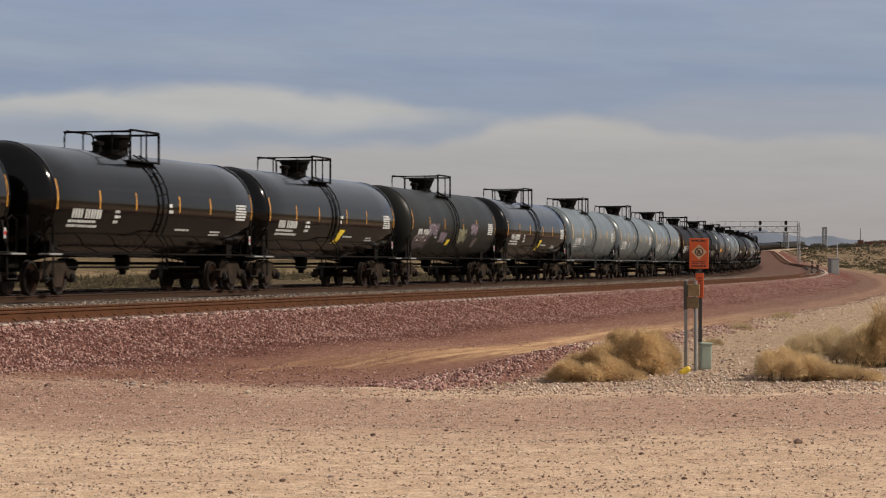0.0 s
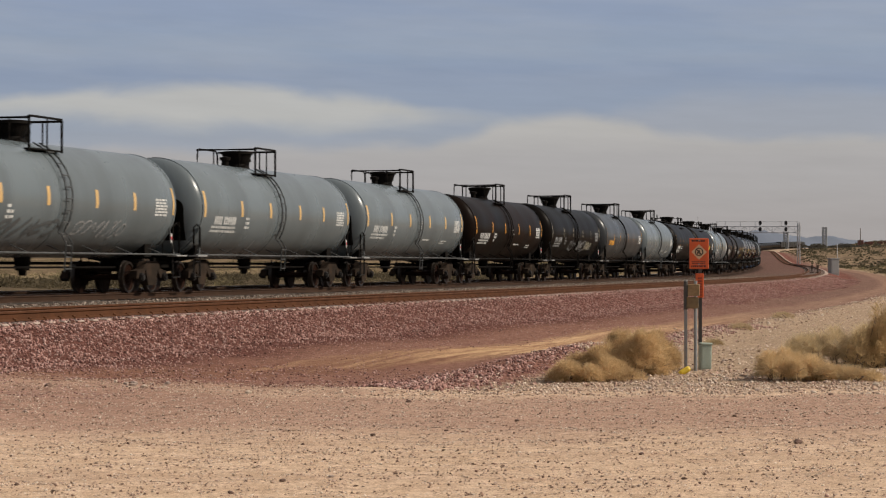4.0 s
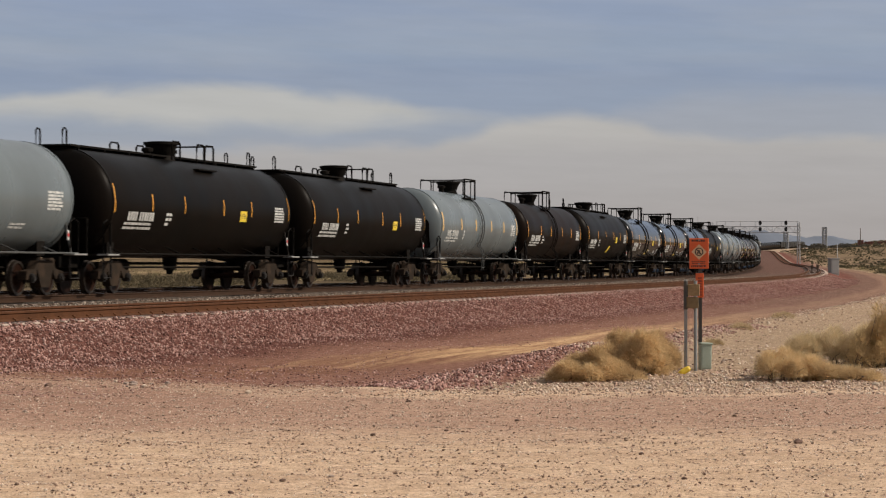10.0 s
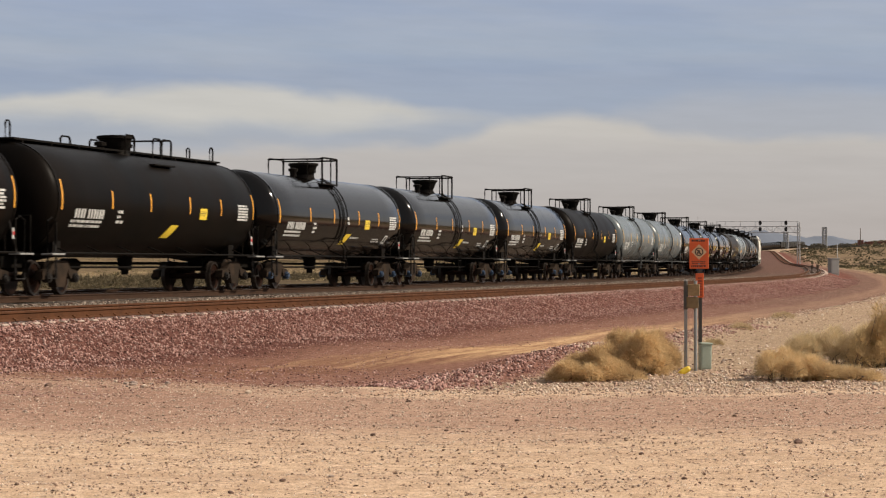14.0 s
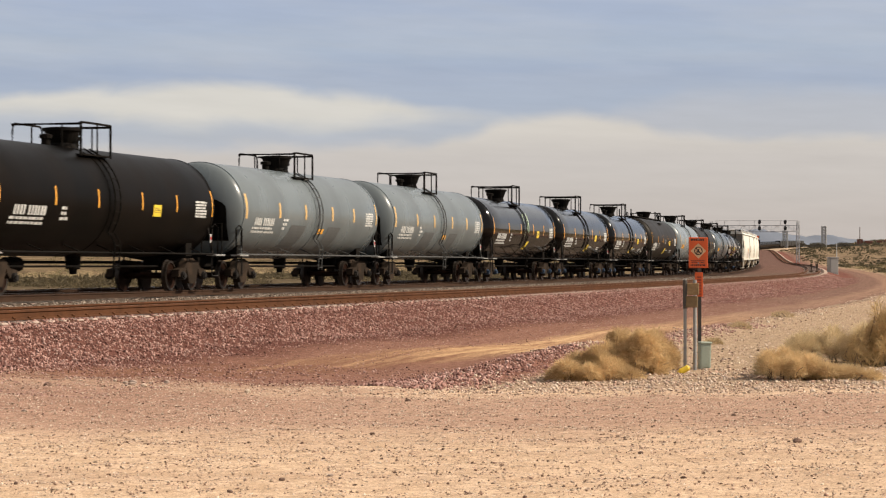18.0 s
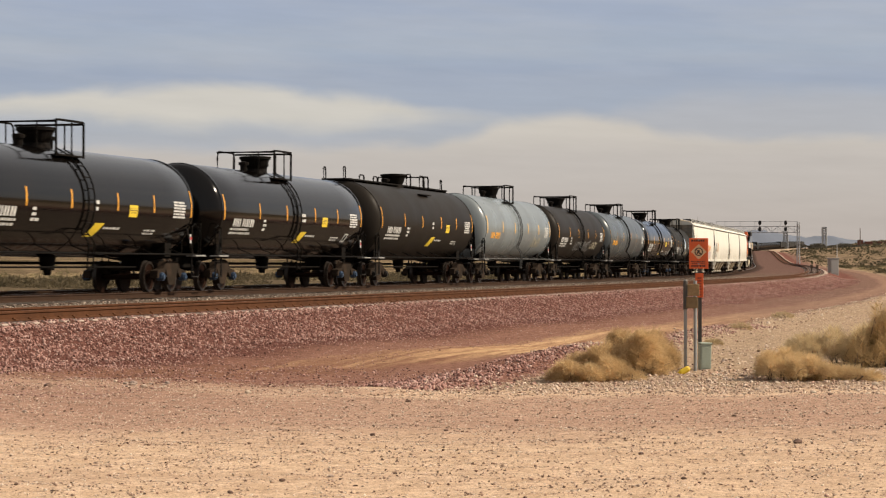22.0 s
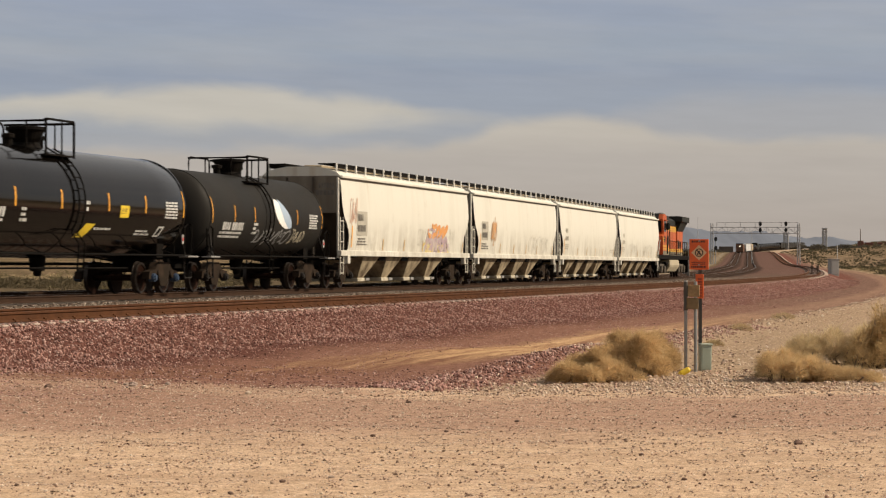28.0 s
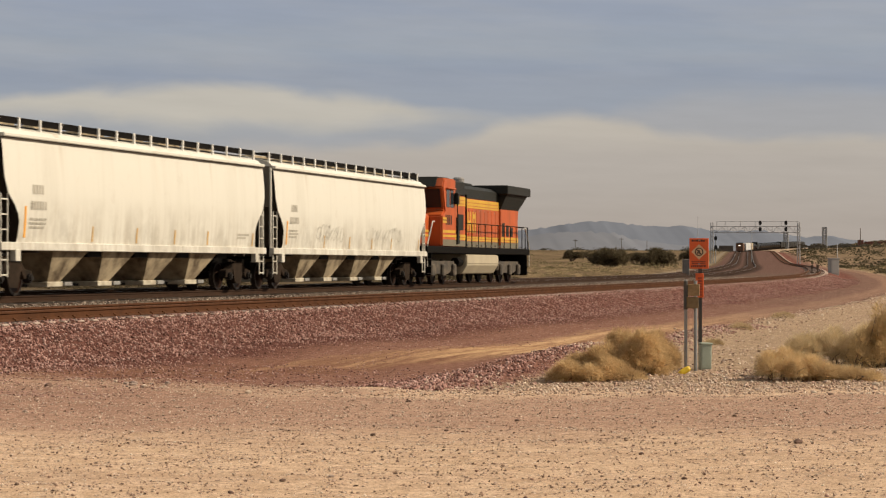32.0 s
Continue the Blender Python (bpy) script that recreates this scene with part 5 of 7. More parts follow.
# ---- the pushing locomotive, its cab towards the hoppers
def locomotive():
    e = thing("locomotive", "orange diesel locomotive with yellow stripes and sooty black roof", "locomotive")
    half = 11.1
    bm = B()
    box(bm, -half + 0.45, half - 0.45, -1.52, 1.52, 1.32, 1.62, 0.03)
    part("frame_sill", bm, STEEL_DARK, e)
    bm = B()
    box(bm, -9.2, -7.9, -0.95, 0.95, 1.62, 3.0, 0.12)
    part("nose", bm, LOCO_ORANGE, e)
    bm = B()
    extrude_y(bm, [(-8.1, 1.62), (-8.1, 2.95), (-7.55, 3.15), (-7.95, 4.15), (-7.65, 4.55), (-5.6, 4.55), (-5.6, 1.62)], -1.53, 1.53)
    bmesh.ops.bevel(bm, geom=bm.edges[:], offset=0.06, segments=2, affect="EDGES")
    part("cab", bm, LOCO_ORANGE, e)
    bm = B()
    extrude_y(bm, [(-8.05, 4.16), (-7.7, 4.60), (-5.6, 4.62), (-5.6, 4.56), (-7.6, 4.5)], -1.2, 1.2)
    part("cab_roof", bm, LOCO_BLACK, e)
    bm = B()
    for y in (-0.78, 0.78):
        for q in ([(-7.60, 3.28), (-7.93, 4.06)],):
            (xa, za), (xb, zb) = q
            vs = [bm.verts.new(v) for v in ((xa - 0.03, y - 0.6, za), (xa - 0.03, y + 0.6, za), (xb - 0.03, y + 0.6, zb), (xb - 0.03, y - 0.6, zb))]
            bm.faces.new(vs)
    bmesh.ops.solidify(bm, geom=bm.faces[:], thickness=0.02)
    part("windshield", bm, GLASS_DARK, e)
    for y in (-1.545, 1.525):
        for x0, x1 in ((-7.35, -6.75), (-6.6, -6.05)):
            bm = B()
            box(bm, x0, x1, y, y + 0.02, 3.3, 4.05, 0.008)
            part("side_window", bm, GLASS_DARK, e)
    for sy in (-1, 1):
        bm = B()
        box(bm, -7.45, -5.95, min(sy * 1.53, sy * 1.66), max(sy * 1.53, sy * 1.66), 4.08, 4.14, 0.02)
        part("window_visor", bm, LOCO_ORANGE, e)
        bm = B()
        box(bm, -5.4, -4.9, min(sy * 1.5, sy * 1.56), max(sy * 1.5, sy * 1.56), 1.75, 2.9, 0.02)
        part("cabinet_door", bm, LOCO_BLACK, e)
    # hood: electrical cabinet, engine, radiator
    bm = B()
    box(bm, -5.6, -3.6, -1.5, 1.5, 1.62, 3.85, 0.04)
    box(bm, -3.6, 5.6, -1.02, 1.02, 1.62, 3.85, 0.04)
    extrude_y(bm, [(5.6, 1.62), (9.6, 1.62), (9.6, 3.0), (9.75, 3.5), (5.6, 3.5)], -1.12, 1.12)
    part("hood", bm, LOCO_ORANGE, e)
    bm = B()
    box(bm, -5.6, -3.6, -1.48, 1.48, 3.856, 4.5, 0.06)
    extrude_x(bm, [(-1.0, 3.86), (-1.0, 4.28), (-0.7, 4.46), (0.7, 4.46), (1.0, 4.28), (1.0, 3.86)], -3.596, 5.6)
    part("hood_roof", bm, LOCO_BLACK, e)
    bm = B()
    extrude_y(bm, [(5.3, 4.22), (10.7, 4.22), (10.75, 4.58), (10.6, 4.64), (5.3, 4.64)], -1.55, 1.55)
    bmesh.ops.bevel(bm, geom=bm.edges[:], offset=0.03, segments=1, affect="EDGES")
    part("radiator_wing", bm, LOCO_BLACK, e)
    bm = B()
    extrude_x(bm, [(-1.12, 3.504), (-1.42, 4.216), (1.42, 4.216), (1.12, 3.504)], 5.604, 9.75)
    for v in bm.verts:
        if v.co.x > 9 and v.co.z > 4:
            v.co.x = 10.45
    part("radiator_core", bm, LOCO_BLACK, e)
    bm = B()
    tube(bm, (-3.5, -1.5, 1.6), (-3.5, -1.5, 3.95), 0.05, 8)
    part("corner_handrail", bm, STEEL_DARK, e)
    for k in range(5):
        bm = B()
        tube(bm, (0.2 + 1.1 * k, -1.04, 3.30), (0.2 + 1.1 * k, -1.02, 3.30), 0.05, 8)
        part("hood_latch", bm, STEEL_LIGHT, e)
    bm = B()
    lathe(bm, [(4.3, 0.0), (4.3, 0.26), (4.72, 0.26), (4.78, 0.2), (4.78, 0.0)], 16, "Z", (-1.6, -0.72, 0))
    part("horn_cover", bm, STEEL_LIGHT, e)
    bm = B()
    box(bm, 0.4, 2.2, -0.5, 0.5, 4.45, 4.62, 0.05)
    part("exhaust_stack", bm, LOCO_BLACK, e)
    for z0, z1, mat in ((3.42, 3.50, LOCO_YELLOW), (3.53, 3.65, LOCO_YELLOW), (3.68, 3.82, LOCO_YELLOW), (1.64, 1.90, LOCO_SILL), (1.93, 2.01, LOCO_YELLOW), (2.04, 2.16, LOCO_YELLOW)):
        for x0, x1, y in ((-5.58, -3.62, 1.506), (-3.58, 5.58, 1.026), (5.62, 9.68, 1.126)) if z0 < 3 else ((-5.58, -3.62, 1.506), (-3.58, 5.58, 1.026)):
            for sy in (-1, 1):
                bm = B()
                box(bm, x0, x1, min(sy * (y - 0.02), sy * (y + 0.004)), max(sy * (y - 0.02), sy * (y + 0.004)), z0, z1)
                part("yellow_stripe" if mat is LOCO_YELLOW else "lower_band", bm, mat, e)
    for sy in (-1, 1):
        bm = B()
        box(bm, -8.0, -5.62, min(sy * 1.52, sy * 1.538), max(sy * 1.52, sy * 1.538), 1.64, 1.92)
        part("lower_band", bm, LOCO_SILL, e)
        bm = B()
        box(bm, -8.0, -7.3, min(sy * 1.52, sy * 1.54), max(sy * 1.52, sy * 1.54), 2.62, 2.86)
        part("yellow_stripe", bm, LOCO_YELLOW, e)
        bm = B()
        box(bm, -8.0, -7.3, min(sy * 1.52, sy * 1.543), max(sy * 1.52, sy * 1.543), 2.72, 2.76)
        part("dark_pinstripe", bm, LOCO_BLACK, e)
        bm = B()
        for k in range(9):
            xx = -3.2 + k * 0.98
            box(bm, xx, xx + 0.05, min(sy * 1.45, sy * 1.53), max(sy * 1.45, sy * 1.53), 1.66, 1.74)
        part("sill_light_row", bm, STEEL_LIGHT, e)["kind"] = "stuff"
        bm = B()
        pipe(bm, [(-5.55, sy * 1.58, 1.7), (-5.55, sy * 1.62, 2.6), (-5.55, sy * 1.58, 3.9)], 0.022, 6)
        part("cab_grab_rail", bm, STEEL_DARK, e)
        bm = B()
        box(bm, -6.0, -5.75, min(sy * 1.55, sy * 1.75), max(sy * 1.55, sy * 1.75), 3.45, 3.95, 0.03)
        part("mirror", bm, LOCO_BLACK, e)
    for k in range(5):
        bm = B()
        xx = 6.2 + k * 0.9
        box(bm, xx, xx + 0.7, -1.2, 1.2, 4.645, 4.68, 0.01)
        part("radiator_fan_grille", bm, STEEL_DARK, e)
    bm = B()
    for k in range(3):
        lathe(bm, [(-7.9, 0.0), (-7.9, 0.05), (-7.55, 0.03), (-7.5, 0.0)], 10, "X", (k * 0.1, -0.2 + 0.2 * k, 4.72))
    box(bm, -7.7, -7.5, -0.3, 0.3, 4.58, 4.68, 0.01)
    part("air_horn", bm, STEEL_DARK, e)
    for z0, z1 in ((2.02, 2.12), (2.20, 2.32)):
        bm = B()
        box(bm, -9.215, -7.95, -0.97, 0.97, z0, z1, 0.02)
        part("nose_stripe", bm, LOCO_YELLOW, e)
        for sy in (-1, 1):
            bm = B()
            box(bm, -8.0, -5.65, min(sy * 1.52, sy * 1.538), max(sy * 1.52, sy * 1.538), z0, z1)
            part("yellow_stripe", bm, LOCO_YELLOW, e)
    # plain yellow blocks in place of the owner's lettering, and a number in bars
    bm = B()
    for k, x in enumerate((-3.2, -2.2, -1.2, -0.2)):
        box(bm, x, x + 0.18, -1.052, -1.02, 2.3, 3.25)
        box(bm, x + 0.5, x + 0.68, -1.052, -1.02, 2.3, 3.25)
        box(bm, x + 0.18, x + 0.5, -1.052, -1.02, 2.95 if k % 2 else 2.65, 3.15 if k % 2 else 2.85)
    part("yellow_lettering_blocks", bm, LOCO_YELLOW, e)
    surf = lambda u, v, o=0.0: Vector((u, -1.536 - o, v))
    lettering(e, surf, -7.5, 2.55, 0.42, 4, LOCO_BLACK, 9, "number_bars")
    for k in range(3):
        bm = B()
        x = 5.9 + k * 0.95
        box(bm, x, x + 0.55, -1.14, -1.11, 2.2, 2.85 - 0.1 * k, 0.015)
        part("radiator_grille", bm, LOCO_BLACK, e)
    bm = B()
    box(bm, -5.0, -4.0, -1.51, -1.49, 2.35, 3.05, 0.01)
    part("side_locker", bm, LOCO_BLACK, e)
    for k in range(11):
        bm = B()
        x = -3.4 + k * 0.82
        box(bm, x, x + 0.76, -1.04, -1.02, 2.12, 3.36, 0.012)
        part("hood_door", bm, LOCO_ORANGE, e)
    # walkway rails
    for sy in (-1, 1):
        bm = B()
        pipe(bm, [(-5.4, sy * 1.48, 2.68), (half - 0.75, sy * 1.48, 2.68)], 0.022, 6)
        part("handrail", bm, STEEL_DARK, e)
        for k in range(12):
            bm = B()
            x = -5.0 + k * (half - 0.8 + 5.0) / 11
            tube(bm, (x, sy * 1.48, 1.6), (x, sy * 1.48, 2.70), 0.022, 6)
            part("stanchion", bm, STEEL_DARK, e)
        for d in (-1, 1):
            bm = B()
            for k in range(4):
                z = 0.45 + k * 0.3
                box(bm, *sorted((d * (half - 1.15), d * (half - 0.5))), min(sy * 1.0, sy * 1.5), max(sy * 1.0, sy * 1.5), z, z + 0.04)
            box(bm, *sorted((d * (half - 1.2), d * (half - 1.15))), min(sy * 1.0, sy * 1.5), max(sy * 1.0, sy * 1.5), 0.4, 1.6)
            part("step_well", bm, STEEL_DARK, e)
            bm = B()
            x = d * (half - 0.5)
            pipe(bm, [(x, sy * 1.5, 0.75), (x, sy * 1.5, 1.7), (x - d * 0.9, sy * 1.5, 2.65), (x - d * 1.2, sy * 1.5, 2.65)], 0.026, 6)
            part("step_rail", bm, HOPPER_CREAM, e)
    for d in (-1, 1):
        bm = B()
        box(bm, *sorted((d * (half - 0.45), d * (half - 0.60))), -1.4, 1.4, 0.32, 1.35, 0.05)
        part("pilot_plate", bm, STEEL_DARK, e)
        bm = B()
        pipe(bm, [(d * (half - 0.5), -1.3, 1.6), (d * (half - 0.5), -1.3, 2.7), (d * (half - 0.5), -0.4, 2.7)], 0.022, 6)
        pipe(bm, [(d * (half - 0.5), 1.3, 1.6), (d * (half - 0.5), 1.3, 2.7), (d * (half - 0.5), 0.4, 2.7)], 0.022, 6)
        part("end_rail", bm, STEEL_DARK, e)
        coupler(e, d * half, d)
        x = d * 6.9
        for sy in (-1, 1):
            bm = B()
            extrude_y(bm, [(x - 2.5, 0.55), (x - 2.3, 1.0), (x + 2.3, 1.0), (x + 2.5, 0.55), (x + 2.0, 0.62), (x + 1.2, 0.45), (x - 1.2, 0.45), (x - 2.0, 0.62)], sy * 1.12 - 0.1, sy * 1.12 + 0.1)
            part("side_frame", bm, TRUCK_DUSTY, e)
            for k in (-1, 0, 1):
                bm = B()
                xx = x + k * 2.0
                box(bm, xx - 0.24, xx + 0.24, min(sy * 1.1, sy * 1.36), max(sy * 1.1, sy * 1.36), 0.34, 0.86, 0.05)
                part("journal_box", bm, TRUCK_DUSTY, e)
        for k in (-1, 0, 1):
            bm = B()
            xx = x + k * 2.0
            tube(bm, (xx, -0.85, 0.53), (xx, 0.85, 0.53), 0.1, 8)
            for sy in (-1, 1):
                lathe(bm, [(sy * 0.68, 0), (sy * 0.68, 0.555), (sy * 0.715, 0.555), (sy * 0.72, 0.53), (sy * 0.82, 0.525), (sy * 0.82, 0.45), (sy * 0.78, 0.42), (sy * 0.78, 0)], 28, "Y", (xx, 0, 0.53))
            part("wheelset", bm, WHEEL, e)
    bm = B()
    extrude_x(bm, [(-1.5, 1.30), (-1.52, 0.85), (-1.25, 0.42), (1.25, 0.42), (1.52, 0.85), (1.5, 1.30)], -3.3, 3.3)
    bmesh.ops.bevel(bm, geom=bm.edges[:], offset=0.05, segments=2, affect="EDGES")
    part("fuel_tank", bm, LOCO_GREY, e)
    for sy in (-1, 1):
        bm = B()
        lathe(bm, [(-4.4, 0), (-4.4, 0.2), (-3.5, 0.2), (-3.5, 0)], 14, "X", (0, sy * 1.2, 0.95))
        part("air_tank", bm, STEEL_DARK, e)
    return e


# ---- the make-up of the train, from its front to the pushing engine
LOCO_SILL = worn("dusty_green_grey_sill", (0.13, 0.115, 0.078), (0.19, 0.155, 0.105), 1.5, 0.8, 0.7)
TRUCK_DUSTY = worn("dusty_truck_steel", (0.040, 0.033, 0.025), (0.15, 0.115, 0.08), 3.0, 0.8, 0.8)
BRACKET_WHITE = worn("white_bracket_paint", (0.78, 0.77, 0.73), (0.6, 0.56, 0.5), 3.0, 0.4, 0.6)
HOPPER_GATE = worn("scuffed_gate_paint", (0.50, 0.46, 0.36), (0.2, 0.15, 0.1), 2.5, 0.9, 0.7)
# dirty cream end paint, its colour darkened for the end's shade
END_SHADE_TAN = worn("dirty_shaded_cream_end", (0.20, 0.17, 0.13), (0.10, 0.08, 0.06), 1.5, 0.8, 0.8, streak=True)
# grimy brown of the ends, also the colour of the eave's shadow strip
END_BROWN = worn("grimy_and_shade_brown", (0.075, 0.058, 0.042), (0.04, 0.03, 0.024), 2.0, 0.8, 0.8)
CONSIST = []
SIZES = {"early": (1.53, 2.55), "gloss": (1.50, 2.52), "matt": (1.53, 2.55), "brown": (1.51, 2.53), "dull": (1.52, 2.54), "grey": (1.55, 2.56),
         "pale": (1.56, 2.57), "slate": (1.55, 2.56), "drab": (1.55, 2.56), "dusk": (1.55, 2.56), "umber": (1.53, 2.55), "umber_walk": (1.53, 2.55), "walk": (1.53, 2.55), "short": (1.41, 2.43)}


def kind_of(key, style, paint, label, **more):
    return tank_car(style, paint, STEEL_DARK, label=label, R=SIZES[key][0], zc=SIZES[key][1], **more)


KINDS = {
    "early": kind_of("early", "box", BLACK_GLOSS, "glossy black railway tank car with thin orange stripes", rail=(-1.4, 0.85)),
    "gloss": kind_of("gloss", "box", BLACK_GLOSS, "glossy black railway tank car with orange reflective stripes", rail=(-1.2, 0.65), cap=BEARING_BLUE),
    "matt": kind_of("matt", "box", BLACK_MATT, "weathered black railway tank car with pale stripes"),
    "brown": kind_of("brown", "box", BROWN_BLACK, "rust-stained brown-black railway tank car with orange stripes", rail=(-1.2, 0.7)),
    "dull": kind_of("dull", "box", DARK_GREY, "dull dark grey railway tank car with scrawled paint", rail=(-1.4, 0.85)),
    "grey": kind_of("grey", "box", GREY, "dusty grey railway tank car with dark fittings", ladder_mat=WORN_GREY, head_shade=True),
    "pale": kind_of("pale", "box", PALE_GREY, "pale grey railway tank car with dark fittings", ladder_mat=WORN_GREY, head_shade=True),
    "slate": kind_of("slate", "box", SLATE, "slate grey railway tank car with dark fittings"),
    "drab": kind_of("drab", "box", GREY, "dusty grey railway tank car with worn grey ladders", ladder_mat=WORN_GREY, head_shade=True, mid=0.4),
    "dusk": kind_of("dusk", "box", OVERCAST_SLATE, "slate grey railway tank car darkened for overcast light, with dark fittings"),
    "umber": kind_of("umber", "box", SUNLIT_UMBER, "black railway tank car lightened to umber for sunlight, with pale scrawled paint"),
    "umber_walk": kind_of("umber_walk", "walk", SUNLIT_UMBER, "black railway tank car lightened to umber for sunlight, with a walkway along its top"),
    "walk": kind_of("walk", "walk", BLACK_MATT, "black railway tank car with a walkway along its top"),
    "short": kind_of("short", "box", DULL_IRON, "short dark grey railway tank car with scrawled paint", length=14.1),
}
ORDER = [("early", -39.7, "thin text dash lozenge"), ("early", -21.2, "thin text dash"), ("early", -3.84, "thin text dash slash"), ("dull", 14.64, "thin text scrawlmauve"),
         ("early", 33.0, "thin text dash slash"), ("grey", 50.6, "faded text scrawldark"), ("grey", 68.6, "faded text"), ("drab", 86.6, "faded text dash"),
         ("brown", 105.0, "bold text dash"), ("matt", 123.4, "pale text dash scrawlwhite"), ("dusk", 141.9, "thin orangetext"), ("grey", 160.3, "none dash"),
         ("walk", 178.8, "thin text square"), ("walk", 197.2, "thin text square"), ("grey", 215.7, "faded text"), ("brown", 234.1, "bold bigtext"),
         ("walk", 252.3, "bold text square slash"), ("gloss", 270.5, "bold text square slash dash lozenge"), ("gloss", 288.5, "bold text square dash slash lozenge"), ("gloss", 306.4, "bold text square slash dash lozenge"),
         ("matt", 324.7, "bold text square"), ("drab", 343.2, "faded text patches"), ("drab", 361.4, "faded text patches"), ("gloss", 379.6, "bold text square slash scrawlgreen"),
         ("gloss", 397.9, "bold text square slash dash"), ("gloss", 416.2, "bold text square slash dash lozenge"), ("umber_walk", 434.4, "bold text square slash dash"),
         ("pale", 452.8, "faded orangetext scrawlwhite"), ("umber", 471.0, "bold text scrawlwhite"), ("slate", 489.2, "thin orangetext"),
         ("gloss", 507.0, "bold text square slash dash lozenge"), ("short", 523.2, "thin text scrawlwhite drop")]
made = set()
copies = []
for kind, c, spec in ORDER:
    ob = KINDS[kind]
    if kind in made:
        ob = copy_thing(ob, Matrix())
    made.add(kind)
    copies.append((ob, kind, c, spec))
for k, (ob, kind, c, spec) in enumerate(copies):
    dress(ob, spec, 7.05 if kind == "short" else 9.05, *SIZES[kind], seed=k * 7 + 3)
    CONSIST.append((ob, c, 4.9 if kind == "short" else 6.9))
for k in range(4):
    CONSIST.append((hopper_car(11 + k), 540.85 + k * 21.1, 8.5))
CONSIST.append((locomotive(), 625.3, 6.9))

# ---- beside the railway: posts, sign, shrubs
def place(x, y):
    """World height of the ground under (x, y)."""
    d = (_x - x) ** 2 + (_y - y) ** 2
    i = int(np.argmin(d))
    h = _h[i]
    dx, dy = x - _x[i], y - _y[i]
    s, lat = _g[i] + dx * math.sin(h) + dy * math.cos(h), dx * math.cos(h) - dy * math.sin(h)
    z = float(ground_height(s, lat))
    p = Vector((x, y, 0))
    if s < 220 and abs(lat) < 90:
        z += (0.25 if -7.4 < lat < 10.9 else 1.0) * (0.10 * noise.noise(p * 0.12) + 0.035 * noise.noise(p * 0.9) + 0.02 * noise.noise(p * 2.7))
    return z


def at_view(px, y, py=None):
    """The x at depth y for a column of the view; and the height for a row."""
    x = (px - 784) / 4291 * y
    return (x, 1.7 + (471.2 - py) / 4291 * y) if py is not None else x


SIGN_Y = 39.2
sx, gz = at_view(1237, SIGN_Y), place(at_view(1237, SIGN_Y), SIGN_Y)
sign = thing("warning_sign", "faded orange warning sign with a crossed-out circle on a steel post", "sign", pose(sx, SIGN_Y, gz))
ztop = at_view(1237, SIGN_Y, 422)[1] - gz
zbot = at_view(1237, SIGN_Y, 476)[1] - gz
bm = B()
extrude_z = [(-0.03, 0.0), (-0.02, 0.035), (-0.012, 0.035), (-0.012, 0.01), (0.012, 0.01), (0.012, 0.035), (0.02, 0.035), (0.03, 0.0)]
lo = [bm.verts.new((u + 0.02, w + 0.01, -0.3)) for u, w in extrude_z]
hi = [bm.verts.new((u + 0.02, w + 0.01, ztop - 0.02)) for u, w in extrude_z]
for i in range(8):
    bm.faces.new((lo[i], lo[(i + 1) % 8], hi[(i + 1) % 8], hi[i]))
bm.faces.new(hi)
bmesh.ops.recalc_face_normals(bm, faces=bm.faces[:])
part("post", bm, POST_DARK, sign, "dark perforated steel channel")
bm = B()
box(bm, -0.155, 0.155, -0.012, 0.0, zbot, ztop, 0.004)
part("sign_panel", bm, SIGN_ORANGE, sign)
zc_ = at_view(1237, SIGN_Y, 446)[1] - gz
bm = B()
f = bm.faces.new([bm.verts.new((u, -0.016, zc_ + w)) for u, w in ((-0.125, 0), (0, -0.125), (0.125, 0), (0, 0.125))])
part("cream_diamond", bm, SIGN_CREAM, sign)
bm = B()
for k in range(28):
    a, b = 2 * math.pi * k / 28, 2 * math.pi * (k + 1) / 28
    bm.faces.new([bm.verts.new((r * math.cos(t), -0.019, zc_ + r * math.sin(t))) for r, t in ((0.052, a), (0.068, a), (0.068, b), (0.052, b))])
bm.faces.new([bm.verts.new((u, -0.0195, zc_ + w)) for u, w in ((-0.045, 0.034), (-0.034, 0.045), (0.045, -0.034), (0.034, -0.045))])
part("crossed_circle", bm, SIGN_INK, sign)
bm = B()
for q in (((-0.012, 0.03), (0.018, 0.03), (0.012, 0.0), (-0.014, 0.0)), ((-0.02, 0.0), (0.015, 0.0), (0.03, -0.04), (0.012, -0.04)), ((-0.03, 0.0), (-0.012, 0.0), (-0.012, -0.04), (-0.032, -0.04))):
    bm.faces.new([bm.verts.new((u, -0.0185, zc_ + w)) for u, w in q])
part("pictogram", bm, SIGN_INK, sign)
for zz, ww, hh in ((ztop - 0.055, 0.24, 0.03), (zc_ - 0.165, 0.24, 0.014), (zc_ - 0.192, 0.22, 0.014), (zbot + 0.03, 0.25, 0.028)):
    rng = random.Random(int(zz * 1000))
    bm = B()
    u = -ww / 2
    while u < ww / 2 - 0.02:
        d = rng.uniform(0.012, 0.035)
        bm.faces.new([bm.verts.new((p, -0.0145, q)) for p, q in ((u, zz), (u + d, zz), (u + d, zz + hh), (u, zz + hh))])
        u += d + 0.009
    part("text_bars", bm, SIGN_INK, sign)
for zz in (ztop - 0.03, zbot + 0.075):
    bm = B()
    tube(bm, (0, -0.022, zz), (0, -0.01, zz), 0.014, 8)
    part("bolt", bm, STEEL_LIGHT, sign)
bm = B()
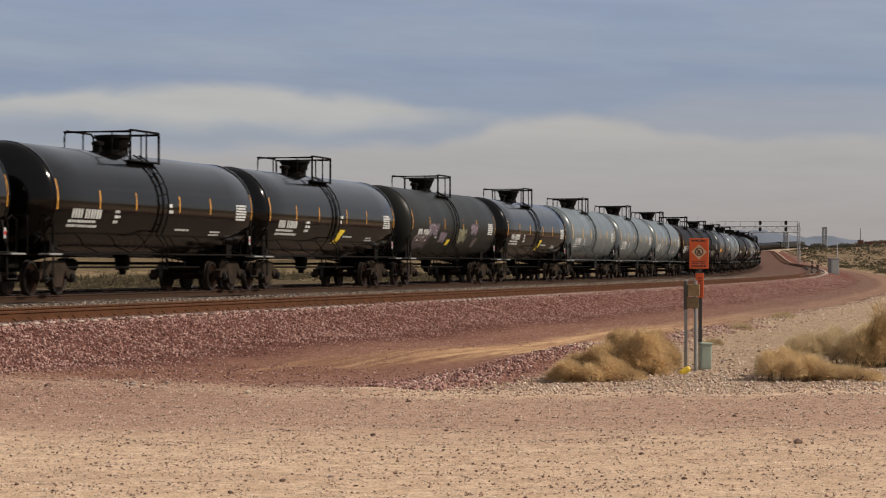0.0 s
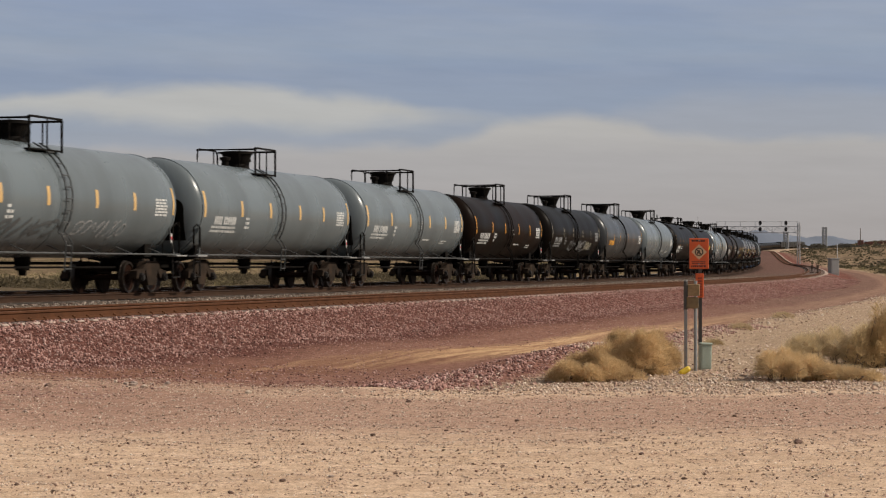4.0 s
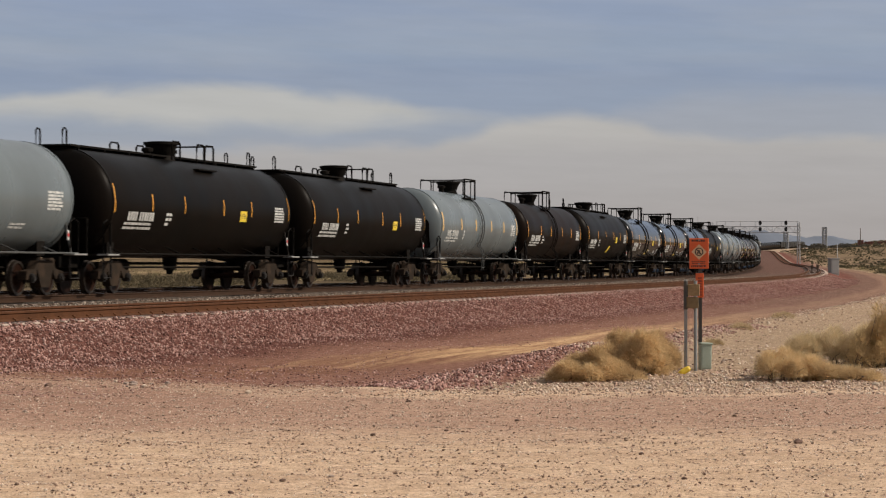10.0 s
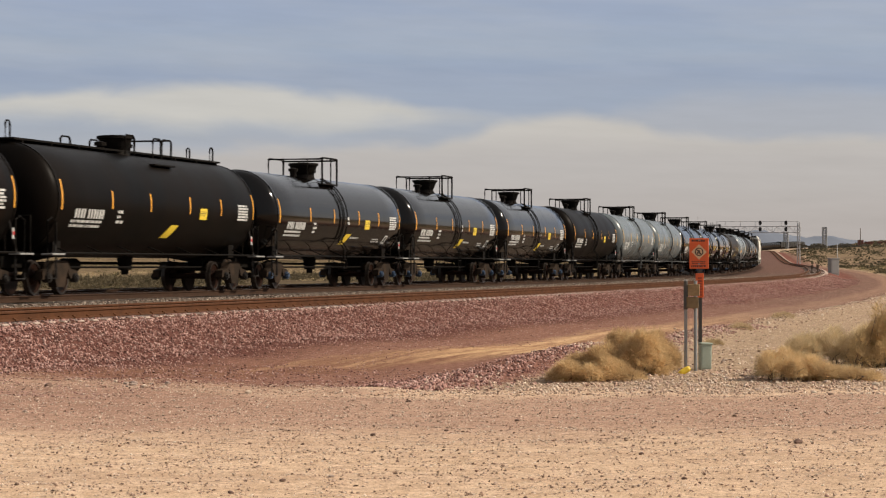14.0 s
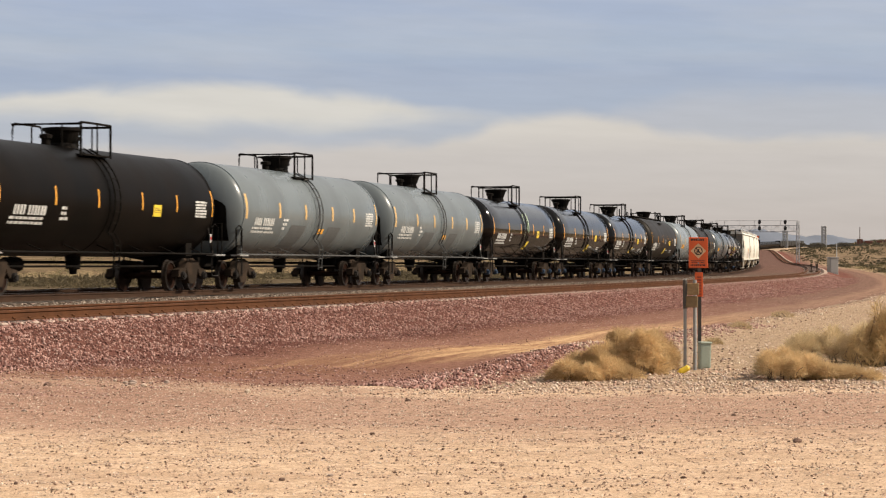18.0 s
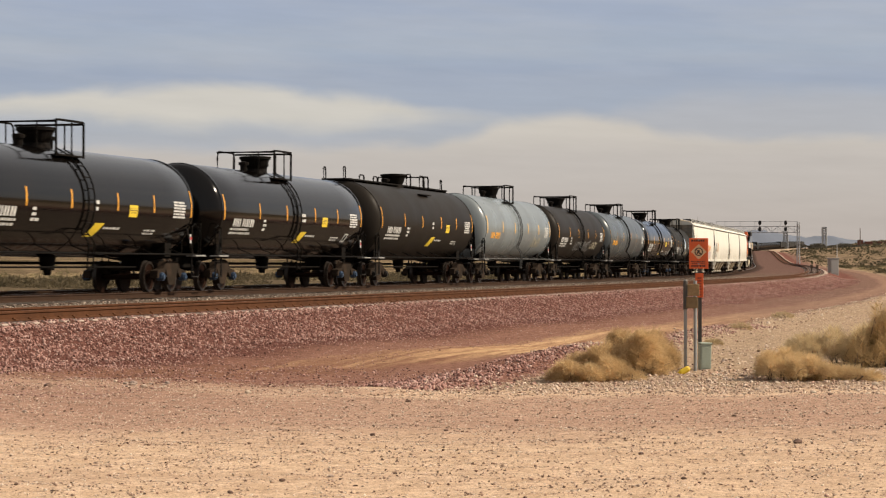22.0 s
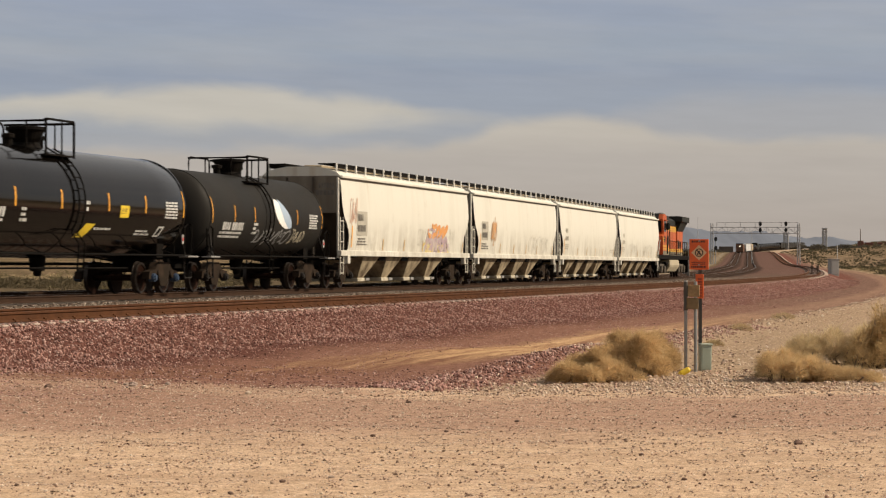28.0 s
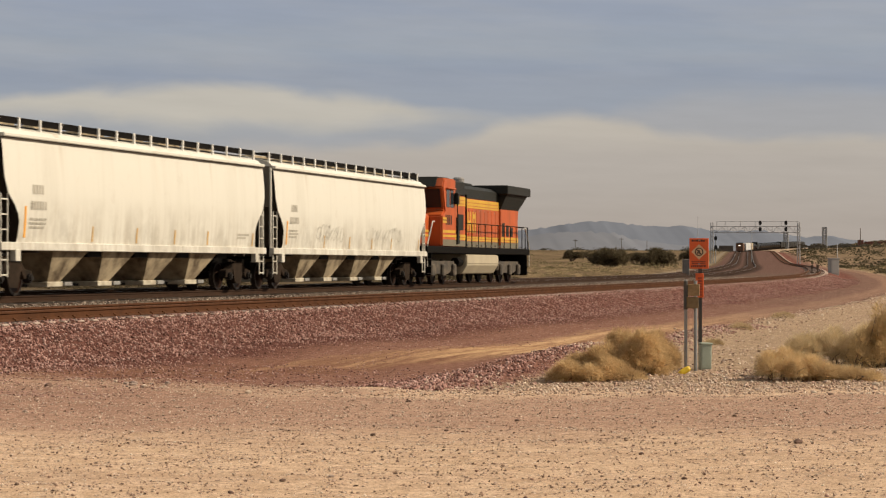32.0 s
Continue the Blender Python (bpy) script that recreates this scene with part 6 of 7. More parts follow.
z1, z0 = at_view(1237, SIGN_Y, 484)[1] - gz, at_view(1237, SIGN_Y, 527)[1] - gz
box(bm, -0.055, 0.075, -0.010, 0.004, z0, z1, 0.004)
part("marker_strip", bm, SIGN_ORANGE, sign, "narrow vertical orange strip")
rng = random.Random(4)
bm = B()
for k in range(7):
    zz = z0 + 0.03 + k * 0.045
    bm.faces.new([bm.verts.new((p, -0.0125, q)) for p, q in ((-0.02, zz), (0.045, zz), (0.045, zz + 0.028), (-0.02, zz + 0.028))])
part("text_bars", bm, SIGN_DIM, sign)

# two galvanised posts with bleached plates between them
PY = 38.7
px0, px1 = at_view(1213.5, PY), at_view(1231, PY)
gz = place(px0, PY)
posts = thing("marker_post", "two galvanised steel posts holding bleached tan plates", "post", pose(px0, PY, gz))
for x, top, r in ((0.0, 495, 0.026), (px1 - px0, 497, 0.028)):
    bm = B()
    tube(bm, (x, 0, -0.3), (x, 0, at_view(1214, PY, top)[1] - gz), r, 12)
    part("post", bm, GALVANISED, posts)
for y0, y1, skew, mat in ((503, 524, 0.01, TAN_PLATE), (525.5, 546, -0.01, TAN_DARK)):
    bm = B()
    za, zb = at_view(1214, PY, y1)[1] - gz, at_view(1214, PY, y0)[1] - gz
    box(bm, 0.02 + skew, px1 - px0 + 0.05 + skew, -0.055, -0.03, za, zb, 0.006)
    part("plate", bm, mat, posts)
bm = B()
tube(bm, (0.0, -0.01, at_view(1214, PY, 498)[1] - gz), (0.0, -0.01, at_view(1214, PY, 548)[1] - gz), 0.036, 10)
part("sleeve", bm, POST_DARK, posts)

gx = at_view(1247, 39.0)
ped = thing("utility_pedestal", "pale green steel utility pedestal on the ground", "utility box", pose(gx, 39.0, place(gx, 39.0), 0, 1.5, 8))
bm = B()
box(bm, -0.09, 0.09, -0.08, 0.08, -0.1, 0.40, 0.008)
part("body", bm, PALE_GREEN, ped)
bm = B()
box(bm, -0.10, 0.10, -0.09, 0.09, 0.40, 0.44, 0.012)
part("cap", bm, PALE_GREEN, ped)
bm = B()
box(bm, -0.07, 0.07, -0.086, -0.079, 0.03, 0.36, 0.004)
part("door", bm, PALE_GREEN, ped)
yx = at_view(1211, 38.2)
yg = thing("guard_sleeve", "fallen yellow plastic cable guard at a post's foot", "cable guard", pose(yx, 38.2, place(yx, 38.2) + 0.06, 0, -28, 12))
bm = B()
lathe(bm, [(-0.10, 0.0), (-0.10, 0.035), (-0.06, 0.048), (0.07, 0.048), (0.10, 0.03), (0.10, 0.0)], 12, "X")
part("guard", bm, YELLOW_PLASTIC, yg)


# ---- shrubs: thousands of thin bent twigs in mounds
def twigs(rng, mounds, count, length, width, lift, spread=0.6, droop=0.25):
    """Thin tapering blades in ellipsoid mounds (x, y, z, rx, ry, rz, share)."""
    share = np.array([m[6] for m in mounds], float)
    pick = rng.choice(len(mounds), size=count, p=share / share.sum())
    M = np.array([m[:6] for m in mounds])[pick]
    d = rng.normal(size=(count, 3))
    d /= np.linalg.norm(d, axis=1, keepdims=True)
    d[:, 2] = np.abs(d[:, 2]) * 1.0 - 0.12
    lump = np.sin(d[:, 0] * 7 + pick) * np.cos(d[:, 1] * 6 + 2 * pick) * np.sin(d[:, 2] * 8 + pick)
    d = d * (1 + 0.22 * lump)[:, None]
    rad = rng.uniform(0.45, 1.0, count)[:, None] ** 0.5
    base = M[:, :3] + d * M[:, 3:] * rad
    go = d * np.array([1, 1, 1.0]) + rng.normal(size=(count, 3)) * spread
    go[:, 2] += lift
    go /= np.linalg.norm(go, axis=1, keepdims=True)
    ln = rng.uniform(0.5, 1.25, count)[:, None] * length
    side = np.cross(go, rng.normal(size=(count, 3)))
    side /= np.linalg.norm(side, axis=1, keepdims=True) + 1e-9
    bend = rng.normal(size=(count, 3)) * 0.35
    bend[:, 2] -= droop
    p0, p1 = base, base + go * ln * 0.5
    p2 = p1 + (go + bend) * ln * 0.5
    w = width * rng.uniform(0.6, 1.4, count)[:, None]
    V = np.stack([p0, p1 - side * w * 1.2, p1 + side * w * 1.2, p2], 1).reshape(-1, 3)
    F = (np.arange(count)[:, None, None] * 4 + np.array([(0, 1, 2), (1, 3, 2)])[None]).reshape(-1, 3)
    return V, F


def tri_mesh(name, V, F, mat):
    me = bpy.data.meshes.new(name)
    me.vertices.add(len(V))
    me.vertices.foreach_set("co", np.asarray(V, np.float32).reshape(-1))
    me.loops.add(len(F) * 3)
    me.loops.foreach_set("vertex_index", np.asarray(F, np.int32).reshape(-1))
    me.polygons.add(len(F))
    me.polygons.foreach_set("loop_start", np.arange(len(F), dtype=np.int32) * 3)
    me.update(calc_edges=True)
    me.materials.append(mat)
    return me


def shrub(name, label, x, y, mounds, count, length, width, mat, lift=0.4, seed=1, spread=0.6, stems=14, droop=0.25, stem_mat=None):
    rng = np.random.default_rng(seed)
    e = thing(name, label, "bush", pose(x, y, place(x, y) - 0.03))
    V, F = twigs(rng, mounds, count, length, width, lift, spread, droop)
    ob = new("foliage", tri_mesh("foliage", V, F, mat))
    ob.parent = e
    ob["kind"] = "stuff"
    r = random.Random(seed)
    bm = B()
    for k in range(stems):
        m = r.choice(mounds)
        a = Vector((m[0] + r.uniform(-0.5, 0.5) * m[3], m[1] + r.uniform(-0.5, 0.5) * m[4], 0.0))
        b = Vector((m[0] + r.uniform(-0.9, 0.9) * m[3], m[1] + r.uniform(-0.9, 0.9) * m[4], m[2] + r.uniform(0.2, 0.8) * m[5]))
        mid = (a + b) / 2 + Vector((r.uniform(-0.1, 0.1), r.uniform(-0.1, 0.1), 0.05))
        tube(bm, a, mid, 0.014, 5, 0.010)
        tube(bm, mid, b, 0.010, 5, 0.004)
    part("branch_work", bm, stem_mat or TWIG_DARK, e)["kind"] = "stuff"
    return e


def mounds_of(rng, spots, n):
    """Splits broad mounds (x, y, width, height) into many uneven tufts."""
    out = []
    for x, y, w, h in spots:
        for k in range(n):
            u = rng.uniform(-1, 1)
            out.append((x + u * w * 0.75, y + rng.uniform(-0.3, 0.3), h * rng.uniform(0.1, 0.62) * (1 - 0.55 * u * u), w * rng.uniform(0.22, 0.42), 0.25, h * rng.uniform(0.22, 0.42), w * h))
    return out


rg = random.Random(12)
shrub("tumbleweed_bush", "dry golden tumbleweed mound on gravel", at_view(1098, 37.4), 37.4,
      mounds_of(rg, [(-0.80, -0.9, 0.42, 0.36), (-0.36, -0.4, 0.44, 0.62), (0.18, 0.5, 0.52, 0.94), (0.62, 1.5, 0.40, 0.86), (0.88, 1.9, 0.20, 0.66), (-0.2, -0.7, 0.55, 0.30), (0.40, 0.6, 0.45, 0.45)], 9),
      62000, 0.13, 0.0026, DRY_GOLD, 0.15, 3, 1.0, 40, 0.2)
shrub("dry_bush", "dry orange-brown tumbleweed beside greyer brush", at_view(1432, 36.0), 36.0,
      mounds_of(rg, [(-0.34, 0, 0.38, 0.60), (0.02, 0, 0.34, 0.46), (0.32, -0.1, 0.36, 0.30), (0.60, -0.1, 0.40, 0.2)], 9), 30000, 0.13, 0.0025, DRY_ORANGE, 0.15, 5, 1.0, 30, 0.2)
shrub("grey_bush", "sparse grey-green desert brush with bare twigs", at_view(1470, 41.5), 41.5,
      mounds_of(rg, [(-0.55, 0, 0.36, 0.55), (-0.1, 0, 0.45, 0.72), (0.40, 0, 0.45, 0.66), (0.8, 0.1, 0.4, 0.8)], 8), 16000, 0.17, 0.0026, GREY_OLIVE, 0.5, 6, 0.9, 50, 0.05)
shrub("grey_bush", "pale dry grass tuft on gravel", at_view(1372, 37.0), 37.0,
      mounds_of(rg, [(0.0, 0, 0.36, 0.26)], 6), 3500, 0.15, 0.0022, PALE_STRAW, 0.7, 8, 0.7, 6)
shrub("creosote_bush", "tall olive-brown creosote bush with dense twigs", at_view(1560, 40.5), 40.5,
      mounds_of(rg, [(-0.30, 0, 0.26, 0.72), (-0.06, 0.1, 0.40, 1.40), (0.40, 0.1, 0.50, 1.55), (-0.1, -0.2, 0.40, 0.6)], 12), 25000, 0.13, 0.0030, OLIVE_BROWN, 0.4, 9, 0.9, 46, 0.1)
for k, (px, y, w, h) in enumerate(((1310, 62, 0.30, 0.16), (1385, 75, 0.35, 0.16), (1262, 55, 0.2, 0.1), (1502, 37.3, 0.2, 0.12))):
    shrub("dry_grass_tuft", "small dry tuft on pale gravel", at_view(px, y), y, [(0, 0, 0.02, w, w, h, 1.0)], 900, 0.12, 0.003, PALE_STRAW, 0.6, 20 + k, 0.6, 3)

# ---- crushed rock and pebbles
def stones(name, label, S, L, size, mat, sink=0.35, seed=1, flat=0.75, small=False):
    """Many angular stones at plan places (s, lat), joined as one heap."""
    rng = np.random.default_rng(seed)
    n = len(S)
    h = np.interp(S, _g, _h)
    X = np.interp(S, _g, _x) + L * np.cos(h)
    Y = np.interp(S, _g, _y) - L * np.sin(h)
    Z = ground_height(S, L)
    bed = np.where((L > -7.4) & (L < 10.9), 0.25, 1.0)
    for i in range(n):
        p = Vector((X[i], Y[i], 0))
        Z[i] += bed[i] * (0.10 * noise.noise(p * 0.12) + 0.035 * noise.noise(p * 0.9) + 0.02 * noise.noise(p * 2.7))
    octa = np.array([(1, 0, 0), (0, 1, 0), (-1, 0, 0), (0, -1, 0), (0, 0, 1), (0, 0, -1)], float)
    V = octa[None] * rng.uniform(0.6, 1.25, (n, 6, 1)) + rng.normal(size=(n, 6, 3)) * 0.16
    q = rng.normal(size=(n, 4))
    if small:
        q[:, 1:3] *= 0.25
    q /= np.linalg.norm(q, axis=1, keepdims=True)
    w, x, y, z = q.T
    Rm = np.stack([1 - 2 * (y * y + z * z), 2 * (x * y - z * w), 2 * (x * z + y * w), 2 * (x * y + z * w), 1 - 2 * (x * x + z * z), 2 * (y * z - x * w),
                   2 * (x * z - y * w), 2 * (y * z + x * w), 1 - 2 * (x * x + y * y)], -1).reshape(n, 3, 3)
    V = np.einsum("nij,nkj->nki", Rm, V)
    V[:, :, 2] *= flat
    V *= size[:, None, None]
    V += np.stack([X, Y, Z + size * flat * (1 - 2 * sink) * 0.8], -1)[:, None]
    tri = np.array([(0, 1, 4), (1, 2, 4), (2, 3, 4), (3, 0, 4), (1, 0, 5), (2, 1, 5), (3, 2, 5), (0, 3, 5)])
    F = (np.arange(n)[:, None, None] * 6 + tri[None, :4 if small else 8]).reshape(-1, 3)
    me = bpy.data.meshes.new(name)
    me.vertices.add(n * 6)
    me.vertices.foreach_set("co", V.astype(np.float32).reshape(-1))
    me.loops.add(len(F) * 3)
    me.loops.foreach_set("vertex_index", F.astype(np.int32).reshape(-1))
    me.polygons.add(len(F))
    me.polygons.foreach_set("loop_start", np.arange(len(F), dtype=np.int32) * 3)
    me.update(calc_edges=True)
    me.validate()
    me.materials.append(mat)
    return tagged(new(name, me), label, "stones", kind="stuff")


def sprinkle(n, s0, s1, l0, l1, seed, near=0.0):
    rng = np.random.default_rng(seed)
    u = rng.uniform(0, 1, n) ** (1 + near)
    return s0 + (s1 - s0) * u, rng.uniform(l0, l1, n), rng


S, L, rng = sprinkle(92000, -62, 170, 10.55, 14.2, 1, 0.9)
k = L < 12.2 + np.clip((S + 55) / 42, 0, 3) * 0.55 + rng.uniform(0, 1, len(S)) ** 2 * 1.7
S, L = S[k], L[k]
stones("ballast_shoulder", "dark red crushed rock on the embankment's slope", S, L, (0.012 + 0.022 * rng.uniform(0, 1, len(S)) ** 1.3) * np.interp(L, [12.6, 14.2], [1.0, 0.55]), RED_STONE, 0.22, seed=2, flat=0.95)
S, L, rng = sprinkle(22000, -60, 90, 12.8, 16.0, 3, 0.6)
stones("scattered_ballast", "loose red crushed rock at the foot of the slope", S, L, 0.006 + 0.015 * rng.uniform(0, 1, len(S)) ** 2.8, RED_STONE, seed=4, small=True)
S, L, rng = sprinkle(8000, -56, -20, 0, 1, 51, 0.5)
L = 18.6 + rng.normal(size=len(S)) * 0.36
stones("windrow_rock", "dark red broken rock heaped beside the service path", S, L, 0.010 + 0.034 * rng.uniform(0, 1, len(S)) ** 2.6, RED_STONE, seed=52, flat=0.9)
S, L, rng = sprinkle(3600, -44, 110, 0, 1, 53, 0.7)
L = 18.5 + rng.normal(size=len(S)) * 0.42
stones("windrow_gravel", "grey and pale stones heaped beside the service path", S, L, 0.013 + 0.040 * rng.uniform(0, 1, len(S)) ** 3.0, MIX_STONE, seed=54, flat=0.9)
S, L, rng = sprinkle(20000, -55, 130, -2.6, 8.3, 5, 0.7)
stones("bed_ballast", "grey crushed rock between the tracks", S, L, rng.uniform(0.025, 0.05, len(S)), GREY_STONE, seed=6)
S, L, rng = sprinkle(5000, -60, 110, 10.05, 10.7, 15, 0.6)
stones("siding_ballast", "red crushed rock between the siding's ties", S, L, rng.uniform(0.022, 0.045, len(S)), RED_STONE, seed=16)


def yard(n, y0, y1, seed, power=1.0):
    """Places in the dirt yard before the camera, by world x and y."""
    rng = np.random.default_rng(seed)
    y = y0 + (y1 - y0) * rng.uniform(0, 1, n) ** power
    x = rng.uniform(-0.21, 0.21, n) * y
    s, l = [], []
    for a, b in zip(x, y):
        i = int(np.argmin((_x[380:620] - a) ** 2 + (_y[380:620] - b) ** 2)) + 380
        h = _h[i]
        dx, dy = a - _x[i], b - _y[i]
        s.append(_g[i] + dx * math.sin(h) + dy * math.cos(h))
        l.append(dx * math.cos(h) - dy * math.sin(h))
    return np.array(s), np.array(l), rng


S, L, rng = yard(66000, 16.5, 34.5, 7, 0.75)
stones("yard_pebbles", "small mixed pebbles strewn over tan dirt", S, L, 0.0042 + 0.010 * rng.uniform(0, 1, len(S)) ** 2.4, MIX_STONE, seed=8, small=True)
S, L, rng = yard(10000, 16.5, 33.5, 61, 0.8)
stones("yard_larger_pebbles", "pale and reddish pebbles lying on tan dirt", S, L, 0.005 + 0.016 * rng.uniform(0, 1, len(S)) ** 3.0, MIX_STONE, 0.3, seed=62)
S, L, rng = yard(11000, 16.5, 34, 9, 0.9)
stones("yard_dark_pebbles", "dark reddish pebbles strewn over tan dirt", S, L, 0.0042 + 0.016 * rng.uniform(0, 1, len(S)) ** 4.5, DARK_STONE, seed=10, small=True)
S, L, rng = yard(9000, 31.5, 37.8, 11, 1.0)
k = L > 18.2
S, L = S[k], L[k]
stones("berm_stones", "mixed broken stones along the yard's edge", S, L, 0.006 + 0.030 * rng.uniform(0, 1, len(S)) ** 3.4, MIX_STONE, seed=12)
S, L, rng = yard(9000, 33.2, 40.0, 21, 1.0)
k = (L < 19.4) & (S < -46)
S, L = S[k], L[k]
S2, L2, rng2 = yard(14000, 32.5, 39.0, 41, 1.0)
k = L2 > 19.4
stones("berm_gravel", "pale and pinkish broken stones below the bushes", S2[k], L2[k], 0.008 + 0.030 * rng2.uniform(0, 1, k.sum()) ** 3, MIX_STONE, seed=42)
stones("berm_rock", "red and brown broken rock along the yard's edge", S, L, (0.007 + 0.024 * rng.uniform(0, 1, len(S)) ** 3), RED_STONE, seed=22)
S, L, rng = sprinkle(16000, -50, 70, 17.2, 30, 13, 0.6)
k = (S + 1.6 * L > -17.0) & (L > 18.0)
S, L = S[k], L[k]
stones("roadside_gravel", "pale grey gravel beside the service path", S, L, 0.012 + 0.032 * rng.uniform(0, 1, len(S)) ** 3, MIX_STONE, seed=14, small=True)
S, L, rng = sprinkle(7000, -50, 70, 17.2, 30, 33, 0.6)
k = (S + 1.6 * L > -17.0) & (L > 18.0)
S, L = S[k], L[k]
stones("roadside_dark_gravel", "dark brown gravel beside the service path", S, L, 0.008 + 0.02 * rng.uniform(0, 1, len(S)) ** 3, DARK_STONE, seed=34, small=True)


def rock(x, y, size, seed, mat, label):
    rng = random.Random(seed)
    bm = B()
    bmesh.ops.create_icosphere(bm, subdivisions=2, radius=size)
    off = Vector((seed * 3.1, seed * 1.7, 0))
    for v in bm.verts:
        k = 1 + 0.35 * noise.noise(v.co / size * 1.1 + off) + 0.12 * noise.noise(v.co / size * 3 + off)
        v.co = Vector((v.co.x * 1.25 * k, v.co.y * k, v.co.z * 0.72 * k))
    ob = part("rock", bm, mat)
    ob.matrix_basis = pose(x, y, place(x, y) + size * 0.3, 0, 0, rng.uniform(0, 360))
    return tagged(ob, label, "rock", group="loose rocks in the yard")


for k, (px, py, w, shade) in enumerate(((86, 699, 14, 0), (500, 848, 9, 0), (409, 866, 12, 0), (586, 841, 11, 2), (1412, 786, 14, 0), (1211, 846, 10, 0), (930, 877, 8, 0), (1135, 808, 9, 0),
                                   (723, 710, 9, 0), (44, 735, 8, 2), (1527, 660, 12, 1), (1550, 682, 11, 1), (1498, 679, 9, 1), (1376, 676, 8, 1), (780, 663, 11, 0), (842, 668, 8, 1),
                                   (660, 768, 8, 0), (1008, 752, 7, 0), (915, 742, 8, 0), (300, 806, 7, 0), (170, 815, 7, 0), (1300, 735, 8, 0), (1275, 765, 7, 0), (440, 700, 12, 1),
                                   (1090, 690, 8, 2), (1150, 688, 9, 2), (1255, 672, 9, 1), (1285, 668, 8, 2), (30, 860, 7, 0), (790, 760, 7, 0), (700, 832, 7, 0), (1470, 700, 8, 0), (1340, 690, 8, 2))):
    y = 1.68 * 4291 / (py - 471.2)
    rock(at_view(px, y), y, w / 2 * y / 4291, k + 1, (DARK_ROCK, PALE_ROCK, GREY_ROCK)[shade],
         ("dark reddish loose rock on dirt", "pale loose rock on dirt", "grey loose rock on dirt")[shade])

heap = random.Random(31)
for k in range(13):
    px, py = heap.uniform(204, 298), heap.uniform(684, 693)
    y = 1.66 * 4291 / (py - 471.2)
    rock(at_view(px, y), y, heap.uniform(5, 12) / 2 * y / 4291, 60 + k, (GREY_ROCK, PALE_ROCK)[k % 3 == 0], "small broken rock in a heap below the slope")

# ---- ties of the siding, laid last
bm = B()
box(bm, -1.22, 1.22, -0.12, 0.12, -0.22, -0.012, 0.02)
tie0 = part("tie", bm, CONCRETE, TRACK_OBS["near"])
bm = B()
box(bm, 0.67, 0.84, -0.07, 0.07, 0.0, 0.03, 0.008)
box(bm, 0.70, 0.80, -0.05, 0.05, 0.028, 0.06, 0.01)
clip0 = part("rail_clip", bm, RUST, TRACK_OBS["near"])


def tie_pose(s, lat):
    p = plan(s, lat, -0.172)
    return Matrix.Translation(p) @ Euler((0, 0, -heading(s))).to_matrix().to_4x4()


tie0.matrix_basis = clip0.matrix_basis = tie_pose(-60, 9.15)
for k in range(1, 240):
    m = tie_pose(-60 + k * 0.62, 9.15)
    shared("tie", tie0.data, TRACK_OBS["near"], m)
    if k < 200:
        shared("rail_clip", clip0.data, TRACK_OBS["near"], m)
bm = B()
for k in range(240, 660):
    start = len(bm.verts)
    box(bm, -1.22, 1.22, -0.12, 0.12, -0.22, -0.012)
    bm.verts.ensure_lookup_table()
    m = tie_pose(-60 + k * 0.62, 9.15)
    for v in bm.verts[start:]:
        v.co = m @ v.co
part("distant_ties", bm, CONCRETE, TRACK_OBS["near"])["kind"] = "stuff"
bm = B()
box(bm, -1.25, 1.25, -0.12, 0.12, -0.22, -0.03, 0.02)
tie1 = part("tie", bm, TIE_DARK, TRACK_OBS["train"])
tie1.matrix_basis = tie_pose(-60, 0)
for key, lat, n in (("train", 0.0, 260), ("far", -4.3, 60)):
    for k in range(1, n):
        shared("tie", tie1.data, TRACK_OBS[key], tie_pose((-60 if key == "train" else 20) + k * 0.62, lat))

# ---- the distance: mountains, signal bridge, standing train, cabinets, desert scrub
def ridge(name, label, y, points, mat, seed, rough=3.0):
    """A mountain range with a folded front, from heights along the view."""
    bm = B()
    xs = np.linspace(points[0][0], points[-1][0], 260)
    rows = []
    for j in range(7):
        k = j / 6
        row = []
        for px in xs:
            x, z = at_view(px, y, float(np.interp(px, *zip(*points))))
            z0 = 1.7 + (471.2 - 452) / 4291 * y
            p = Vector((px * 0.03 + seed, j * 0.4, 0))
            fold = noise.noise(p * 1.0) * 0.9 + noise.noise(p * 3.1) * 0.5
            zz = z0 - 15 + (z - z0 + 15) * (1 - k) ** 1.25 + (noise.noise(p * 4) * rough * (1 if j else 1.0))
            row.append(bm.verts.new((x, y - 700 * k + fold * 9 * min(1, k * 3), zz)))
        rows.append(row)
    for a, b in zip(rows, rows[1:]):
        for i in range(len(a) - 1):
            bm.faces.new((a[i], a[i + 1], b[i + 1], b[i]))
    ob = part(name, bm, mat, smooth=True)
    return tagged(ob, label, "mountains", kind="structure")


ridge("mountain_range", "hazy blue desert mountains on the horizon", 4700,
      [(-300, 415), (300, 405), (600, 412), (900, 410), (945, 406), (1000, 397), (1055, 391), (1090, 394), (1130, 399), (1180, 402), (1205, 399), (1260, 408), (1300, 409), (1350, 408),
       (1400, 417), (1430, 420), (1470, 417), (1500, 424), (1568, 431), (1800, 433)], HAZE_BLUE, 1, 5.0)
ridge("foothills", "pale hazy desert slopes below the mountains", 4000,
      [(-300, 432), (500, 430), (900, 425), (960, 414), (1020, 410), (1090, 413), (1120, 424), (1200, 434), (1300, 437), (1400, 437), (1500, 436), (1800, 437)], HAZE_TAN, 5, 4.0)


GY = 650.0
def gv(px, py):
    return at_view(px, GY, py)


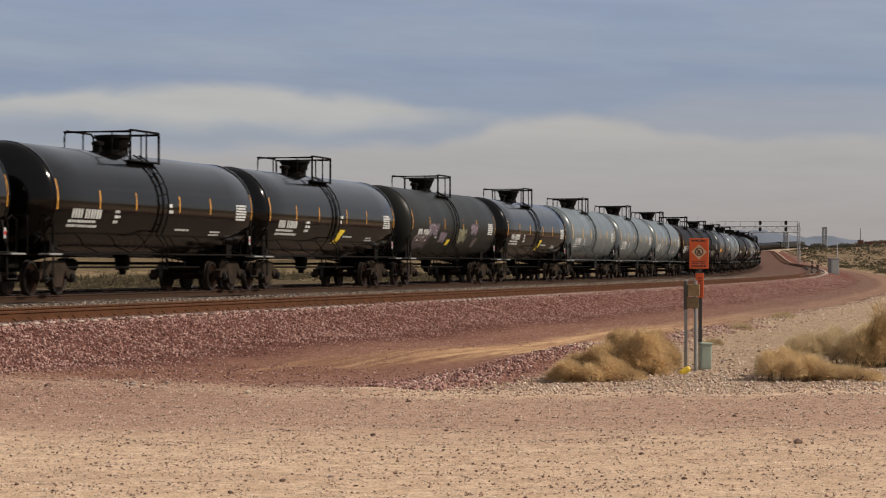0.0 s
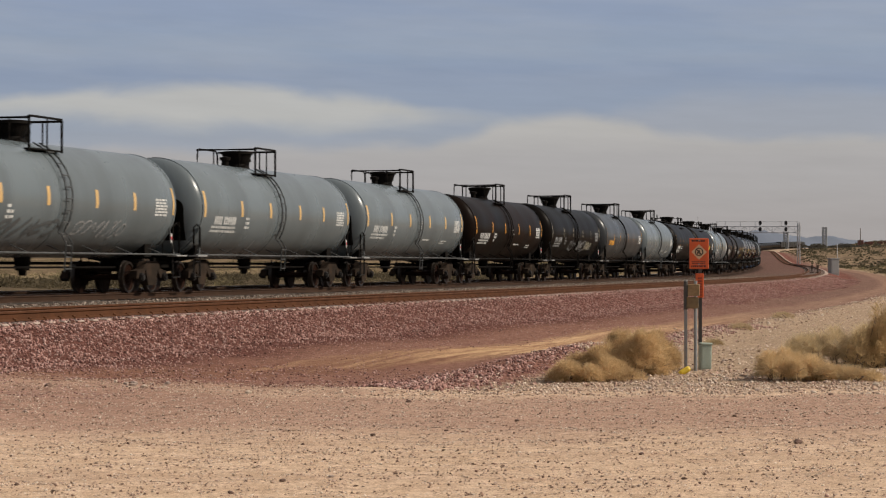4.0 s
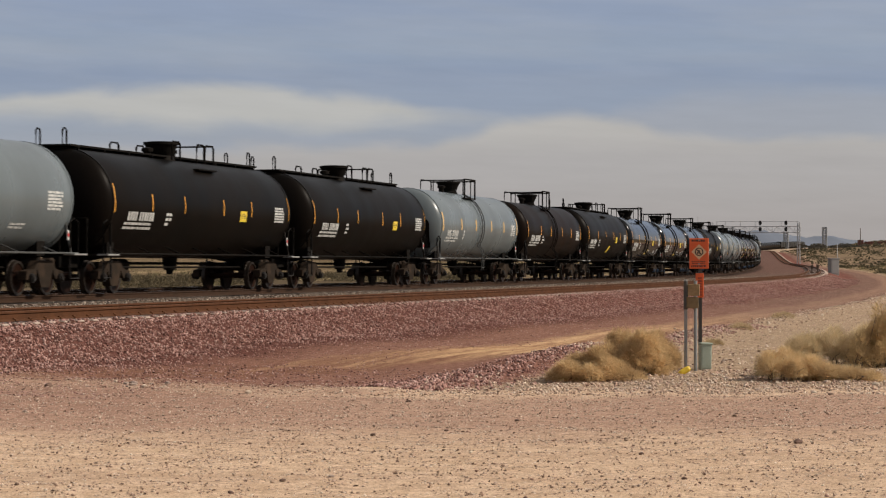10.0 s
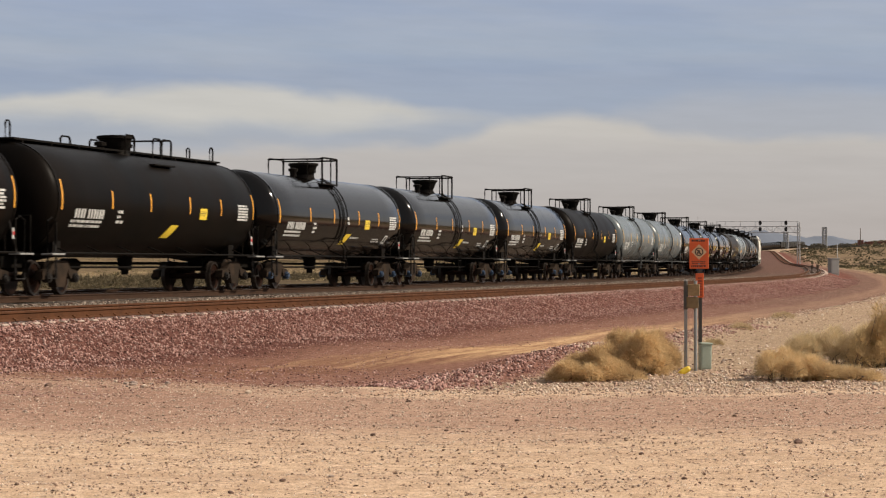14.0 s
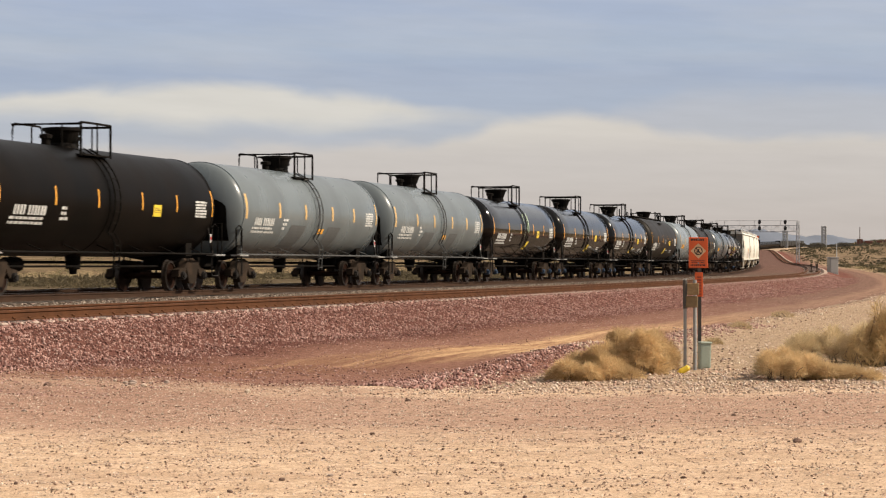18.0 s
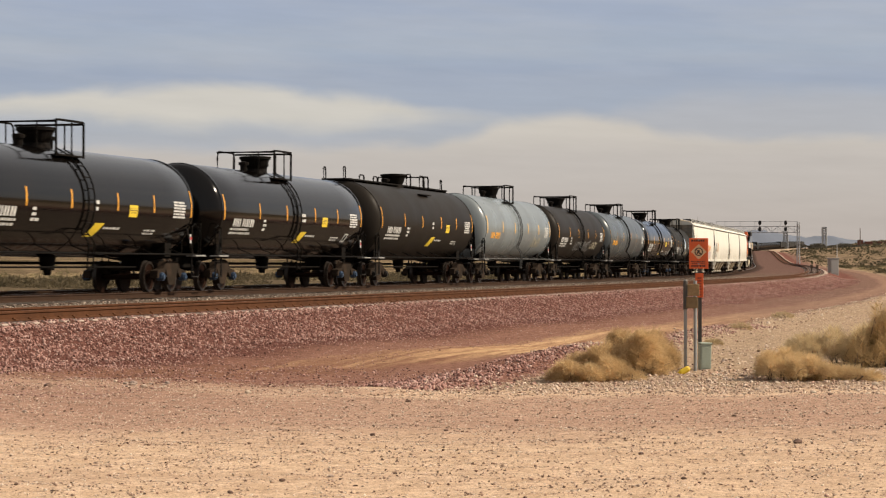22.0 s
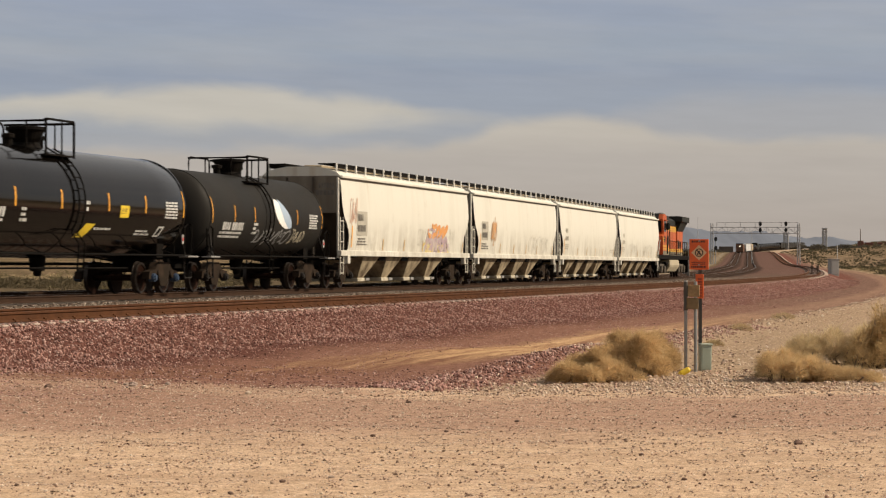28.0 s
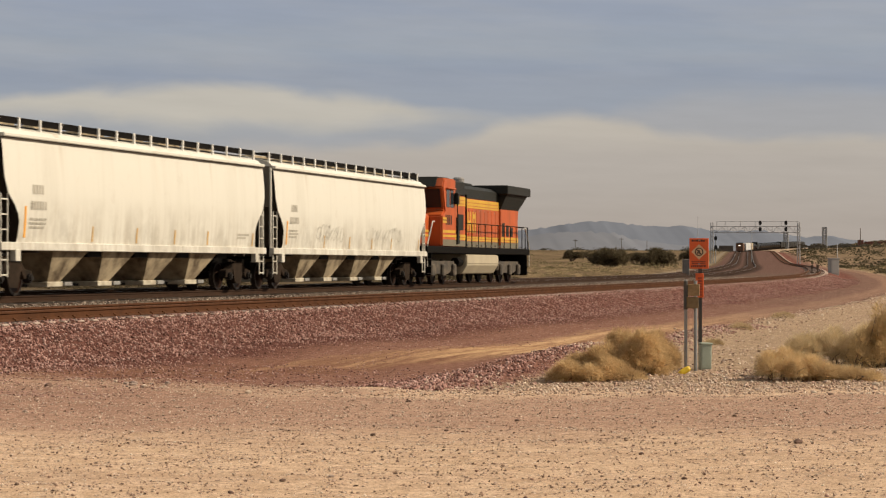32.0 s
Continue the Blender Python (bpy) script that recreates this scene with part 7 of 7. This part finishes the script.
bridge = thing("signal_bridge", "grey steel railway signal bridge across the tracks", "signal bridge")
for px, base in ((1260, 470), (1413.5, 466)):
    x, z0 = gv(px, base)
    z1 = gv(px, 394)[1]
    bm = B()
    for ox, oy in ((-0.35, -0.5), (0.35, -0.5), (-0.35, 0.5), (0.35, 0.5)):
        tube(bm, (x + ox, GY + oy, z0 - 1.5), (x + ox * 0.8, GY + oy, z1), 0.07, 6)
    k = 0
    z = z0
    while z < z1 - 1.2:
        s = 1 if k % 2 else -1
        for oy in (-0.5, 0.5):
            tube(bm, (x - 0.35 * s, GY + oy, z), (x + 0.35 * s, GY + oy, z + 1.2), 0.03, 5)
        z += 1.2
        k += 1
    part("mast", bm, BRIDGE_GREY, bridge)
xa, zb = gv(1258, 412)
xb, zt = gv(1416, 401)
bm = B()
for oy in (-0.7, 0.7):
    for z in (zb, zt):
        tube(bm, (xa, GY + oy, z), (xb, GY + oy, z), 0.075, 6)
    n = 16
    for k in range(n):
        u, v = xa + (xb - xa) * k / n, xa + (xb - xa) * (k + 1) / n
        tube(bm, (u, GY + oy, zb if k % 2 else zt), (v, GY + oy, zt if k % 2 else zb), 0.035, 5)
        tube(bm, (v, GY + oy, zb), (v, GY + oy, zt), 0.03, 5)
part("truss", bm, BRIDGE_GREY, bridge)
bm = B()
zr = gv(1258, 392.5)[1]
tube(bm, (gv(1268, 0)[0], GY - 0.7, zr), (gv(1412, 0)[0], GY - 0.7, zr), 0.06, 6)
for px in (1268, 1283, 1310, 1336, 1344, 1382, 1390, 1412):
    x = gv(px, 0)[0]
    tube(bm, (x, GY - 0.7, zt), (x, GY - 0.7, zr + 0.1), 0.06, 5)
part("walkway_rail", bm, BRIDGE_GREY, bridge)
for px, pys in ((1344.5, (395, 406)), (1390, (395, 406)), (1266, (422, 438))):
    for py in pys:
        x, z = gv(px, py)
        e = thing_part("signal_head", bridge)
        bm = B()
        extrude_y(bm, [(x + 0.42 * math.cos(a), z + 0.62 * math.sin(a)) for a in np.linspace(0, 2 * math.pi, 17)[:-1]], GY - 1.05, GY - 0.95)
        part("backing_plate", bm, SIGNAL_BLACK, e)
        for dz in (-0.28, 0.28):
            bm = B()
            lathe(bm, [(GY - 1.05, 0.13), (GY - 1.35, 0.14), (GY - 1.35, 0.11), (GY - 1.05, 0.11)], 10, "Y", (x, 0, z + dz))
            part("lens_hood", bm, SIGNAL_BLACK, e)
bm = B()
x, z0 = gv(1266, 468)
tube(bm, (x, GY - 0.8, z0 - 1), (x, GY - 0.8, gv(1266, 415)[1]), 0.1, 6)
part("signal_pole", bm, BRIDGE_GREY, bridge)


# a train that stands far off, its lit engine first
def far_car(name, label, cat, x, y, z, ang, l, w, h, mat, lamp=False, roof=True, group=""):
    e = thing(name, label, cat, Matrix.Translation((x, y, z)) @ Euler((0, 0, ang)).to_matrix().to_4x4(), group)
    bm = B()
    if cat == "tank car":
        lathe(bm, [(-l / 2, 0), (-l / 2 + 0.1, 1.0), (-l / 2 + 0.7, 1.45), (l / 2 - 0.7, 1.45), (l / 2 - 0.1, 1.0), (l / 2, 0)], 16, "X", (0, 0, 2.5))
    else:
        box(bm, -l / 2, l / 2, -w / 2, w / 2, 1.1, h, 0.2)
    part("body", bm, mat, e)
    bm = B()
    box(bm, -l / 2 + 0.3, l / 2 - 0.3, -1.0, 1.0, 0.75, 1.1)
    part("underframe", bm, STEEL_DARK, e)
    for d in (-1, 1):
        bm = B()
        box(bm, d * l * 0.36 - 1.1, d * l * 0.36 + 1.1, -1.05, 1.05, 0.1, 0.75, 0.1)
        part("truck", bm, TRUCK, e)
    if lamp:
        bm = B()
        box(bm, -l / 2 - 0.02, -l / 2 + 2.6, -1.5, 1.5, h, h + 0.25, 0.1)
        part("cab_roof", bm, LOCO_BLACK, e)
        for yy in (-0.14, 0.14):
            bm = B()
            tube(bm, (-l / 2 - 0.14, yy, h - 0.9), (-l / 2 - 0.02, yy, h - 0.9), 0.12, 12)
            part("headlight", bm, HEADLIGHT, e)
    return e


def far_line(d):
    """The far line beyond the bridge: it swings away to the right."""
    t = d / 700.0
    y = 985 + 700 * t
    px = 1309 + 62 * t + 66 * t * t
    x = (px - 784) / 4291 * y
    z = 1.7 + (471.2 - float(np.interp(t, [0, 0.25, 0.6, 1.0], [450, 446, 441.5, 438.5]))) / 4291 * y
    return Vector((x, y, z))


d = 0.0
FAR = [("far_locomotive", "distant orange-brown locomotive with lit headlight", "locomotive", 21, LOCO_TAN, True)] + \
      [("far_tank_car", "distant dark tank car of a standing train", "tank car", 17, BLACK_MATT, False)] * 2 + \
      [("far_boxcar", "distant pale boxcar of a standing train", "boxcar", 17, FAR_WHITE, False)] * 4 + \
      [("far_boxcar", "distant tan boxcar of a standing train", "boxcar", 17, FAR_TAN, False)] * 2 + \
      [("far_tank_car", "distant dark tank car of a standing train", "tank car", 17, BLACK_MATT, False)] * 3 + \
      [("far_locomotive", "distant dark locomotive with lit headlight", "locomotive", 21, LOCO_BLACK, True)] + \
      [("far_tank_car", "distant dark tank car of a standing train", "tank car", 17, BLACK_MATT, False)] * 12 + \
      [("far_boxcar", "distant grey boxcar of a standing train", "boxcar", 17, DARK_GREY, False)] * 10
for name, label, cat, l, mat, lamp in FAR:
    a, b = far_line(d), far_line(d + l)
    c = (a + b) / 2
    far_car(name, label, cat, c.x, c.y, c.z, math.atan2(b.y - a.y, b.x - a.x), l, 3.1, 4.3, mat, lamp, group="standing train in the distance")
    d += l + 1.0
# embankment and rails under the standing train
bm = B()
prev = None
for k in range(60):
    p = far_line(-10 + k * 14)
    q = far_line(-9 + k * 14)
    w = (q - p)
    n = Vector((w.y, -w.x, 0)).normalized()
    row = [bm.verts.new(p + n * o + Vector((0, 0, u))) for o, u in ((-9, -4.5), (-3.2, -0.1), (3.2, -0.1), (9, -4.5))]
    if prev:
        for i in range(3):
            bm.faces.new((prev[i], prev[i + 1], row[i + 1], row[i]))
    prev = row
tagged(part("embankment", bm, FAR_DIRT), "low dirt embankment under the standing train", "embankment", kind="structure")

# relay cabinet, posts and poles
cy = 288.0
cx = at_view(1475, cy)
cz = at_view(1475, cy, 486)[1]
cab = thing("relay_cabinet", "silver-grey signal relay cabinet beside the line", "cabinet", pose(cx, cy, cz, 0, 0, 12))
bm = B()
box(bm, -0.52, 0.52, -0.5, 0.5, -0.6, 1.85, 0.03)
part("body", bm, CABINET, cab)
bm = B()
box(bm, -0.6, 0.6, -0.58, 0.58, 1.85, 1.95, 0.03)
part("roof", bm, CABINET, cab)
bm = B()
box(bm, -0.42, 0.42, -0.53, -0.49, 0.1, 1.7, 0.015)
part("door", bm, CABINET, cab)
mast = thing("antenna_mast", "thin pale mast beside the relay cabinet", "mast", pose(at_view(1482, cy + 2), cy + 2, cz))
bm = B()
tube(bm, (0, 0, -1), (0, 0, at_view(0, cy, 432)[1] - cz), 0.045, 6)
part("pole", bm, BRIDGE_GREY, mast)
for k, px in enumerate((1437, 1447)):
    y = 270.0
    p = thing("switch_stand", "low rusty switch stand by the siding", "switch stand", pose(at_view(px, y), y, at_view(px, y, 483)[1]))
    bm = B()
    tube(bm, (0, 0, -0.5), (0, 0, 0.85), 0.07, 6)
    box(bm, -0.14, 0.14, -0.1, 0.1, 0.5, 0.9, 0.03)
    box(bm, -0.2, 0.2, -0.15, 0.15, 0.0, 0.12, 0.02)
    part("stand", bm, WOOD_POST, p)
tx, tz = at_view(1459.5, 1500, 436)
tower = thing("water_tower", "distant grey lattice tower with a blunt top", "tower", pose(tx, 1500, tz))
bm = B()
for a in range(4):
    u, w = (1.25 if a % 2 else -1.25), (1.25 if a > 1 else -1.25)
    tube(bm, (u, w, -8), (u, w, 11.5), 0.3, 6)
for k in range(8):
    z = k * 1.45
    for w in (-1.25, 1.25):
        tube(bm, (-1.25, w, z), (1.25, w, z + 1.45), 0.22, 5)
        tube(bm, (1.25, w, z), (-1.25, w, z + 1.45), 0.22, 5)
part("lattice", bm, BRIDGE_GREY, tower)
bm = B()
box(bm, -1.5, 1.5, -1.5, 1.5, 10.8, 11.9, 0.1)
part("top", bm, BRIDGE_GREY, tower)
copy_thing(tower, pose(at_view(1391, 1490), 1490, tz - 3.0))
for px, y, top, base, r in ((1523, 1300, 404, 434, 0.30), (1235, 900, 384, 455, 0.12), (1330.5, 640, 410, 462, 0.10), (1018, 1400, 424, 446, 0.25), (1145, 1400, 426, 446, 0.2), (1100, 1500, 421, 446, 0.25)):
    x, z0 = at_view(px, y, base)
    z1 = at_view(px, y, top)[1]
    p = thing("utility_pole", "slim distant pole standing on the plain", "pole", pose(x, y, z0))
    bm = B()
    tube(bm, (0, 0, -6), (0, 0, z1 - z0), r, 6, r * 0.6)
    part("pole", bm, WOOD_POST if r > 0.15 else BRIDGE_GREY, p)
    if px in (1018, 1100):
        bm = B()
        box(bm, -1.4, 1.4, -0.1, 0.1, (z1 - z0) * 0.88, (z1 - z0) * 0.88 + 0.3)
        part("crossarm", bm, WOOD_POST, p)
for k, (px, py0, py1, w) in enumerate(((1523, 425, 437, 9), (1538, 428, 437, 14), (1557, 428, 437, 8), (1570, 427, 437, 9), (1500, 432, 438, 16), (1450, 433, 439, 14), (1285, 435, 441, 24), (1245, 438, 443, 14))):
    y = 1350.0
    x, z = at_view(px, y, py1)
    h = (py1 - py0) / 4291 * y
    ww = w / 4291 * y
    e = thing("freight_container", "distant dark red freight container on the plain" if k < 4 else "distant low dark shed on the plain", "container" if k < 4 else "shed", pose(x, y, z, 0, 0, 5))
    bm = B()
    box(bm, -ww / 2, ww / 2, -1.3, 1.3, -5, h, 0.08)
    part("box", bm, CONTAINER_RED if k < 4 else FAR_SHED, e)
    bm = B()
    for i in range(7):
        u = -ww / 2 + ww * (i + 0.5) / 7
        box(bm, u - ww * 0.02, u + ww * 0.02, -1.36, -1.29, 0.1, h - 0.1)
    part("ribs", bm, CONTAINER_RED if k < 4 else FAR_SHED, e)
wx, wz = at_view(1214, 250, 489)
bm = B()
wall = thing("concrete_box", "pale concrete utility box beyond the tracks", "utility box", pose(wx, 250, wz))
box(bm, -0.33, 0.33, -0.4, 0.4, -0.5, 1.75, 0.04)
part("body", bm, STALE_CONCRETE, wall)


# ---- desert scrub
def big_bush(px, y, base, top, w, seed):
    x, z = at_view(px, y, base)
    h = (base - top) / 4291 * y
    r = w / 4291 * y / 2
    rng = np.random.default_rng(seed)
    mounds = []
    for k in range(18):
        a = rng.uniform(-1, 1)
        mounds.append((a * r * 0.75, rng.uniform(-0.4, 0.4) * r, h * rng.uniform(-0.2, 0.5) * (1 - 0.45 * a * a), r * 0.42, r * 0.42, h * rng.uniform(0.30, 0.5), 1.0))
    V, F = twigs(rng, mounds, 9000, h * 0.13, 0.055, 0.4, 0.9)
    e = thing("mesquite_bush", "rounded dark olive desert bush beyond the tracks", "bush", pose(x, y, z))
    ob = new("foliage", tri_mesh("foliage", V, F, BRUSH))
    ob.parent = e
    bm = B()
    for k in range(9):
        m = mounds[k]
        tube(bm, (m[0] * 0.25, m[1] * 0.25, -1.0), (m[0], m[1], m[2] + m[5] * 0.3), 0.10, 5, 0.03)
    part("stems", bm, TWIG_DARK, e)


big_bush(1079, 420, 465, 430, 66, 1)
big_bush(1166, 430, 466, 432, 58, 2)
big_bush(1130, 520, 462, 442, 50, 3)
big_bush(1010, 640, 456, 441, 40, 4)
big_bush(1050, 700, 455, 440, 60, 6)
big_bush(1225, 560, 458, 437, 40, 5)


def scrub(name, label, count, s0, s1, l0, l1, size, mat, seed, blades=26, width=0.035):
    rng = np.random.default_rng(seed)
    kinds = [twigs(rng, [(rng.uniform(-0.4, 0.4), rng.uniform(-0.4, 0.4), 0.1, 0.7, 0.7, 0.55, 1.0) for _ in range(3)], blades, 0.42, width, 0.5, 0.8) for _ in range(8)]
    S, L = rng.uniform(s0, s1, count), rng.uniform(l0, l1, count)
    clump = np.array([noise.noise(Vector((a * 0.03, b * 0.05, seed))) for a, b in zip(S, L)])
    keep = clump > -0.12
    S, L = S[keep], L[keep]
    h = np.interp(S, _g, _h)
    X = np.interp(S, _g, _x) + L * np.cos(h)
    Y = np.interp(S, _g, _y) - L * np.sin(h)
    Z = ground_height(S, L) - 0.08
    R = size * rng.uniform(0.45, 1.45, len(S))
    verts, faces, base = [], [], 0
    for i in range(len(S)):
        V, F = kinds[i % 8]
        verts.append(V * R[i] * np.array([1.2, 1.2, 0.8]) + np.array([X[i], Y[i], Z[i]]))
        faces.append(F + base)
        base += len(V)
    return tagged(new(name, tri_mesh(name, np.concatenate(verts), np.concatenate(faces), mat)), label, "scrub", kind="stuff")


scrub("desert_scrub", "low dry scrub on the plain behind the tracks", 1800, -40, 300, -110, -12, 0.5, SAGE, 1, 36, 0.042)
scrub("trackside_brush", "dark dry brush along the far side of the tracks", 2000, -75, 130, -30, -11.4, 0.66, BRUSH, 11, 60)
scrub("far_scrub", "low scrub over the distant plain", 3000, 250, 1100, -330, -14, 1.0, SAGE, 2, 16, 0.08)
scrub("roadside_scrub", "dry olive scrub on the rising plain", 1500, 95, 480, 19, 150, 0.62, SAGE, 3, 60, 0.06)
scrub("roadside_brush", "dark brown brush on the rising plain", 1300, 100, 620, 19.5, 170, 0.85, SCRUB_DARK, 14, 70, 0.07)
scrub("hill_scrub", "dark scrub over the far rising plain", 3600, 420, 1700, 16, 360, 1.6, SCRUB_DARK, 4, 18, 0.12)
scrub("straw_scrub", "pale dry grass clumps on the plain", 900, 80, 420, 18.5, 110, 0.5, PALE_STRAW, 5, 60, 0.05)
scrub("straw_clumps", "pale dry grass clumps behind the tracks", 2000, 60, 380, -70, -10.5, 0.42, PALE_STRAW, 6, 40)


def tree_line(name, label, px0, px1, y, base, low, high, count, seed):
    """A ragged line of low trees along the far edge of the plain."""
    rng = np.random.default_rng(seed)
    mounds = []
    for k in range(count):
        px = px0 + (px1 - px0) * rng.uniform()
        x, z = at_view(px, y, base)
        h = rng.uniform(low, high) * (0.65 + 0.35 * math.sin(px * 0.13 + seed))
        mounds.append((x, y + rng.uniform(-25, 25), z, h * rng.uniform(0.8, 1.7), h, h, h))
    V, F = twigs(rng, mounds, count * 110, 0.7, 0.16, 0.4, 0.9)
    tagged(new(name, tri_mesh(name, V, F, FAR_TREE)), label, "trees", kind="stuff")


FAR_TREE = foliage("hazy_far_trees", (0.085, 0.078, 0.062), (0.125, 0.112, 0.088), (0.07, 0.065, 0.054))
tree_line("distant_trees", "low dark trees at the foot of the mountains", 880, 1290, 1150, 449, 1.6, 3.4, 130, 1)
tree_line("hillside_trees", "dark trees and brush along the far rise", 1405, 1800, 1250, 438, 1.0, 2.4, 130, 2)


def motions():
    rows_t = [k * 1.0 for k in range(33)]
    for ob, c, arm in CONSIST:
        rows = []
        for t in rows_t:
            s = c - along(t)
            a, b = plan(s - arm), plan(s + arm)
            d = b - a
            rows.append((t, Matrix.Translation((a + b) / 2) @ Euler((0, -math.atan2(d.z, d.xy.length), math.atan2(d.y, d.x))).to_matrix().to_4x4()))
        walk(ob, rows)


motions()
